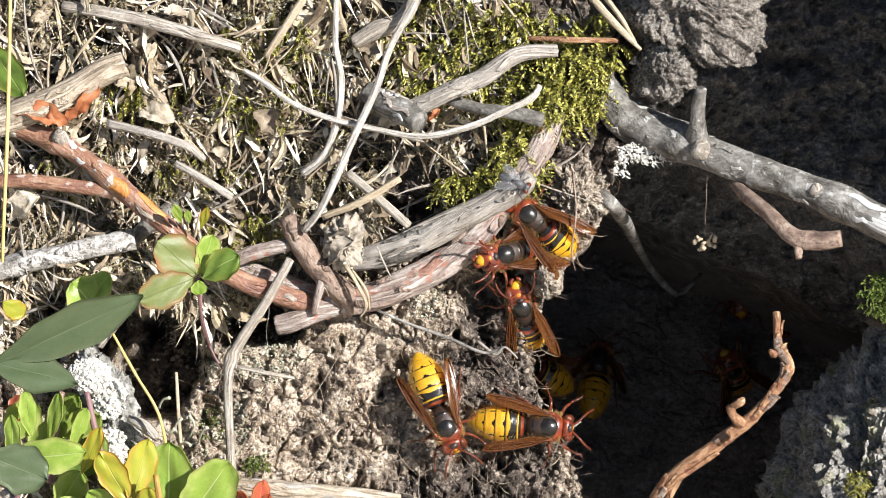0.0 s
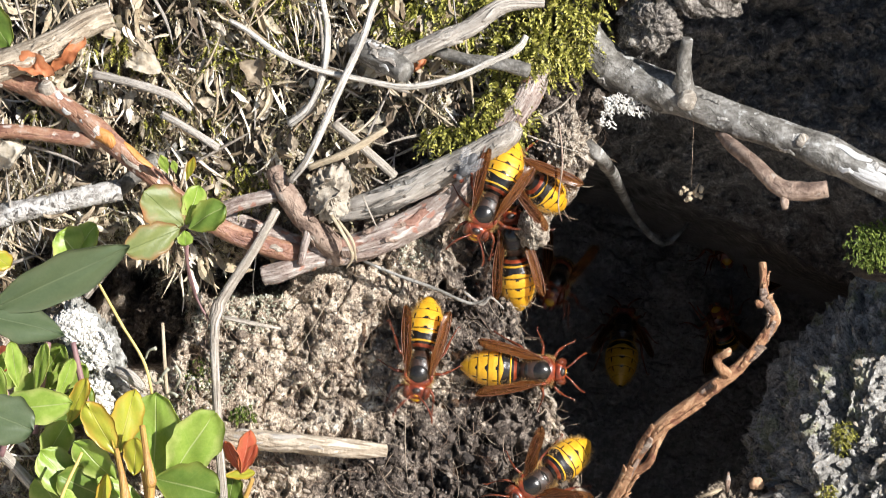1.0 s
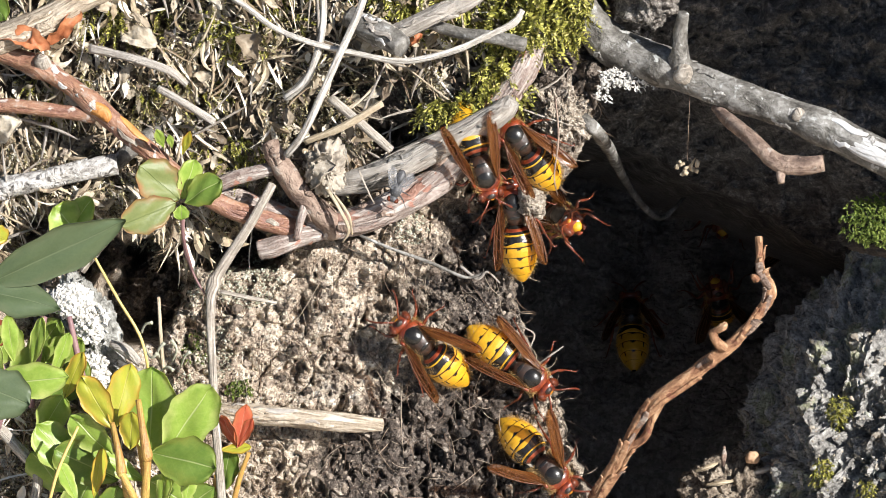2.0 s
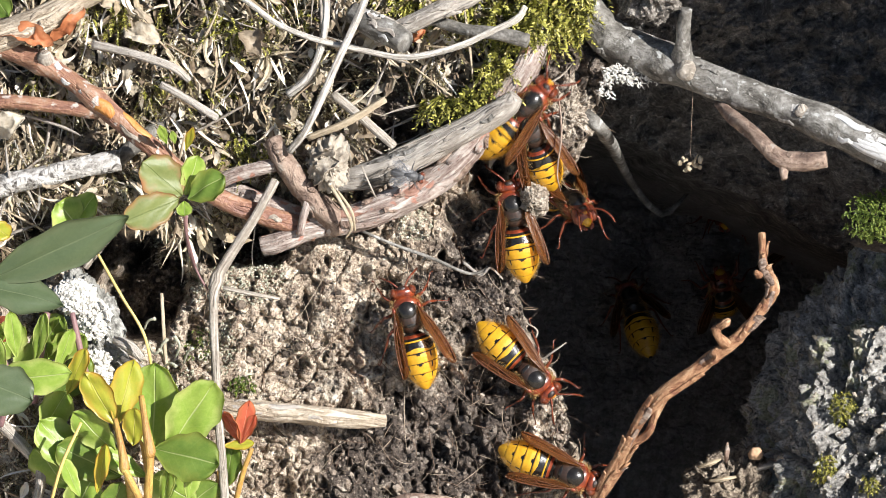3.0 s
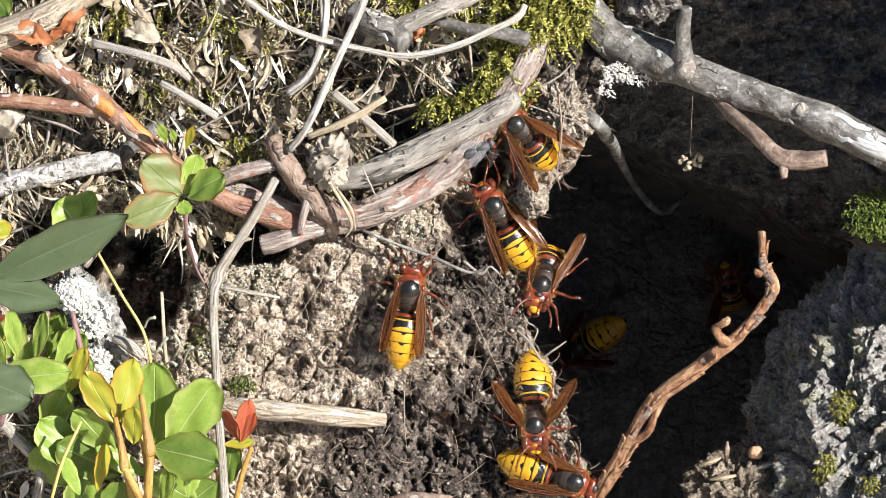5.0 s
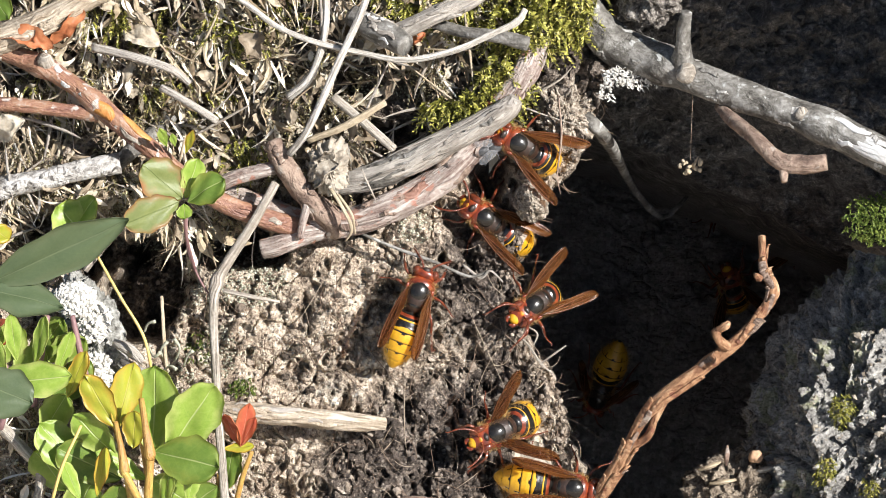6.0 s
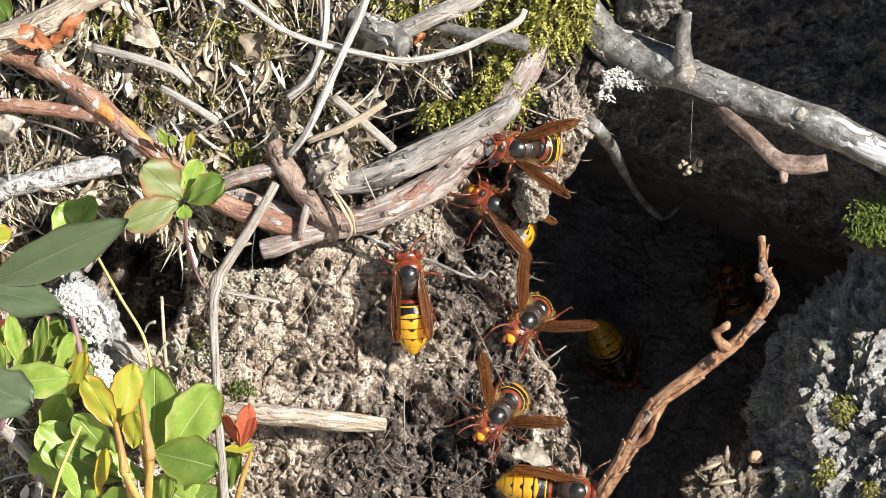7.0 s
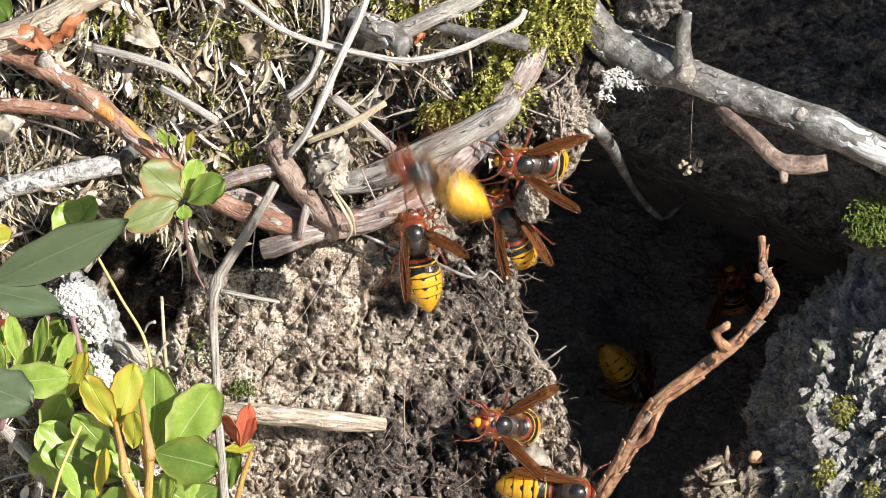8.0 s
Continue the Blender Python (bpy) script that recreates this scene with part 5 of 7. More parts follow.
def blade(start, way, length, width, curl, sag, rs, n=7):
    """A flat dry blade with a little thickness, folded along its middle."""
    f = np.linspace(0, 1, n)
    bend = way + curl * f + 0.12 * np.sin(f * 6 + rs.uniform(0, 6))
    line = np.stack([start[0] + np.cumsum(np.cos(bend)) / n * length, start[1] + np.cumsum(np.sin(bend)) / n * length, start[2] + sag * length * (f - f * f * 1.3)], axis=1)
    tilt = rs.uniform(-0.9, 0.9)
    side = np.stack([-np.sin(bend) * math.cos(tilt), np.cos(bend) * math.cos(tilt), np.full(n, math.sin(tilt))], axis=1)
    half = (width * np.clip(np.minimum(f * 5 + 0.35, (1 - f) * 2.2 + 0.08), 0, 1) * (1 + 0.25 * np.sin(f * 11 + rs.uniform(0, 6))))[:, None]
    fold = np.array((0, 0, 1.0)) * half * rs.uniform(-0.7, 0.7)
    v = np.vstack([line - side * half, line + fold, line + side * half, line + fold - (0, 0, 0.07)])
    faces = []
    for i in range(n - 1):
        for p, q in ((0, 1), (1, 2), (2, 3), (3, 0)):
            faces.append((p * n + i, q * n + i, q * n + i + 1, p * n + i + 1))
    return v, faces, v[:, :2] * 0.001


def litter():
    """Dead moss and shreds lie in tufts that share a direction, with bare gaps between them."""
    centres, rs = scatter(760, (-98, 22, -56, 75), litter_share, 4)
    moss_pile, old_pile, pale_pile, grass_pile, strap_pile = [], [], [], [], []
    for u0, v0 in centres:
        way, reach, lift = rs.normal(-1.2, 0.7), rs.uniform(0.8, 2.6), rs.uniform(0, 2.4)
        pick = rs.rand()
        for _ in range(rs.randint(4, 10) if pick < 0.42 else rs.randint(3, 8)):
            u, v = u0 + rs.normal(0, reach), v0 + rs.normal(0, reach)
            at = (u, v, top(u, v) + lift + rs.uniform(-0.4, 1.2))
            aim_at = way + rs.normal(0, 0.5)
            if pick < 0.42:
                g = moss_shoot(at, (math.cos(aim_at), math.sin(aim_at), rs.uniform(-0.1, 0.8)), rs.uniform(2.5, 6.5), rs, 9, rs.uniform(0.8, 1.7))
                (moss_pile if pick < 0.32 else old_pile).append(g)
            elif pick < 0.76:
                pale_pile.append(blade(at, aim_at, rs.uniform(2, 7), rs.uniform(0.2, 0.95), rs.normal(0, 0.45), rs.uniform(-0.1, 0.5), rs))
            else:
                grass_pile.append(blade(at, aim_at, rs.uniform(5, 14), rs.uniform(0.12, 0.32), rs.normal(0, 0.5), rs.uniform(-0.05, 0.35), rs, 9))
    tufts, rs = scatter(150, (-98, 14, -4, 75), litter_share, 44)
    for u0, v0 in tufts:
        way = -1.5 + 1.1 * float(fractal(np.array(u0 / 26), np.array(v0 / 26), 2, 45)) + rs.normal(0, 0.25)
        lift, curl, wide = rs.uniform(0.8, 4.2), rs.normal(0, 1.0), rs.uniform(0.3, 1.0)
        for _ in range(rs.randint(4, 9)):
            u, v = u0 + rs.normal(0, 1.3), v0 + rs.normal(0, 1.3)
            at = (u, v, top(u, v) * 0.5 + top(u0, v0) * 0.5 + lift + rs.uniform(-0.5, 0.8))
            strap_pile.append(blade(at, way + rs.normal(0, 0.22), rs.uniform(3.5, 11), wide * rs.uniform(0.4, 1.2), curl + rs.normal(0, 0.6), rs.uniform(-0.15, 0.3), rs, 10))
    heap("dry_leaf_straps", strap_pile, STRAP_LITTER, "hanging tufts of bleached strap-like dead leaves", "litter", False)
    heap("dead_moss", moss_pile, DRY_LITTER, "matted shoots of dry brownish dead moss", "moss")
    heap("old_moss", old_pile, LEAF_LITTER, "dark rotting shoots of old moss", "moss")
    heap("leaf_shreds", pale_pile, FLAKE_LITTER, "pale curled shreds of dead leaves", "litter", False)
    heap("dry_grass_mat", grass_pile, STRAW_LITTER, "matted blades of dry straw-coloured grass", "grass", False)
    spots, rs = scatter(105, (-98, 16, -4, 75), litter_share, 5)
    for k, (u, v) in enumerate(spots):
        g = ribbon((u, v, top(u, v) + rs.uniform(2.0, 5)), rs.uniform(-3.1, 3.1), rs.uniform(0, 0.2), rs.uniform(8, 26), rs.uniform(0.16, 0.45), rs.normal(0, 0.35), rs, 8, 1.0)
        place("straw", g, (STRAW, GREY_STEM, DRIFTWOOD)[k % 3], g[0][0], "thin dry straw lying on the litter", "straw", "straws on the litter")
    spots, rs = scatter(270, (-98, 14, 0, 75), litter_share, 6)
    for k, (u, v) in enumerate(spots):
        a = rs.uniform(0, 6.3)
        size = rs.uniform(2.0, 6.0)
        w = top(u, v) + rs.uniform(1, 4.5)
        g = leaf_shape((u, v, w), (u + size * math.cos(a), v + size * math.sin(a), w + rs.uniform(-1, 2.5)), size * rs.uniform(0.2, 0.5), rs.uniform(-60, 60), rs.uniform(0, 0.2), rs.uniform(-0.3, 0.4), 0.4, rs.uniform(0, 0.8), k)
        g = (g[0] + np.stack([fractal(g[0][:, 0] / 1.5, g[0][:, 1] / 1.5, 2, k + q) for q in range(3)], axis=1) * 0.9, g[1], g[2])
        place("leaf_scrap", g, LEAF_SCRAP, g[0][0], "curled grey-brown scrap of dead leaf", "dead leaf", "leaf scraps in the litter")


LEAF_SCRAP = grain("dead_leaf_scrap", [(0.2, (0.09, 0.065, 0.042)), (0.42, (0.22, 0.172, 0.118)), (0.6, (0.36, 0.30, 0.215)), (0.8, (0.52, 0.465, 0.375))], fine=500, jitter="object", spread=0.5, rough=0.6, depth=0.0004)
FLAKE_LITTER = grain("pale_shreds", [(0.12, (0.10, 0.07, 0.045)), (0.38, (0.26, 0.205, 0.14)), (0.6, (0.43, 0.365, 0.265)), (0.9, (0.68, 0.63, 0.54))], spread=0.9)
STRAP_LITTER = grain("bleached_straps", [(0.12, (0.09, 0.062, 0.036)), (0.34, (0.22, 0.165, 0.10)), (0.54, (0.37, 0.30, 0.20)), (0.72, (0.50, 0.43, 0.31)), (0.92, (0.68, 0.62, 0.51))], fine=1200, coarse=160, spread=0.7)
STRAW_LITTER = grain("loose_straw", [(0.15, (0.20, 0.14, 0.09)), (0.4, (0.42, 0.34, 0.23)), (0.6, (0.55, 0.47, 0.35)), (0.85, (0.70, 0.66, 0.60))], spread=0.8)
LEAF_LITTER = grain("dead_leaf_bits", [(0.15, (0.12, 0.09, 0.06)), (0.4, (0.28, 0.22, 0.145)), (0.6, (0.42, 0.35, 0.24)), (0.85, (0.58, 0.52, 0.41))], spread=0.8, rough=0.6)
litter()


def moss_patch(name, mat, label, patches, seed, blade=1.1, lengths=(1.8, 4.2), lift=0.5, hang=0.6):
    """Patches are (u, v, radius along u, radius along v, shoots, w or None for the bank)."""
    rs = np.random.RandomState(seed)
    pieces = []
    for u0, v0, ru, rv, n, w0 in patches:
        for _ in range(n):
            a, r = rs.uniform(0, 6.3), rs.uniform(0, 1) ** 0.6
            u, v = u0 + ru * r * math.cos(a), v0 + rv * r * math.sin(a)
            w = (top(u, v) if w0 is None else w0 - 2.5 * r * r) + rs.uniform(-0.3, lift)
            pieces.append(moss_shoot((u, v, w), (rs.normal(0, 0.5) + 0.25 * math.cos(a), rs.normal(0, 0.4) - hang, rs.uniform(0.3, 1.0)), rs.uniform(*lengths), rs, 8, blade))
    return heap(name, pieces, mat, label, "moss")


moss_patch("moss", MOSS, "feathery olive-green moss draped over the bank edge", [
    (1.9, 50.5, 12, 5, 120, None), (19.3, 47.5, 11, 6.5, 190, 8), (25.9, 52.5, 8, 7, 95, 8), (12.1, 37.3, 5, 6, 70, 8), (14.5, 32.5, 4, 5, 50, 7),
    (1.9, 30.4, 7, 2.2, 60, 7), (7.9, 31.3, 4, 3, 50, 7), (-2.9, 60.1, 16, 9, 250, None), (13.9, 61.3, 12, 8, 125, 7), (29.5, 60.1, 6, 6, 60, 7)], 7, 1.6, (2.5, 5.8), 3.6)
moss_patch("moss", MOSS, "thin olive moss among dead litter", [
    (-66.5, 48.1, 10, 6, 132, None), (-54.5, 32.5, 10, 6, 110, None), (-43.7, 45.7, 9, 7, 132, None), (-34.1, 52.9, 9, 8, 132, None), (-82.1, 32.5, 8, 6, 88, None), (-44.9, 19.3, 8, 5, 88, None), (-40.1, 60.1, 12, 6, 198, None)], 8, 1.0, (1.5, 3.5), 3.5)
moss_patch("cushion_moss", MOSS_BRIGHT, "round cushion of bright green moss on the stone", [(91.3, 5.9, 7.5, 5.5, 480, 22)], 9, 0.75, (0.8, 1.8), 0.6, 0.0)
moss_patch("cushion_moss", MOSS_BRIGHT, "small tuft of bright green moss on soil", [(-42.8, -29.6, 3.2, 2.0, 90, None)], 10, 0.6, (0.6, 1.3), 0.8, 0.0)
moss_patch("cushion_moss", MOSS_BRIGHT, "small tuft of green moss beside lichen", [(-51.8, -20.9, 3.0, 3.4, 70, None)], 11, 0.6, (0.6, 1.3), 0.8, 0.0)


moss_patch("moss", MOSS, "yellow-green moss on the lit edge of the stone", [(u, v, ru, rv, n, stone_top(u, v) + 1.2) for u, v, ru, rv, n in ((86.5, -35.3, 2.6, 3.6, 130), (82.6, -48.5, 2.4, 3.4, 110), (91.9, -51.5, 2.2, 2.0, 50))], 21, 0.6, (0.7, 1.7), 0.6, 0.0)


def soil_share(u, v):
    return (1 - 0.75 * litter_share(u, v)) * max(0.0, 1 - 25 * float(DEPTHS[cell(u, v)])) * float(0.35 + 0.9 * SPECKLE[cell(u, v)])


def dark_zone(u, v):
    a = math.hypot(u - 3.0, v + 42) < 13 + 3 * math.sin(u * 0.6) or math.hypot(u + 6, v + 43) < 11 + 2 * math.sin(v) or math.hypot(u - 10, v + 12) < 11
    return a


def crumbs():
    spots, rs = scatter(9000, (-62, 36, -56, 30), soil_share, 12)
    dry, dark = [], []
    for k, (u, v) in enumerate(spots):
        size = 0.13 + 0.5 * rs.rand() ** 4 + (0.8 * rs.rand() if rs.rand() < 0.02 else 0)
        piece = crumb((u, v, top(u, v) + size * 0.1), size, k, rs.uniform(0.5, 0.9), rings=3, seg=5)
        (dark if dark_zone(u, v) and rs.rand() < 0.85 else dry).append(piece)
    lumps, rs = scatter(260, (-62, 34, -56, 32), soil_share, 72)
    for k, (u, v) in enumerate(lumps):
        size = 0.4 + 1.0 * rs.rand() ** 2.5
        piece = crumb((u, v, top(u, v) + size * 0.25), size, 20000 + k, rs.uniform(0.55, 0.95), rings=5, seg=8)
        (dark if dark_zone(u, v) else dry).append(piece)
    for k in range(520):
        v = rs.uniform(-54, 46)
        u = float(np.interp(v, EDGE_V, EDGE_U)) + rs.uniform(-4, 0.8)
        dry.append(crumb((u, v, top(u, v) * 0.3 + rs.uniform(-1.5, 1.0)), 0.2 + 0.6 * rs.rand() ** 2, 7000 + k, 0.8, 4, 6))
    heap("soil_crumbs", dry, CRUMB, "dry grey-brown soil crumbs on the bank face", "soil", False)
    heap("humus_crumbs", dark, DARK_CRUMB, "dark moist humus crumbs on the bank face", "soil", False)


crumbs()


def rootlets():
    spots, rs = scatter(620, (-60, 30, -54, 14), soil_share, 13)
    pieces = []
    for u, v in spots:
        pieces.append(ribbon((u, v, top(u, v) + 0.6), rs.normal(-1.5, 0.9), rs.uniform(0, 0.3), rs.uniform(2, 5) + 10 * rs.rand() ** 3, rs.uniform(0.03, 0.09), rs.normal(0, 1.2), rs, 9, 1.0))
    for k in range(36):
        u, v = rs.uniform(-52, 14), rs.uniform(-34, 4)
        pieces.append(ribbon((u, v, top(u, v) + rs.uniform(0.8, 2.0)), rs.normal(-1.5, 0.35), rs.uniform(0, 0.15), rs.uniform(9, 24), rs.uniform(0.04, 0.09), rs.normal(0, 0.5), rs, 12, 1.0))
    for k in range(80):
        v = rs.uniform(-50, 42)
        u = float(np.interp(v, EDGE_V, EDGE_U)) + rs.uniform(-2.5, 1.5)
        pieces.append(ribbon((u, v, rs.uniform(-2.5, 0.5)), rs.normal(-0.6, 0.9), rs.uniform(0, 0.3), rs.uniform(1.5, 6), rs.uniform(0.04, 0.11), rs.normal(0, 1.0), rs, 9, 1.0))
    heap("rootlets", pieces, ROOTLET, "fine dry root hairs hanging on the soil", "roots")


rootlets()


def lichen(name, mat, label, patches, seed, small=0.12, large=0.36):
    rs = np.random.RandomState(seed)
    pieces = []
    for u0, v0, ru, rv, n, w0 in patches:
        for k in range(int(n * 1.8)):
            a, r = rs.uniform(0, 6.3), rs.uniform(0, 1) ** 0.55
            u, v = u0 + ru * r * math.cos(a), v0 + rv * r * math.sin(a)
            w = (top(u, v) if w0 is None else w0 - 2 * r * r) + rs.uniform(-0.2, 0.9)
            pieces.append(crumb((u, v, w), rs.uniform(small, large), k * 7 + seed, 0.6, 3, 5))
    return heap(name, pieces, mat, label, "lichen", False)


lichen("lichen", LICHEN, "crusty grey-green lichen on the soil face", [(-41.3, -6.5, 8, 6, 420, None), (-62.9, 1.3, 4, 2, 90, None), (-53.3, -9.5, 4, 3, 90, None), (-47.3, -21.5, 4, 6, 160, None), (-55.7, -25.1, 3, 6, 80, None), (-5.9, 4.9, 4, 4, 120, None), (-16.1, 34.9, 6, 5, 110, None), (-4.7, 35.5, 7, 4, 140, None)], 14)


def blob(name, centre, radii, mat, label, category, seed, bumps=0.22, turn=0.0, n=60, m=90):
    a = np.linspace(0.03, np.pi - 0.03, n)[:, None]
    b = np.linspace(0, 2 * np.pi, m, endpoint=False)[None]
    x, y, z = np.sin(a) * np.cos(b), np.sin(a) * np.sin(b), np.cos(a) * np.ones_like(b)
    g = 1 + bumps * fractal(x * 2.2 + seed, y * 2.2 + z * 1.9, 3, seed) + bumps * 0.8 * fractal(x * 8 + z * 6, y * 8 + seed, 4, seed + 1, 0.65)
    p = np.stack([x * radii[0] * g, y * radii[1] * g, z * radii[2] * g], axis=-1).reshape(-1, 3)
    c, s = math.cos(radians(turn)), math.sin(radians(turn))
    p = p @ np.array(((c, s, 0), (-s, c, 0), (0, 0, 1))) + np.array(centre)
    faces = [(i * m + j, (i + 1) * m + j, (i + 1) * m + (j + 1) % m, i * m + (j + 1) % m) for i in range(n - 1) for j in range(m)]
    faces += [tuple(range(m)), tuple((n - 1) * m + j for j in reversed(range(m)))]
    return place(name, (p, faces, p[:, :2] * 0.001), mat, centre, label, category)


CLOD = grain("grey_clod", [(0.34, (0.03, 0.025, 0.021)), (0.43, (0.115, 0.099, 0.084)), (0.51, (0.25, 0.222, 0.192)), (0.60, (0.48, 0.44, 0.39))], fine=1500, coarse=330, jitter="", depth=0.0018)
CLOD_PALE = grain("pale_earth", [(0.36, (0.05, 0.036, 0.026)), (0.43, (0.22, 0.17, 0.125)), (0.50, (0.43, 0.36, 0.28)), (0.58, (0.68, 0.60, 0.50))], fine=1500, coarse=420, jitter="", depth=0.0016)
CLOD_BROWN = grain("brown_clod", [(0.32, (0.03, 0.02, 0.014)), (0.43, (0.13, 0.098, 0.07)), (0.52, (0.28, 0.225, 0.165)), (0.64, (0.52, 0.44, 0.34))], fine=1300, coarse=420, jitter="", depth=0.0016)
PALE_STONE = grain("pale_crust", [(0.32, (0.07, 0.065, 0.055)), (0.44, (0.24, 0.235, 0.21)), (0.55, (0.42, 0.415, 0.38)), (0.66, (0.62, 0.61, 0.58))], fine=1100, coarse=260, jitter="", depth=0.0012)
blob("soil_clod", (44.3, 54.1, 6.0), (6.5, 6.5, 8), CLOD, "grey crumbly tip of an earth clod above the branch", "soil clod", 47, 0.3, 25, 70, 100)
blob("soil_clod", (49.7, 67.9, 6.0), (15.5, 13, 13), CLOD, "grey crumbly clod of earth above the branch", "soil clod", 41, 0.26, -25, 130, 190)
blob("stone", (-74.2, -17.9, 2.0), (6, 12, 6), PALE_STONE, "pale stone crusted with white lichen", "stone", 42, 0.3, 20, 80, 120)
blob("stone", (-77.8, -10.6, 10.0), (4.4, 3.0, 3), PALE_STONE, "white lump of stone crusted with lichen", "stone", 43, 0.4, 0, 60, 90)
blob("soil_clod", (92.3, 3.7, 10.0), (7.5, 5.2, 9), DARK_CRUMB, "dark clod of earth under a moss cushion", "soil clod", 45, 0.25, 0, 50, 70)
FOOT = max(stone_top(66.7, -51.5), -40.0)
blob("soil_clod", (67.9, -56.8, FOOT - 4), (14, 10.5, 10), CLOD_BROWN, "brown crumbly ledge of earth and bark bits against the stone", "soil clod", 62, 0.4, 12, 110, 160)
for k, (ua, va, ub, vb) in enumerate(((55.9, -48.5, 60.7, -46.7), (61.9, -47.3, 62.2, -43.1), (67.9, -49.1, 73.3, -47.3), (58.3, -51.5, 64.3, -50.5), (71.5, -46.7, 77.5, -47.9))):
    twig("bark_chip", [(ua, va, FOOT + 4, 0.3), ((ua + ub) / 2, (va + vb) / 2, FOOT + 5.5, 0.6), (ub, vb, FOOT + 4.5, 0.25)], (STRAW, BROWN_BARK, DRIFTWOOD)[k % 3], "splinter of dead wood on the earth ledge", "bark chip", rough=0.4, seed=k)
blob("pebble", (68.3, -45.5, FOOT + 5.5), (1.6, 1.4, 1.4), PEBBLE, "small tan pebble on the stone", "pebble", 44, 0.2, 0, 16, 24)


lichen("white_lichen", WHITE_LICHEN, "thick white crust of lichen on the stone", [(-77.4, -10.8, 4.6, 3.6, 260, 14.5), (-73.5, -15.5, 3.4, 4.2, 160, 10.5), (-72.8, -26.0, 3.0, 4.0, 130, 8.5)], 74, 0.35, 1.0)
blob("soil_clod", (26.0, 29.0, -1.0), (6.5, 8.0, 6.5), CLOD_PALE, "crumbling pale earth between root and branch", "soil clod", 76, 0.36, 15, 110, 160)
blob("soil_clod", (18.8, 9.6, 3.0), (3.3, 4.0, 8.0), CLOD_PALE, "pale crumbly earth lump at the hollow edge", "soil clod", 75, 0.26, 10, 60, 90)


def lichen_curls(patches, seed):
    rs = np.random.RandomState(seed)
    pieces = []
    for u0, v0, ru, rv, n, w0 in patches:
        for _ in range(n):
            a, r = rs.uniform(0, 6.3), rs.uniform(0, 1) ** 0.6
            u, v = u0 + ru * r * math.cos(a), v0 + rv * r * math.sin(a)
            pieces.append(ribbon((u, v, w0 - r + rs.uniform(-0.5, 0.8)), a + rs.normal(0, 0.8), rs.uniform(0, 0.4), rs.uniform(0.5, 1.6), rs.uniform(0.08, 0.2), rs.normal(0, 2.2), rs, 7, 0.5))
    heap("white_lichen", pieces, WHITE_LICHEN, "curled tuft of white branching lichen", "lichen", False)


lichen_curls([(37.3, 36.4, 3.2, 1.4, 200, 9), (34.6, 33.1, 0.9, 2.4, 60, 9), (41.5, 34.7, 3.4, 0.6, 70, 9)], 15)


def hanging_chip():
    base = (51.9, 17.7, 14.0)
    o = np.array(base)
    ob = root("wood_chip", base, "tan wood crumb hanging by a spider thread", "wood chip")
    rs = np.random.RandomState(3)
    for k in range(11):
        c = np.array((rs.normal(0, 0.9), rs.normal(0, 0.6), rs.normal(0, 0.4)))
        part("splinter", crumb(c * 1.3, rs.uniform(0.6, 1.2), k + 900, 0.5, 4, 5), STRAW, ob)
    for k, (a, b) in enumerate((((-0.5, 0.3, 0), (-1.7, 0.1, 0.3)), ((0.9, 0.2, 0), (1.7, 1.6, 0.3)), ((-0.4, -0.5, 0), (-1.0, -1.7, 0.2)))):
        part("splinter", stick([(*a, 0.3), (*b, 0.12)], seg=6, rough=0.4, per=3, seed=k), STRAW, ob)
    v, f, u = stick([(51.9, 18.6, 14.0, 0.025), (52.5, 33.1, 13.0, 0.025)], seg=5, rough=0)
    part("thread", (v - o, f, u), ROOTLET, ob, "fine spider thread")


hanging_chip()


def crumpled(name, points, width, mat, label, seed, roll=0.0, cup=0.3):
    v, f, u = leaf_shape(points[0], points[1], width, roll, 0.12, cup, 0.35, 0.3, seed)
    v = v + np.stack([fractal(v[:, 0] / 2.2, v[:, 1] / 2.2, 3, seed + k) for k in range(3)], axis=1) * 1.3
    return place(name, (v, f, u), mat, points[0], label, "dead leaf")


crumpled("dead_leaf", ((-95.7, 45.1, 10.0), (-81.2, 41.9, 13.0)), 4.2, DEAD_LEAF, "rust-brown curled dead leaf under a stem", 51, 30)
crumpled("dead_leaf", ((-83.3, 42.8, 9.0), (-75.9, 51.2, 12.0)), 3.4, DEAD_LEAF, "narrow rust-brown dead leaf shred", 52, -30)
blob("papery_lump", (-23.9, 16.8, 10.0), (3.6, 5.0, 2.6), STONE_FLAKE, "pale grey fibrous papery lump on the roots", "plant debris", 48, 0.55, 10, 60, 90)
crumpled("dead_leaf", ((-26.7, 12.6, 10.0), (-21.8, 17.9, 14.0)), 3.0, STONE_FLAKE, "grey papery leaf scrap crumpled on the roots", 53, 40, 0.5)
crumpled("dead_leaf", ((-27.2, 18.5, 11.0), (-23.0, 21.2, 13.0)), 2.6, STONE_FLAKE, "grey papery leaf scrap crumpled on the roots", 60, -30, 0.5)
crumpled("dead_leaf", ((-67.8, 45.4, 9.0), (-59.7, 43.2, 11.0)), 4.5, LEAF_SCRAP, "pale flat bark scrap on the litter", 55, 10, 0.1)
crumpled("dead_leaf", ((-94.6, 22.2, 9.0), (-88.4, 28.0, 12.0)), 5.5, LEAF_SCRAP, "pale bark scrap beside a stem", 56, 10, 0.1)
crumpled("dead_leaf", ((-42.8, 45.4, 8.0), (-39.1, 39.4, 11.0)), 5.0, LEAF_SCRAP, "curled grey leaf scrap with a white tip", 57, 30, 0.4)
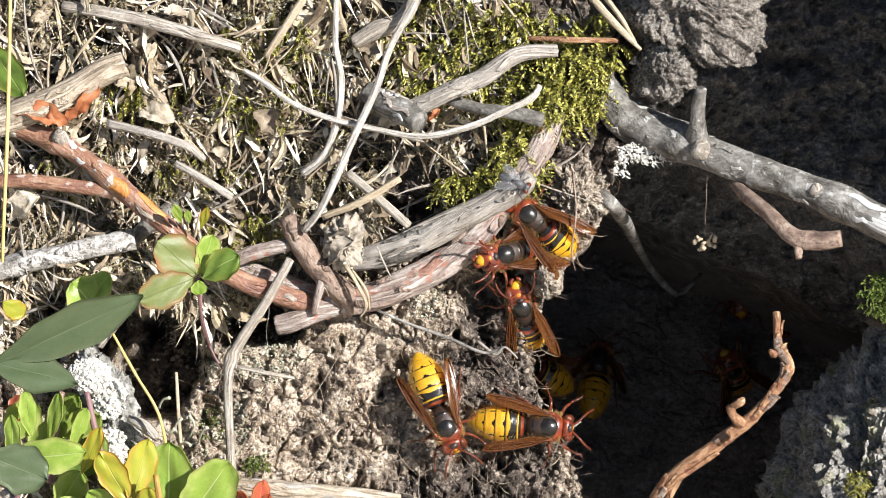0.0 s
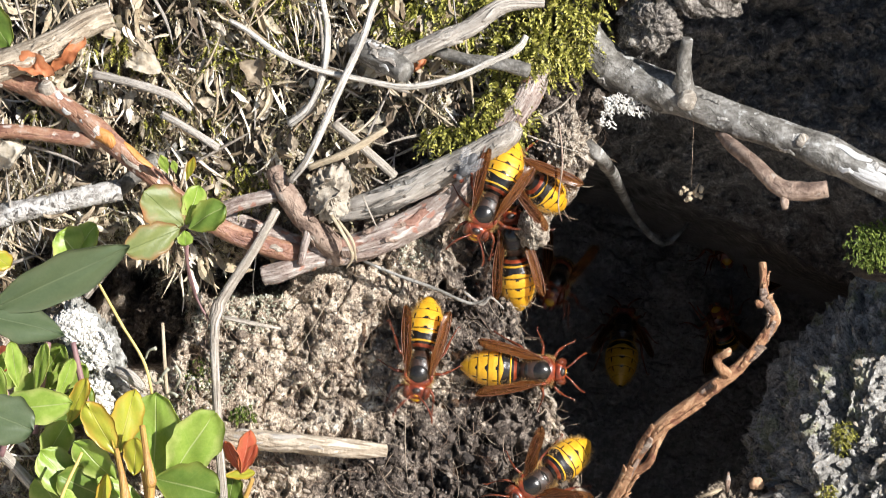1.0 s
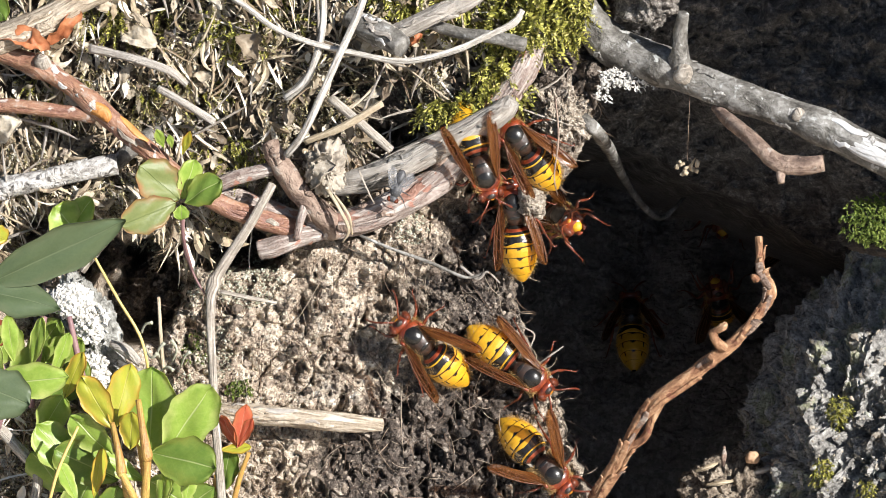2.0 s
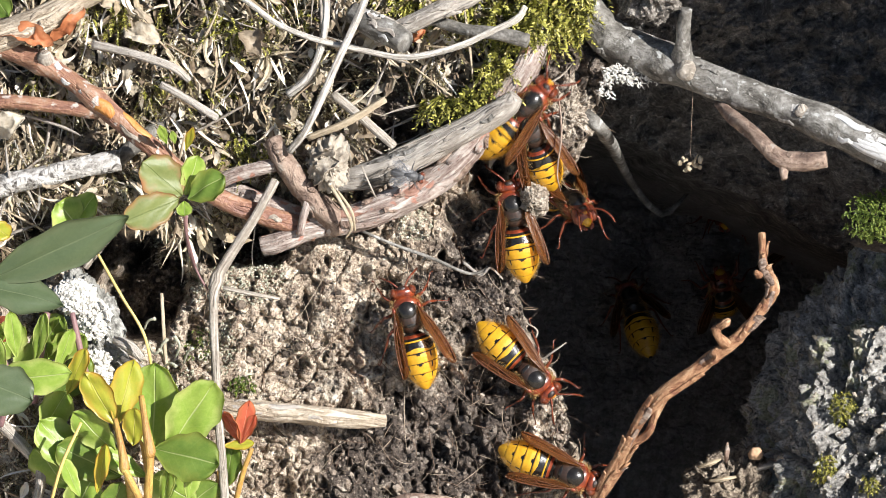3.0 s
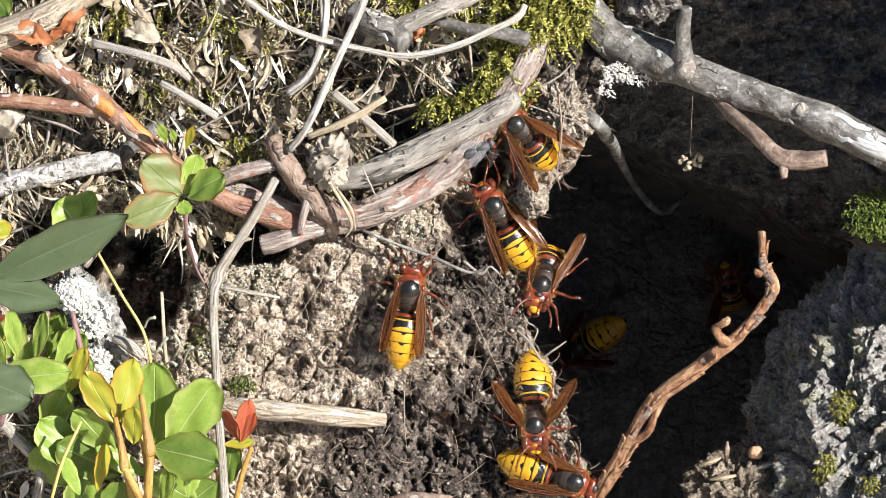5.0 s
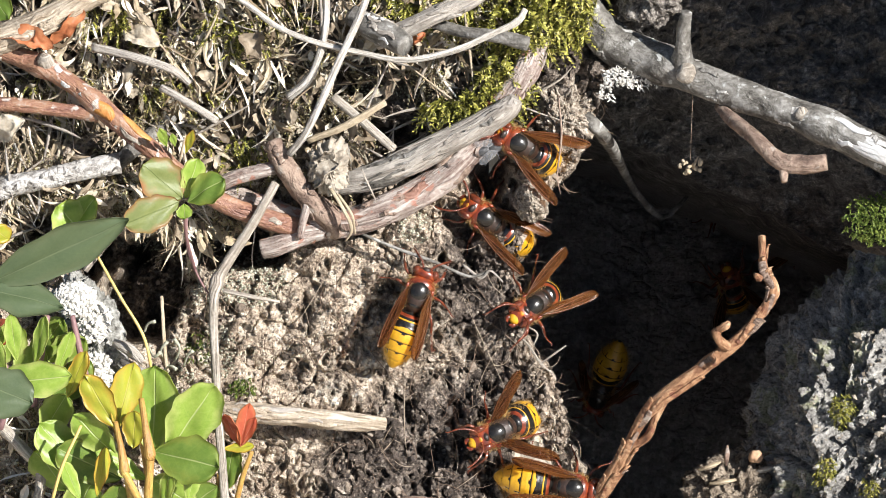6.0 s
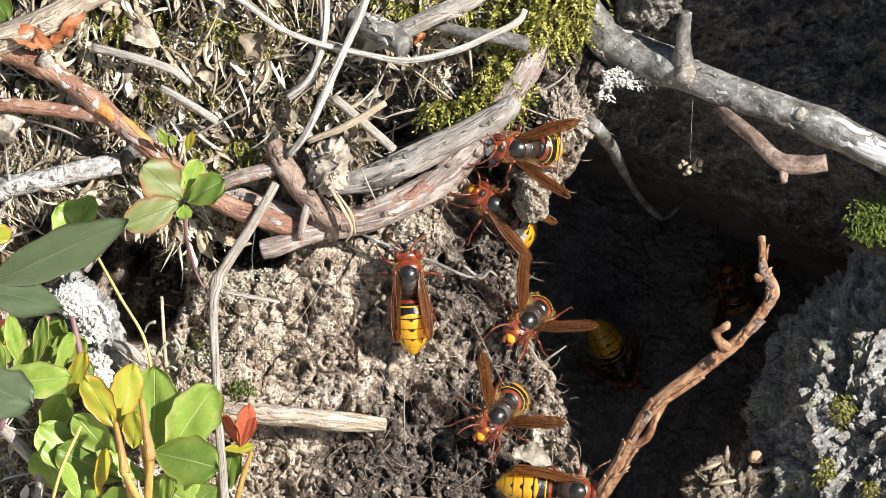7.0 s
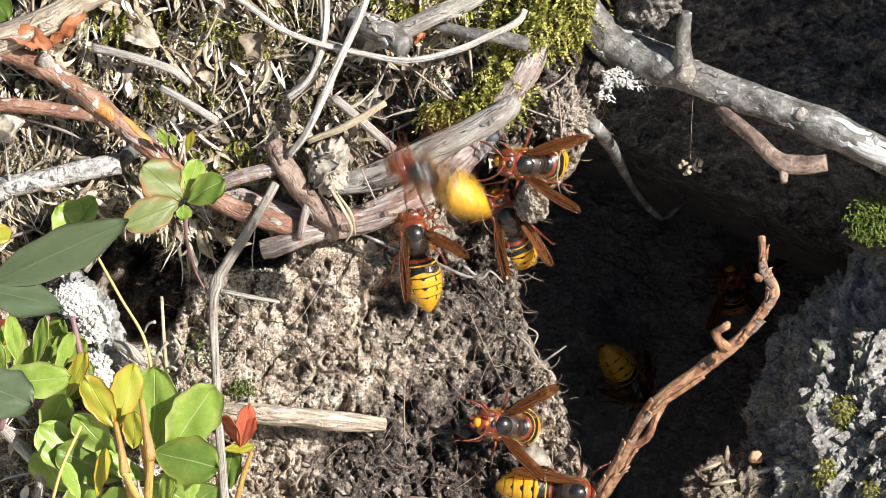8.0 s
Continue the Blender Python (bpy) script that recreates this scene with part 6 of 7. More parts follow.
crumpled("dead_leaf", ((14.1, -42.8, 2.0), (22.5, -45.6, 3.0)), 5.0, STONE_FLAKE, "pale papery scrap at the edge of the hollow", 58, 15, 0.3)
crumpled("dead_leaf", ((-7.0, 43.0, 9.0), (-3.8, 45.6, 10.0)), 2.6, DEAD_LEAF, "small orange-brown leaf bit under a twig", 59, 15, 0.3)


# ---- hornets: local x forwards, y to its left side, z up from its back ----
def shell(sections, seg=28, cap=True):
    """A closed body through sections (x, half width, half height, z)."""
    s = np.array(sections, float)
    ang = np.arange(seg) / seg * 2 * np.pi
    verts = np.concatenate([np.stack([np.full(seg, x), np.sin(ang) * hw, z + np.cos(ang) * hh], axis=1) for x, hw, hh, z in s])
    faces = [(i * seg + j, i * seg + (j + 1) % seg, (i + 1) * seg + (j + 1) % seg, (i + 1) * seg + j) for i in range(len(s) - 1) for j in range(seg)]
    if cap:
        faces += [tuple(reversed(range(seg))), tuple((len(s) - 1) * seg + j for j in range(seg))]
    return verts, faces, verts[:, :2] * 0.001


def ball(centre, radii, n=14, seg=22, tilt=0.0):
    a = np.linspace(0.06, np.pi - 0.06, n)
    s = [(math.cos(q) * radii[0], math.sin(q) * radii[1], math.sin(q) * radii[2], 0.0) for q in a]
    v, f, u = shell(s, seg)
    c, k = math.cos(radians(tilt)), math.sin(radians(tilt))
    v = v @ np.array(((c, 0, -k), (0, 1, 0), (k, 0, c))) + np.array(centre)
    return v, f, u


CUTS = [-3.8, -5.7, -8.0, -10.3, -12.6, -14.6, -16.5]


def belly(x):
    """Half width of the abdomen along x."""
    return np.interp(x, [-16.8, -16.2, -15.3, -14.2, -12.8, -11.2, -9.2, -7.2, -5.6, -4.6, -3.8], [0.3, 0.95, 1.75, 2.5, 3.2, 3.7, 3.95, 3.8, 3.25, 2.3, 1.2])


def segment(k):
    seg, rings = 64, 25
    f = np.linspace(0, 1, rings)
    x0, x1 = CUTS[k], CUTS[k + 1]
    sec = []
    for q in f:
        x = x0 + (x1 - x0) * q * 1.07
        r = float(belly(x)) * (1.0 + 0.035 * q) * (1 if q < 0.95 else 0.97)
        sec.append((x, r, r * 0.86, -0.2 - 0.06 * (-4 - x) - 0.004 * (x + 4) ** 2))
    v, faces, u = shell(sec, seg)
    slots = []
    for i in range(rings - 1):
        t = (i + 0.5) / (rings - 1)
        for j in range(seg):
            a = abs(((j + 0.5) / seg * 2 * math.pi + math.pi) % (2 * math.pi) - math.pi)
            if k == 0:
                c = 1 if t < 0.30 else (0 if t < 0.60 else (1 if t < 0.84 else 2))
            elif k == 1:
                c = 1 if t < 0.70 - 0.12 * math.cos(a * 4) else 2
            else:
                wedge = 0.15 + (0.26 * max(0.0, 1 - a / 0.2) if k < 5 else 0)
                dot = k < 5 and math.hypot((a - 0.72) * 3.4, (t - 0.45) * 2.0) < 0.27
                stalk = k < 5 and abs(a - 0.72) < 0.06 and t < 0.5
                c = 1 if t < wedge - 0.02 * (k - 2) or dot or stalk else 2
            slots.append(c)
    slots += [1, 1]
    return (v, faces, u), slots


def wing_blade(length, width, side):
    """A wing along -x from its hinge; the front edge is on its outer side."""
    n, m = 22, 7
    verts, uv = [], []
    for k in (0, 1):
        for i in range(n + 1):
            f = i / n
            full = min(1.0, (f / 0.3 + 0.12) ** 0.8) * (math.sqrt(max(0.0, 1 - ((f - 0.74) / 0.26) ** 2)) if f > 0.74 else 1.0)
            front, back = width * 0.36 * full, -width * 0.64 * full
            for j in range(m + 1):
                q = j / m
                y = front * (1 - q) + back * q
                lift = 0.16 * math.sin(q * 9 + f * 2) * f + 0.35 * math.sin(math.pi * f) - 0.9 * f * q * 0.3
                verts.append((-length * f, side * y, lift - 0.05 * k))
                uv.append((q, f))
    n1 = (n + 1) * (m + 1)
    faces = []
    for i in range(n):
        for j in range(m):
            a = i * (m + 1) + j
            quad = (a, a + 1, a + m + 2, a + m + 1)
            faces.append(quad)
            faces.append(tuple(n1 + w for w in reversed(quad)))
    return np.array(verts), faces, np.array(uv)


def veins(length, width, side):
    rows = ([(0, 0.0, 0.1), (-0.35, 0.26, 0.4), (-0.7, 0.27, 0.4), (-0.97, 0.06, 0.2)], [(0, 0, 0.1), (-0.3, -0.02, 0.45), (-0.6, 0.0, 0.45), (-0.85, -0.06, 0.3)],
            [(0, 0, 0.1), (-0.25, -0.16, 0.35), (-0.5, -0.3, 0.3), (-0.72, -0.4, 0.2)], [(-0.45, 0.26, 0.42), (-0.5, 0.0, 0.48), (-0.55, -0.28, 0.3)], [(-0.68, 0.26, 0.42), (-0.7, -0.02, 0.45), (-0.68, -0.36, 0.22)])
    out = []
    for k, row in enumerate(rows):
        pts = spline([(x * length, side * y * width, z + 0.03, 0.12 if k == 0 else 0.045) for x, y, z in row], 5)
        out.append(tube(pts[:, :3], pts[:, 3], 5))
    return out


def hornet(label):
    ob = new("hornet")
    ob.empty_display_size = 0.005
    tagged(ob, label, "hornet", "hornets at the nest")
    part("thorax", shell([(3.2, 1.6, 1.5, 0.0), (2.4, 2.7, 2.4, 0.0), (0.8, 3.15, 2.8, 0.0), (-0.8, 3.05, 2.75, 0.0), (-2.0, 2.85, 2.6, -0.05), (-3.1, 2.45, 2.25, -0.2), (-3.8, 1.75, 1.6, -0.3), (-4.3, 0.9, 0.8, -0.3)]), H_BROWN, ob, "dark brown thorax")
    part("pronotum", shell([(3.9, 0.8, 0.7, 0.0), (3.7, 1.8, 1.4, 0.1), (3.2, 2.55, 1.9, 0.2), (2.4, 2.95, 2.1, 0.3), (1.6, 3.15, 2.0, 0.3), (0.8, 3.2, 1.7, 0.2), (0.3, 3.1, 1.3, 0.1)]), H_RED, ob, "bright red-brown collar")
    part("scutum", ball((0.55, 0, 0.85), (2.75, 2.4, 2.3)), H_BLACK, ob, "satin black back shield")
    part("scutellum", ball((-2.3, 0, 1.15), (1.0, 1.85, 1.3)), H_BLACK, ob, "black rear shield")
    for s in (1, -1):
        part("tegula", ball((1.2, 2.75 * s, 1.5), (0.75, 0.4, 0.4), 8, 12), H_RED, ob, "orange wing scale")
    waist, neck = np.array((-3.9, 0, -0.3)), np.array((3.9, 0, 0.0))

    def moved(g, o):
        return g[0] - o, g[1], g[2]
    rs = np.random.RandomState(77)
    tail_hair, back_hair = [], []
    for _ in range(1900):
        tail = rs.rand() < 0.45
        if tail:
            x = rs.uniform(-15.6, -5)
            r, z0, a = float(belly(x)), -0.2 - 0.06 * (-4 - x) - 0.004 * (x + 4) ** 2, rs.uniform(0.6, 2.6) * rs.choice((-1, 1))
        else:
            x, r, z0, a = rs.uniform(-3.8, 3.6), 2.75, 0.0, rs.uniform(0.6, 2.4) * rs.choice((-1, 1))
        out = np.array((-0.6, math.sin(a), math.cos(a) * 0.9))
        p0 = np.array((x, math.sin(a) * r, z0 + math.cos(a) * r * 0.86))
        (tail_hair if tail else back_hair).append(tube([p0, p0 + out * (rs.uniform(0.3, 0.7) if tail else rs.uniform(0.45, 0.95)) + rs.normal(0, 0.15, 3)], [0.03, 0.01], 3, ends=False))
    tagged(part("hair", joined(back_hair), H_HAIR, ob, "fine golden body hair"), kind="stuff")
    abdomen = part("abdomen", moved(shell([(-3.5, 0.55, 0.55, -0.3), (-4.2, 0.75, 0.7, -0.3), (-6.0, 2.4, 2.0, -0.4), (-12, 2.7, 2.2, -0.9), (-15, 0.9, 0.8, -1.4)], 16), waist), H_BROWN, ob, "banded yellow and black abdomen", )
    abdomen.location = Vector(waist * 0.001)
    for k in range(6):
        g, slots = segment(k)
        part("segment", moved(g, waist), H_YELLOW, abdomen, ("red and black banded segment", "black segment with a yellow rim", "yellow segment with black spots", "yellow segment with black spots", "yellow segment with black spots", "yellow tail tip")[k], mats=[H_RED, H_BLACK, H_YELLOW], slots=slots)
    tagged(part("hair", moved(joined(tail_hair), waist), H_HAIR, abdomen, "fine golden body hair"), kind="stuff")
    head = part("head", moved(ball((5.1, 0, -0.1), (1.5, 2.75, 2.35), tilt=-15), neck), H_RED, ob, "orange-red head")
    head.location = Vector((neck - (0.55, 0, 0)) * 0.001)
    part("face", moved(ball((5.7, 0, -1.0), (1.1, 1.45, 1.6), tilt=-35), neck), H_YELLOW, head, "yellow face plate")
    part("brow", moved(ball((5.85, 0, 0.6), (0.7, 0.75, 0.6), tilt=-20), neck), H_ORANGE, head, "orange brow")
    part("crown", moved(ball((5.3, 0, 1.72), (0.75, 0.95, 0.62), tilt=-15), neck), H_BROWN, head, "dark patch between the eyes")
    for s in (1, -1):
        part("eye", moved(ball((5.45, 2.0 * s, 0.2), (1.15, 0.95, 1.95), tilt=-20), neck), H_EYE, head, "dark brown eye")
        pts = spline([(6.0, 0.9 * s, -2.0, 0.55), (6.5, 0.95 * s, -2.5, 0.5), (6.8, 0.3 * s, -2.9, 0.22)], 4)
        part("mandible", moved(tube(pts[:, :3], pts[:, 3], 8), neck), H_RED, head, "rust mandible")
        pts = spline([(6.2, 0.7 * s, 0.6, 0.24), (7.2, 1.5 * s, 1.2, 0.2), (8.0, 2.3 * s, 1.3, 0.2), (9.2, 3.3 * s, 0.6, 0.23), (10.4, 4.0 * s, -0.6, 0.22), (11.2, 4.2 * s, -1.8, 0.14)], 5)
        part("antenna", moved(tube(pts[:, :3], pts[:, 3], 8), neck), H_LEG, head, "rust antenna")
    for s in (1, -1):
        w = part("fore_wing", wing_blade(14.4, 2.5, s), H_WING, ob, "amber translucent wing")
        for g in veins(14.4, 2.5, s):
            part("vein", g, H_VEIN, w)
        w.location = Vector((1.0, 2.6 * s, 2.3)) * 0.001
        w = part("hind_wing", wing_blade(10.5, 2.1, s), H_WING, ob, "amber translucent wing")
        for g in veins(10.5, 2.1, s)[:3]:
            part("vein", g, H_VEIN, w)
        w.location = Vector((-0.6, 2.5 * s, 1.9)) * 0.001
        for coxa, knee, ankle, toe in (((2.6, 1.6, -1.6), (4.4, 4.0, -0.8), (6.0, 4.8, -3.2), (8.2, 5.4, -4.3)), ((0.6, 1.9, -1.9), (0.8, 5.0, -0.6), (0.2, 6.8, -3.2), (-0.8, 8.8, -4.4)), ((-1.2, 1.8, -1.9), (-4.2, 4.4, -0.4), (-7.4, 5.4, -3.0), (-10.4, 6.6, -4.4))):
            c, kn, an, to = [np.array((q[0], q[1] * s, q[2])) for q in (coxa, knee, ankle, toe)]
            pts = spline([(*(c - c), 0.5), (*((kn - c) * 0.5), 0.44), (*(kn - c), 0.28), (*((kn + an) / 2 - c), 0.33), (*(an - c), 0.18)], 4)
            leg = part("leg", tube(pts[:, :3], pts[:, 3], 8), H_LEG, ob, "red-brown jointed leg")
            leg.location = Vector(c * 0.001)
            pts = spline([(*(an - c), 0.17), (*((an + to) / 2 - c + (0, 0, -0.3)), 0.13), (*(to - c), 0.11), (*(to - c + (0.3, 0.5 * s, -0.1)), 0.08)], 4)
            part("foot", tube(pts[:, :3], pts[:, 3], 6), H_LEG, leg)
    return ob


def wing_pose(wing, splay, lift=0.0):
    s = 1 if wing.location.y > 0 else -1
    hind = wing.name.startswith("hind")
    a = splay * (1.25 if hind else 1.0)
    return pose(wing.location.x, wing.location.y, wing.location.z, -s * (40 - lift - 0.25 * min(splay, 80)), -lift * 0.4 - 3 + (2.4 if lift == 0 else 0.6) * max(min(splay, 33) - 14, 0), -s * a)


def bent(part_ob, degrees):
    """A pose of an abdomen (tail down) or head (face up), turned about its joint."""
    return pose(part_ob.location.x, part_ob.location.y, part_ob.location.z, 0, -degrees, 0)


def settle(ob, splay, skew=0.0):
    for c in ob.children:
        if "wing" in c.name:
            s = 1 if c.location.y > 0 else -1
            c.matrix_basis = wing_pose(c, splay + skew * s)


# each row: seconds, u, v, w, heading, pitch, roll
TRAILS = {
    "a": (14, "hornet clinging to soil under the root tip", [(0, 15.2, 22.9, 9, 140, 8, 0), (0.5, 15.3, 22.5, 9, 140, 5, 0), (1, 15.3, 22.3, 9, 142, 5, 0), (1.5, 15.6, 22.3, 9, 142, 8, 0), (1.7, 15.5, 22.9, 9, 138, 5, 0), (2.8, 18.7, 24.3, 9, 112, 5, 0), (3, 18.3, 24.7, 9, 112, 8, 0), (3.5, 18.3, 25.2, 9, 112, 8, 0), (4, 16.8, 25.0, 9, 120, 5, 0), (4.5, 15.6, 25.0, 9, 130, 8, 0), (5.8, 15.7, 23.0, 9, 142, 10, 0), (6, 16.2, 22.0, 9, 150, 12, 0), (6.5, 16.3, 19.2, 9, 182, 12, -10), (7, 16.0, 21.3, 9, 176, 12, -10), (7.5, 14.6, 20.4, 9, 180, 8, -6), (8, 17.6, 18.0, 9, 176, 12, -10)]),
    "b": (12, "hornet crawling upwards past the root tip", [(0, 10.1, 14.9, 9, 195, 20, 0), (0.3, 9.8, 15.6, 11, 205, 10, 0), (0.6, 8.7, 13.8, 13, 228, 0, 0), (0.9, 8.3, 13.7, 14, 238, 0, 0), (1.2, 10.1, 12.1, 13, 260, 0, 0), (1.5, 10.3, 10.9, 12, 268, -20, 0), (1.7, 10.9, 13.1, 11, 272, -25, 0), (2.2, 8.3, 16.9, 11, 310, -10, 0), (2.6, 9.3, 19.4, 11, 15, 0, 0), (2.8, 13.6, 23.4, 11, 42, 0, 0), (3, 18.4, 30.0, 10, 46, 0, 0), (3.3, 22.1, 35.0, 7, 45, 0, 0), (3.5, 25.2, 38.3, 4.5, 40, -4, 20), (3.7, 27.9, 40.6, 4.5, 36, -6, 20), (4, 31.5, 44.0, 6, 30, -10, 10), (4.3, 34.6, 46.6, 0, 32, -14, 10), (4.5, 39.2, 51.5, -10, 36, 0, 20), (4.7, 42.0, 54.8, -6, 40, 0, 0), (5.8, 44.3, 77.4, -10, 80, 0, 0), (8, 43.7, 102.8, 6, 90, 0, 0)]),
    "c": (11, "hornet climbing at the edge of the hollow", [(0, 13.6, 3.6, 2, 104, 30, 0), (0.5, 13.6, 5.6, 2, 102, 22, 0), (1, 14.6, 8.1, 2, 96, 0, 0), (1.5, 15.4, 8.8, 6, 97, 0, 0), (1.7, 15.5, 9.1, 6, 97, 0, 0), (2.8, 14.9, 9.1, 6, 100, 0, 0), (3, 14.8, 8.0, 6, 100, 0, 0), (3.5, 15.0, 7.0, 6, 100, 0, 0), (4, 13.9, 7.2, 6, 104, 0, 0), (4.5, 11.7, 7.6, 6, 112, 0, 0), (5.8, 10.0, 6.6, 1, 140, 10, 0), (6, 9.3, 6.3, 1, 145, 12, 0), (6.5, 9.8, 8.5, 1, 142, 14, 10), (7, 11.0, 9.0, 1, 142, 14, 16), (7.5, 10.7, 8.7, 1, 145, 14, 16), (7.8, 11.9, 7.5, 1, 130, 12, 10), (8, 13.5, 6.6, 1, 112, 12, 0)]),
    "d": (10, "hornet with folded wings on the bare soil", [(0, -2.6, -21.1, 8, 292, 0, 0), (0.5, -4.0, -20.5, 8, 277, 0, 0), (1, -5.2, -20.0, 8, 262, 0, 0), (1.2, -8.0, -17.7, 8, 240, 0, 0), (1.5, -7.8, -18.7, 8, 206, 0, 0), (1.7, -6.0, -19.8, 8, 168, 0, 0), (2.2, -5.0, -17.6, 8, 130, 0, 0), (2.8, -5.4, -15.5, 8, 110, 0, 0), (3, -7.4, -14.4, 8, 104, 0, 0), (3.5, -6.6, -12.5, 8, 112, 0, 0), (4, -6.3, -10.6, 8, 108, 0, 0), (4.5, -8.0, -9.3, 8, 94, 0, 0), (4.7, -8.0, -9.6, 8, 92, 0, 0), (5.2, -5.9, -10.4, 8, 72, 0, 0), (5.8, -3.8, -10.8, 8, 56, 0, 0), (6, -5.3, -9.7, 8, 70, 0, 0), (6.5, -7.8, -7.2, 8, 91, 0, 0), (7, -7.3, -6.1, 8, 94, 0, 0), (7.5, -7.8, -3.9, 8, 88, 0, 0), (7.7, -6.9, -0.6, 8, 96, 0, 0), (8, -5.9, 2.5, 8, 101, 0, 0)]),
    "e": (13, "large hornet at the edge of the nest hollow", [(0, 18.5, -21.5, 5, 356, 0, 0), (0.3, 19.8, -20.4, 5, 12, 0, 0), (0.6, 19.0, -18.8, 5, 2, 0, 0), (1, 19.9, -20.1, 5, 357, 0, 0), (1.5, 19.7, -20.7, 5, 355, 0, 0), (1.7, 18.6, -24.1, 5, 326, 0, 0), (2.8, 20.2, -28.2, 5, 318, 0, 0), (3, 19.2, -27.8, 5, 316, 0, 0), (3.3, 24.0, -30.3, 5, 326, 0, 0), (3.6, 26.4, -26.9, 4, 368, -6, 0), (3.8, 27.3, -26.6, 3, 376, -10, 0), (4, 28.5, -26.3, 3, 381, -14, 0), (4.2, 27.5, -27.7, 4, 350, -8, 0), (4.4, 25.6, -30.9, 5, 326, 0, 0), (4.5, 26.0, -34.0, 6, 317, 0, 0), (4.7, 22.4, -37.0, 6, 300, 0, 0), (5.2, 18.6, -37.8, 6, 250, 10, 0), (5.8, 12.7, -36.5, 6, 198, 14, 0), (6, 11.5, -38.7, 6, 204, 16, 0), (6.5, 8.0, -38.2, 6, 196, 14, 0), (7, 11.6, -35.2, 6, 230, 18, 0), (7.3, 11.3, -37.1, 6, 205, 14, 0), (7.5, 11.1, -39.0, 6, 182, 10, 0), (7.8, 13.4, -37.6, 6, 170, 12, 0), (8, 12.8, -37.2, 6, 172, 20, 0)]),
    "f": (24, "hornet resting beside a papery scrap", [(0, 25.1, -50.8, 5, 200, 0, 0), (0.6, 22.7, -43.5, 5, 210, 0, 0), (1, 19.1, -44.0, 5, 216, 5, 0), (1.5, 19.7, -45.7, 5, 250, 5, 0), (1.7, 21.5, -46.6, 5, 275, 5, 0), (2.2, 24.5, -47.3, 5, 330, 0, 0), (2.8, 27.2, -48.1, 5, 340, 0, 0), (3.5, 27.2, -49.4, 5, 340, 0, 0), (4.5, 27.2, -49.9, 5, 340, 0, 0), (5.8, 27.0, -50.5, 4, 350, 0, 0), (7, 27.6, -51.2, 4, 355, 0, 0), (8, 27.6, -51.5, 4, 355, 0, 0)]),
    "g": (30, "hornet with half-spread wings leaving the hollow", [(0, 15.0, -8.5, -136, 150, 0, 0), (0.5, 22.5, -7.5, -120, 200, 20, 0), (1, 25.9, -1.6, -100, 250, 40, 0), (1.25, 25.5, 1.1, -40, 290, 45, 0), (1.5, 25.4, 3.6, -16, 325, 55, 0), (1.7, 25.8, 5.1, -16, 330, 55, 0), (2.8, 27.4, 10.5, -20, 310, 35, -30), (3.3, 28.7, 5.6, -18, 300, 35, -30), (3.5, 28.5, 5.5, -17, 300, 35, -30), (3.9, 26.3, 3.0, -16, 290, 35, -20), (4.2, 24.4, 0.2, -15, 285, 40, 0), (4.5, 23.6, -3.6, -14, 282, 45, 0), (4.7, 21.8, -5.5, -4, 270, 25, 0), (5.8, 20.1, -11.1, 2, 222, 22, 0), (6, 19.3, -11.9, 3, 215, 24, 0), (6.5, 17.1, -12.8, 3, 208, 24, 0), (7, 18.0, -15.2, 3, 225, 24, 0), (7.3, 18.9, -14.7, 4, 232, 24, 0), (7.5, 19.8, -14.2, 7, 236, 22, 0), (7.6, 21.7, -18.8, 20, 215, 20, 0), (7.7, 25.1, -34.6, 36, 185, 10, 0), (7.8, 11.7, -34.0, 45, 160, 5, 0), (7.9, 1.8, -8.2, 50, 158, 0, 10), (8, -5.3, 15.6, 52, 155, 0, 10)]),
    "h": (20, "hornet in the shade inside the hollow", [(0, 34.4, -8.9, -176, 80, -38, 0), (0.6, 45.5, -21.1, -176, 85, -38, 0), (1, 43.6, -12.7, -176, 86, -38, 0), (1.5, 45.1, -16.7, -176, 90, -38, 0), (2.8, 47.1, -12.2, -176, 100, -38, 0), (3.5, 38.0, -20.5, -176, 140, -38, 0), (4.7, 31.5, -23.0, -176, 200, -38, 0), (6, 38.0, -35.7, -176, 250, -38, 0), (7, 43.5, -29.4, -176, 300, -38, 0), (8, 47.6, -34.3, -176, 310, -38, 0)]),
    "i": (20, "hornet in the shade under the branch", [(0, 66.8, -10.3, -178, 120, 62, 0), (1, 67.5, -12.1, -178, 110, 62, 0), (3.5, 68.3, -9.9, -178, 100, 62, 0), (6.5, 70.4, -8.8, -178, 110, 62, 0), (8, 70.4, -8.8, -178, 100, 62, 0)]),
    "j": (20, "hornet deep inside the dark hollow", [(0, 69.1, 6.2, -182, 270, 66, 0), (3.5, 69.2, 8.8, -182, 265, 66, 0), (8, 71.3, 10.5, -182, 275, 66, 0)]),
    "k": (20, "hornet at the foot of the mossy wall", [(0, 87.5, 3.7, -178, 0, 58, 0), (3.5, 86.3, 2.5, -178, 10, 58, 0), (8, 88.3, 2.2, -178, 5, 58, 0)]),
}


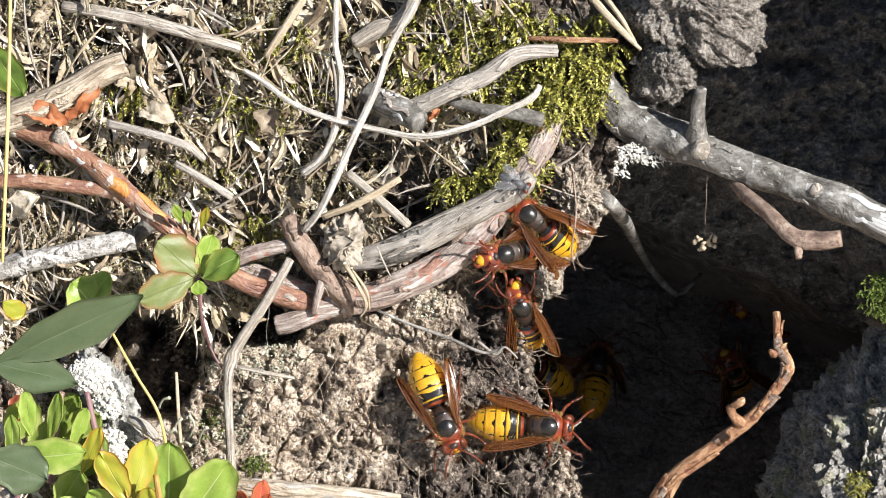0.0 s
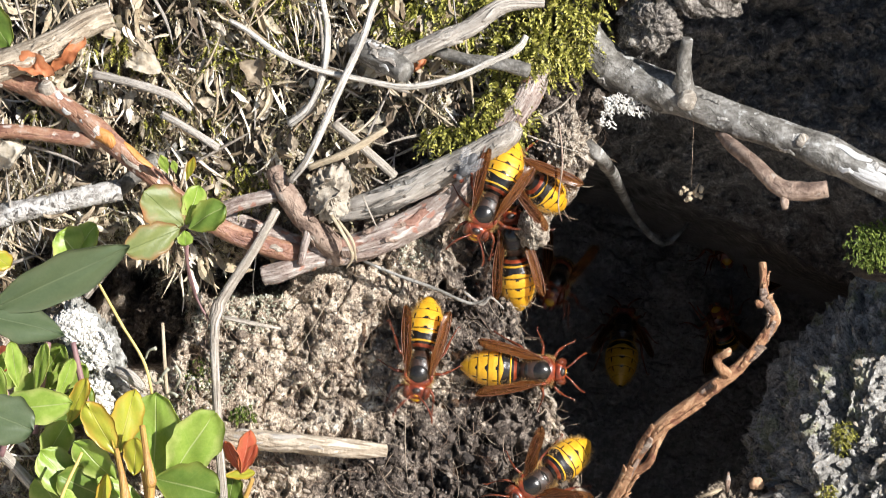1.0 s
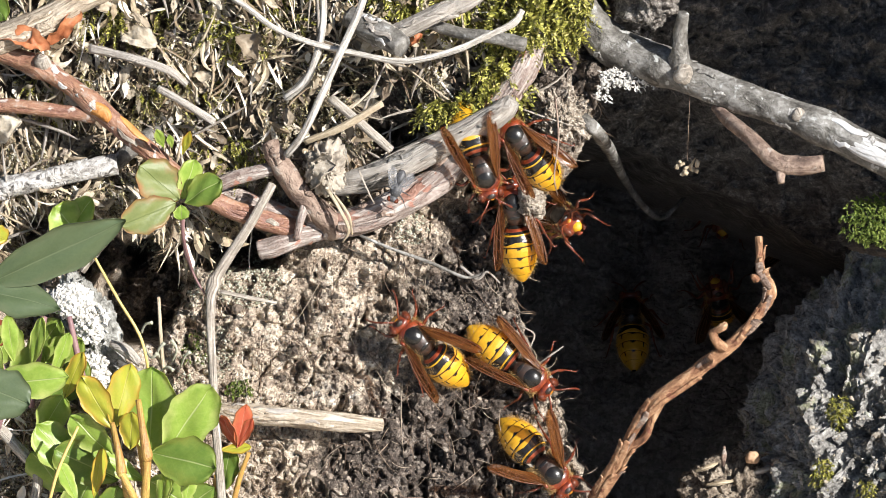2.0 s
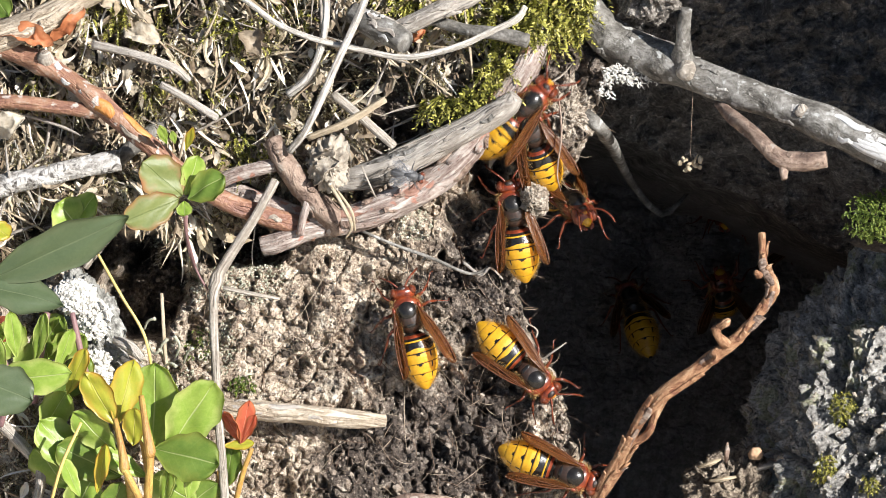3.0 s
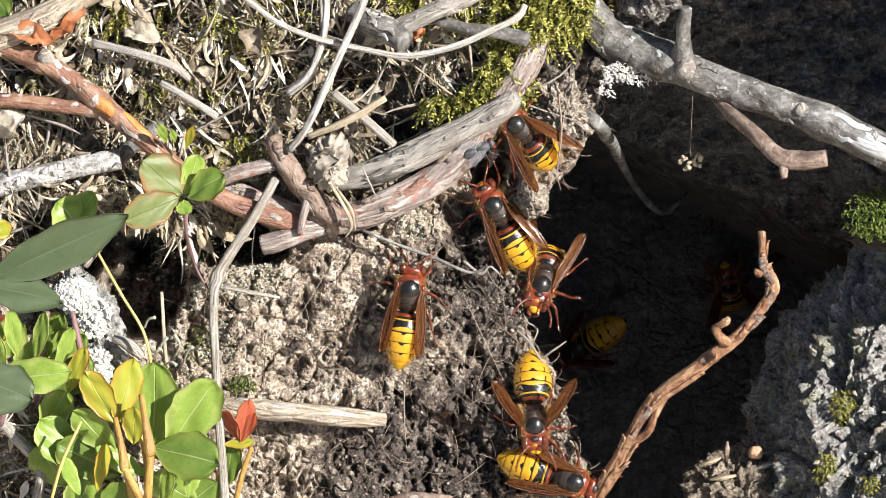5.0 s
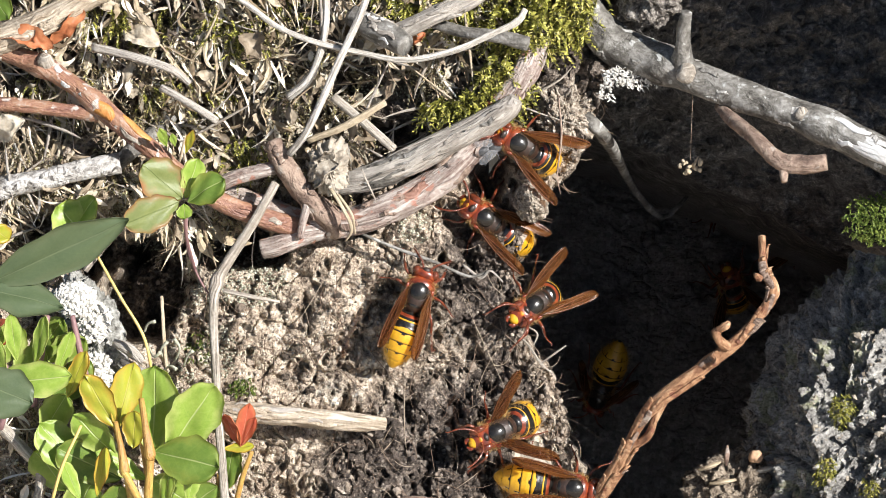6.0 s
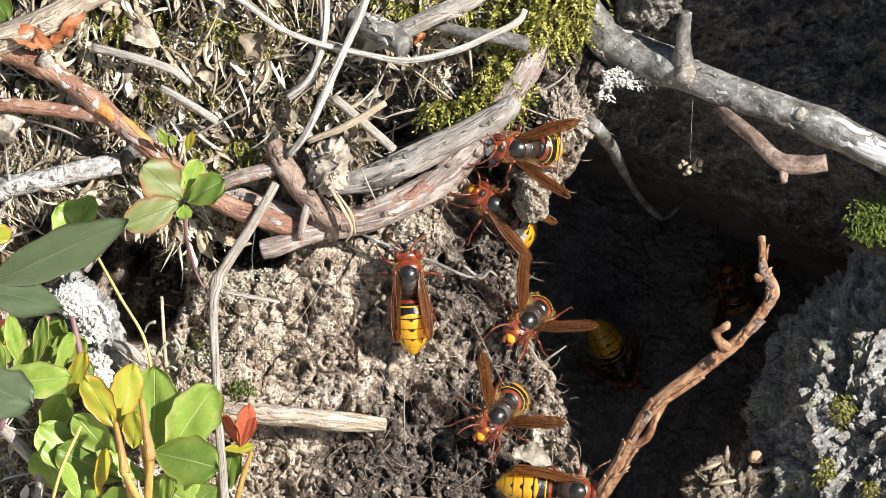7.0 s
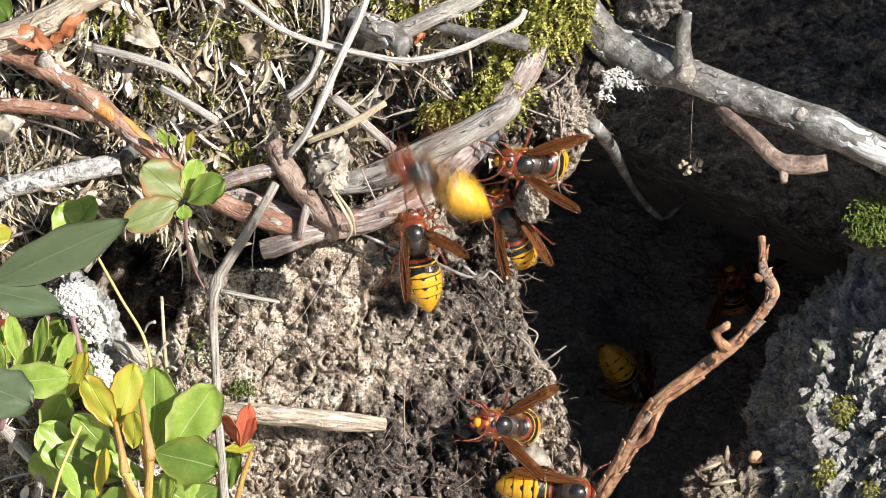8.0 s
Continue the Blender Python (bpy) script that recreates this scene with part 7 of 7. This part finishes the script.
FLY_TRAIL = [(0, 12.3, 29.7, 17, 335, 0, 0), (0.3, 14.5, 27.1, 18, 275, 0, 0), (0.6, 10.5, 28.0, 17, 240, 0, 0), (0.9, 5.5, 24.1, 15, 235, 0, 0), (1.1, 1.9, 20.7, 14, 232, 0, 0), (1.3, -6.1, 16.9, 14, 255, 0, 0), (1.5, -6.0, 12.9, 14, 250, 0, 0), (1.7, -7.8, 12.8, 14, 262, 0, 0), (2.2, -9.3, 12.8, 14, 235, 0, 0), (2.8, -10.6, 12.6, 14, 200, 0, 0), (2.9, -8.9, 13.4, 15, 275, 0, 0), (3, -7.0, 14.7, 15, 350, 0, 0), (3.3, -3.3, 14.7, 15, 360, 0, 0), (3.6, 0.5, 14.0, 15, 362, 0, 0), (3.9, 4.0, 15.7, 14, 390, 0, 0), (4.1, 6.2, 18.3, 12, 400, 0, 0), (4.3, 6.7, 18.4, 12, 400, 0, 0), (4.7, 7.5, 19.5, 11, 390, 0, 0), (5.8, 10.0, 21.1, 10, 380, 0, 0), (6.6, 12.4, 22.3, 10, 370, 0, 0), (7.2, 12.0, 23.3, 10, 380, 0, 0), (8, 10.0, 23.2, 10, 390, 0, 0)]


def fly():
    ob = new("fly")
    ob.empty_display_size = 0.003
    tagged(ob, "small grey fly with clear wings on the root", "fly")
    part("thorax", ball((0.3, 0, 0), (1.7, 1.25, 1.2)), FLY_GREY, ob)
    part("abdomen", ball((-2.2, 0, -0.2), (1.9, 1.15, 1.0)), FLY_GREY, ob)
    head = part("head", ball((2.3, 0, -0.1), (0.75, 1.15, 1.0)), FLY_GREY, ob)
    for s in (1, -1):
        part("eye", ball((2.5, 0.75 * s, 0.05), (0.6, 0.55, 0.75)), H_EYE, head, "dark red eye")
        g = wing_blade(4.8, 1.8, s)
        w = part("wing", g, FLY_WING, ob, "clear grey wing")
        w.matrix_basis = pose(0.0005, 0.0009 * s, 0.0011, -12 * s, 0, -20 * s)
        for x0, x1 in ((0.9, 2.6), (0.2, 0.4), (-0.5, -2.4)):
            pts = spline([(x0, 0.7 * s, -0.7, 0.16), ((x0 + x1) / 2, 2.0 * s, -0.3, 0.13), (x1, 2.6 * s, -1.6, 0.1), (x1 * 1.25, 3.2 * s, -2.0, 0.06)], 3)
            part("leg", tube(pts[:, :3], pts[:, 3], 6), FLY_GREY, ob)
    return ob


FLY_GREY = grain("fly_grey", [(0.3, (0.02, 0.02, 0.021)), (0.5, (0.06, 0.06, 0.062)), (0.7, (0.15, 0.15, 0.155))], fine=2500, coarse=700, jitter="", rough=0.5, depth=0.0001)


def fly_wing():
    g = Graph("fly_wing")
    uv = g.add("TexCoord").outputs["UV"]
    n = g.noise(uv, 6.0, 3)
    g.finish(g.ramp(n, [(0.35, (0.20, 0.20, 0.205)), (0.65, (0.42, 0.42, 0.43))]), 0.2, g.bump(n, 0.0002))
    ms = g.add("MixShader", i0=0.2, i1=g.add("BsdfTransparent").outputs[0], i2=g.bsdf.outputs[0])
    g.tree.links.new(ms.outputs[0], g.end.inputs[0])
    return g.mat


FLY_WING = fly_wing()
FLY = fly()


def bank_pose(u, v, w, heading, pitch, roll):
    return BANK @ pose(u * 0.001, v * 0.001, w * 0.001) @ pose(0, 0, 0, 0, 0, heading) @ pose(0, 0, 0, 0, -pitch, 0) @ pose(0, 0, 0, roll, 0, 0)


FIRST = hornet(TRAILS["a"][1])
HORNETS = {"a": FIRST}
for key, (splay, label, rows) in TRAILS.items():
    if key != "a":
        HORNETS[key] = tagged(copy_thing(FIRST, bank_pose(*rows[0][1:])), label)
for key, (splay, label, rows) in TRAILS.items():
    settle(HORNETS[key], splay)
    HORNETS[key].matrix_basis = bank_pose(*rows[0][1:])


def where(rows, t):
    a = np.array(rows)
    return np.array([np.interp(t, a[:, 0], a[:, k]) for k in (1, 2, 3)] + [np.interp(t, a[:, 0], np.unwrap(np.radians(a[:, 4]))) * 4])


# seconds and degrees by which the tail is bent down or the face lifted
BENDS = {"abdomen": {"a": ((0, 34), (1.5, 34), (3.0, 24), (4.5, 34), (5.8, 46), (6.5, 56), (7.0, 50), (7.5, 36), (8, 56)), "b": ((0, 35), (0.6, 10), (1.2, 12), (1.7, 30), (3.0, 15), (8, 15)),
                     "c": ((0, 30), (1.5, 14), (4.5, 12), (5.8, 34), (6.5, 38), (8, 36)), "e": ((0, 4), (1.7, 4), (4.7, 10), (5.8, 42), (6.5, 50), (7.0, 60), (7.5, 34), (8, 56)),
                     "g": ((0, 30), (1.5, 50), (3.5, 45), (4.7, 50), (5.8, 68), (7.0, 72), (7.5, 60), (7.7, 15), (8, 8)), "f": ((0, 18), (1.5, 22), (2.8, 6), (8, 6)), "d": ((0, 8), (1.0, 18), (1.5, 48), (1.7, 40), (2.8, 8), (4.5, 4), (8, 14))},
         "head": {"a": ((0, -22), (4.5, -22), (6.0, 10), (8, 22)), "d": ((0, 4), (1.5, 18), (2.8, -28), (8, -28)), "f": ((0, 10), (2.8, -12), (8, -12)), "c": ((0, 46), (0.5, 40), (1.0, 12), (1.5, -12), (4.5, -12), (5.8, 15), (8, 15)), "e": ((0, -12), (3.3, -8), (3.7, -40), (4.0, -60), (4.2, -20), (4.5, 20), (5.8, 40), (8, 42)),
                  "g": ((0, 0), (1.5, 30), (4.7, 40), (5.8, 45), (7.5, 45), (8, 10)), "b": ((0, 45), (0.6, 10), (8, 0))}}


def motions():
    walk(FLY, [(r[0], bank_pose(*r[1:])) for r in FLY_TRAIL])
    for key, (splay, label, rows) in TRAILS.items():
        ob = HORNETS[key]
        walk(ob, [(r[0], bank_pose(*r[1:])) for r in rows])
        if key in "hijk":
            continue
        # legs swing with the way that the body goes
        times = [round(k * 0.1, 1) for k in range(81)]
        gait, phase, last = [], 0.0, where(rows, 0)
        for t in times:
            now = where(rows, t)
            moved = min(np.linalg.norm(now - last), 3.0)
            last = now
            phase += moved * 1.1
            gait.append((t, phase))
        for n, leg in enumerate(c for c in ob.children if c.name.startswith("leg")):
            s = 1 if leg.location.y > 0 else -1
            x, y, z = leg.location
            walk(leg, [(t, pose(x, y, z, 4 * s * math.cos(p + n * 2.4), 0, 13 * math.sin(p + n * 2.4 + s))) for t, p in gait])
        for joint in ("abdomen", "head"):
            piece = next(c for c in ob.children if c.name.startswith(joint))
            rows_of = BENDS[joint].get(key, ((0, 8), (8, 8)))
            walk(piece, [(t, bent(piece, d)) for t, d in rows_of])
        for wing in [c for c in ob.children if "wing" in c.name]:
            s = 1 if wing.location.y > 0 else -1
            if key == "g":
                steady = [(0.0, 16), (4.7, 14), (5.8, 13), (6.1, 16), (6.4, 36), (6.5, 40), (7.0, 54), (7.2, 60)]
                keys = [(t, wing_pose(wing, a)) for t, a in steady]
                for k in range(217, 241):
                    hard = 1 if k < 228 else 1.5
                    keys.append((k / 30, wing_pose(wing, 74 + 8 * math.cos(k * math.pi), 26 * hard * (1 if k % 2 else -1))))
                walk(wing, keys)
            elif key == "e":
                walk(wing, [(t, wing_pose(wing, a)) for t, a in ((0, 13), (1.7, 13), (3.5, 12), (4.2, 14), (4.5, 26), (5.8, 45), (6.5, 50), (7.0, 58), (7.5, 36), (8.0, 46))])
            elif key == "a":
                walk(wing, [(t, wing_pose(wing, a)) for t, a in ((0, 16), (3.0, 14), (4.5, 17), (6.0, 20), (6.5, 24), (7.0, 28), (8.0, 26))])
            elif key == "b":
                walk(wing, [(t, wing_pose(wing, a)) for t, a in ((0, 12), (3.3, 12), (3.7, 22), (4.5, 22), (8.0, 12))])
            elif key == "d":
                walk(wing, [(t, wing_pose(wing, a + k * s)) for t, a, k in ((0, 13, 0), (1.0, 9, 0), (1.5, 22, 0), (3.0, 13, -7), (3.5, 13, -9), (4.0, 13, -9), (4.5, 7, 0), (6.0, 6, 0), (7.0, 5, 0), (7.5, 7, 0), (8.0, 28, -20))])
            elif key == "f":
                walk(wing, [(t, wing_pose(wing, a)) for t, a in ((0, 34), (1.5, 40), (2.8, 10), (4.5, 8), (8.0, 5))])


motions()
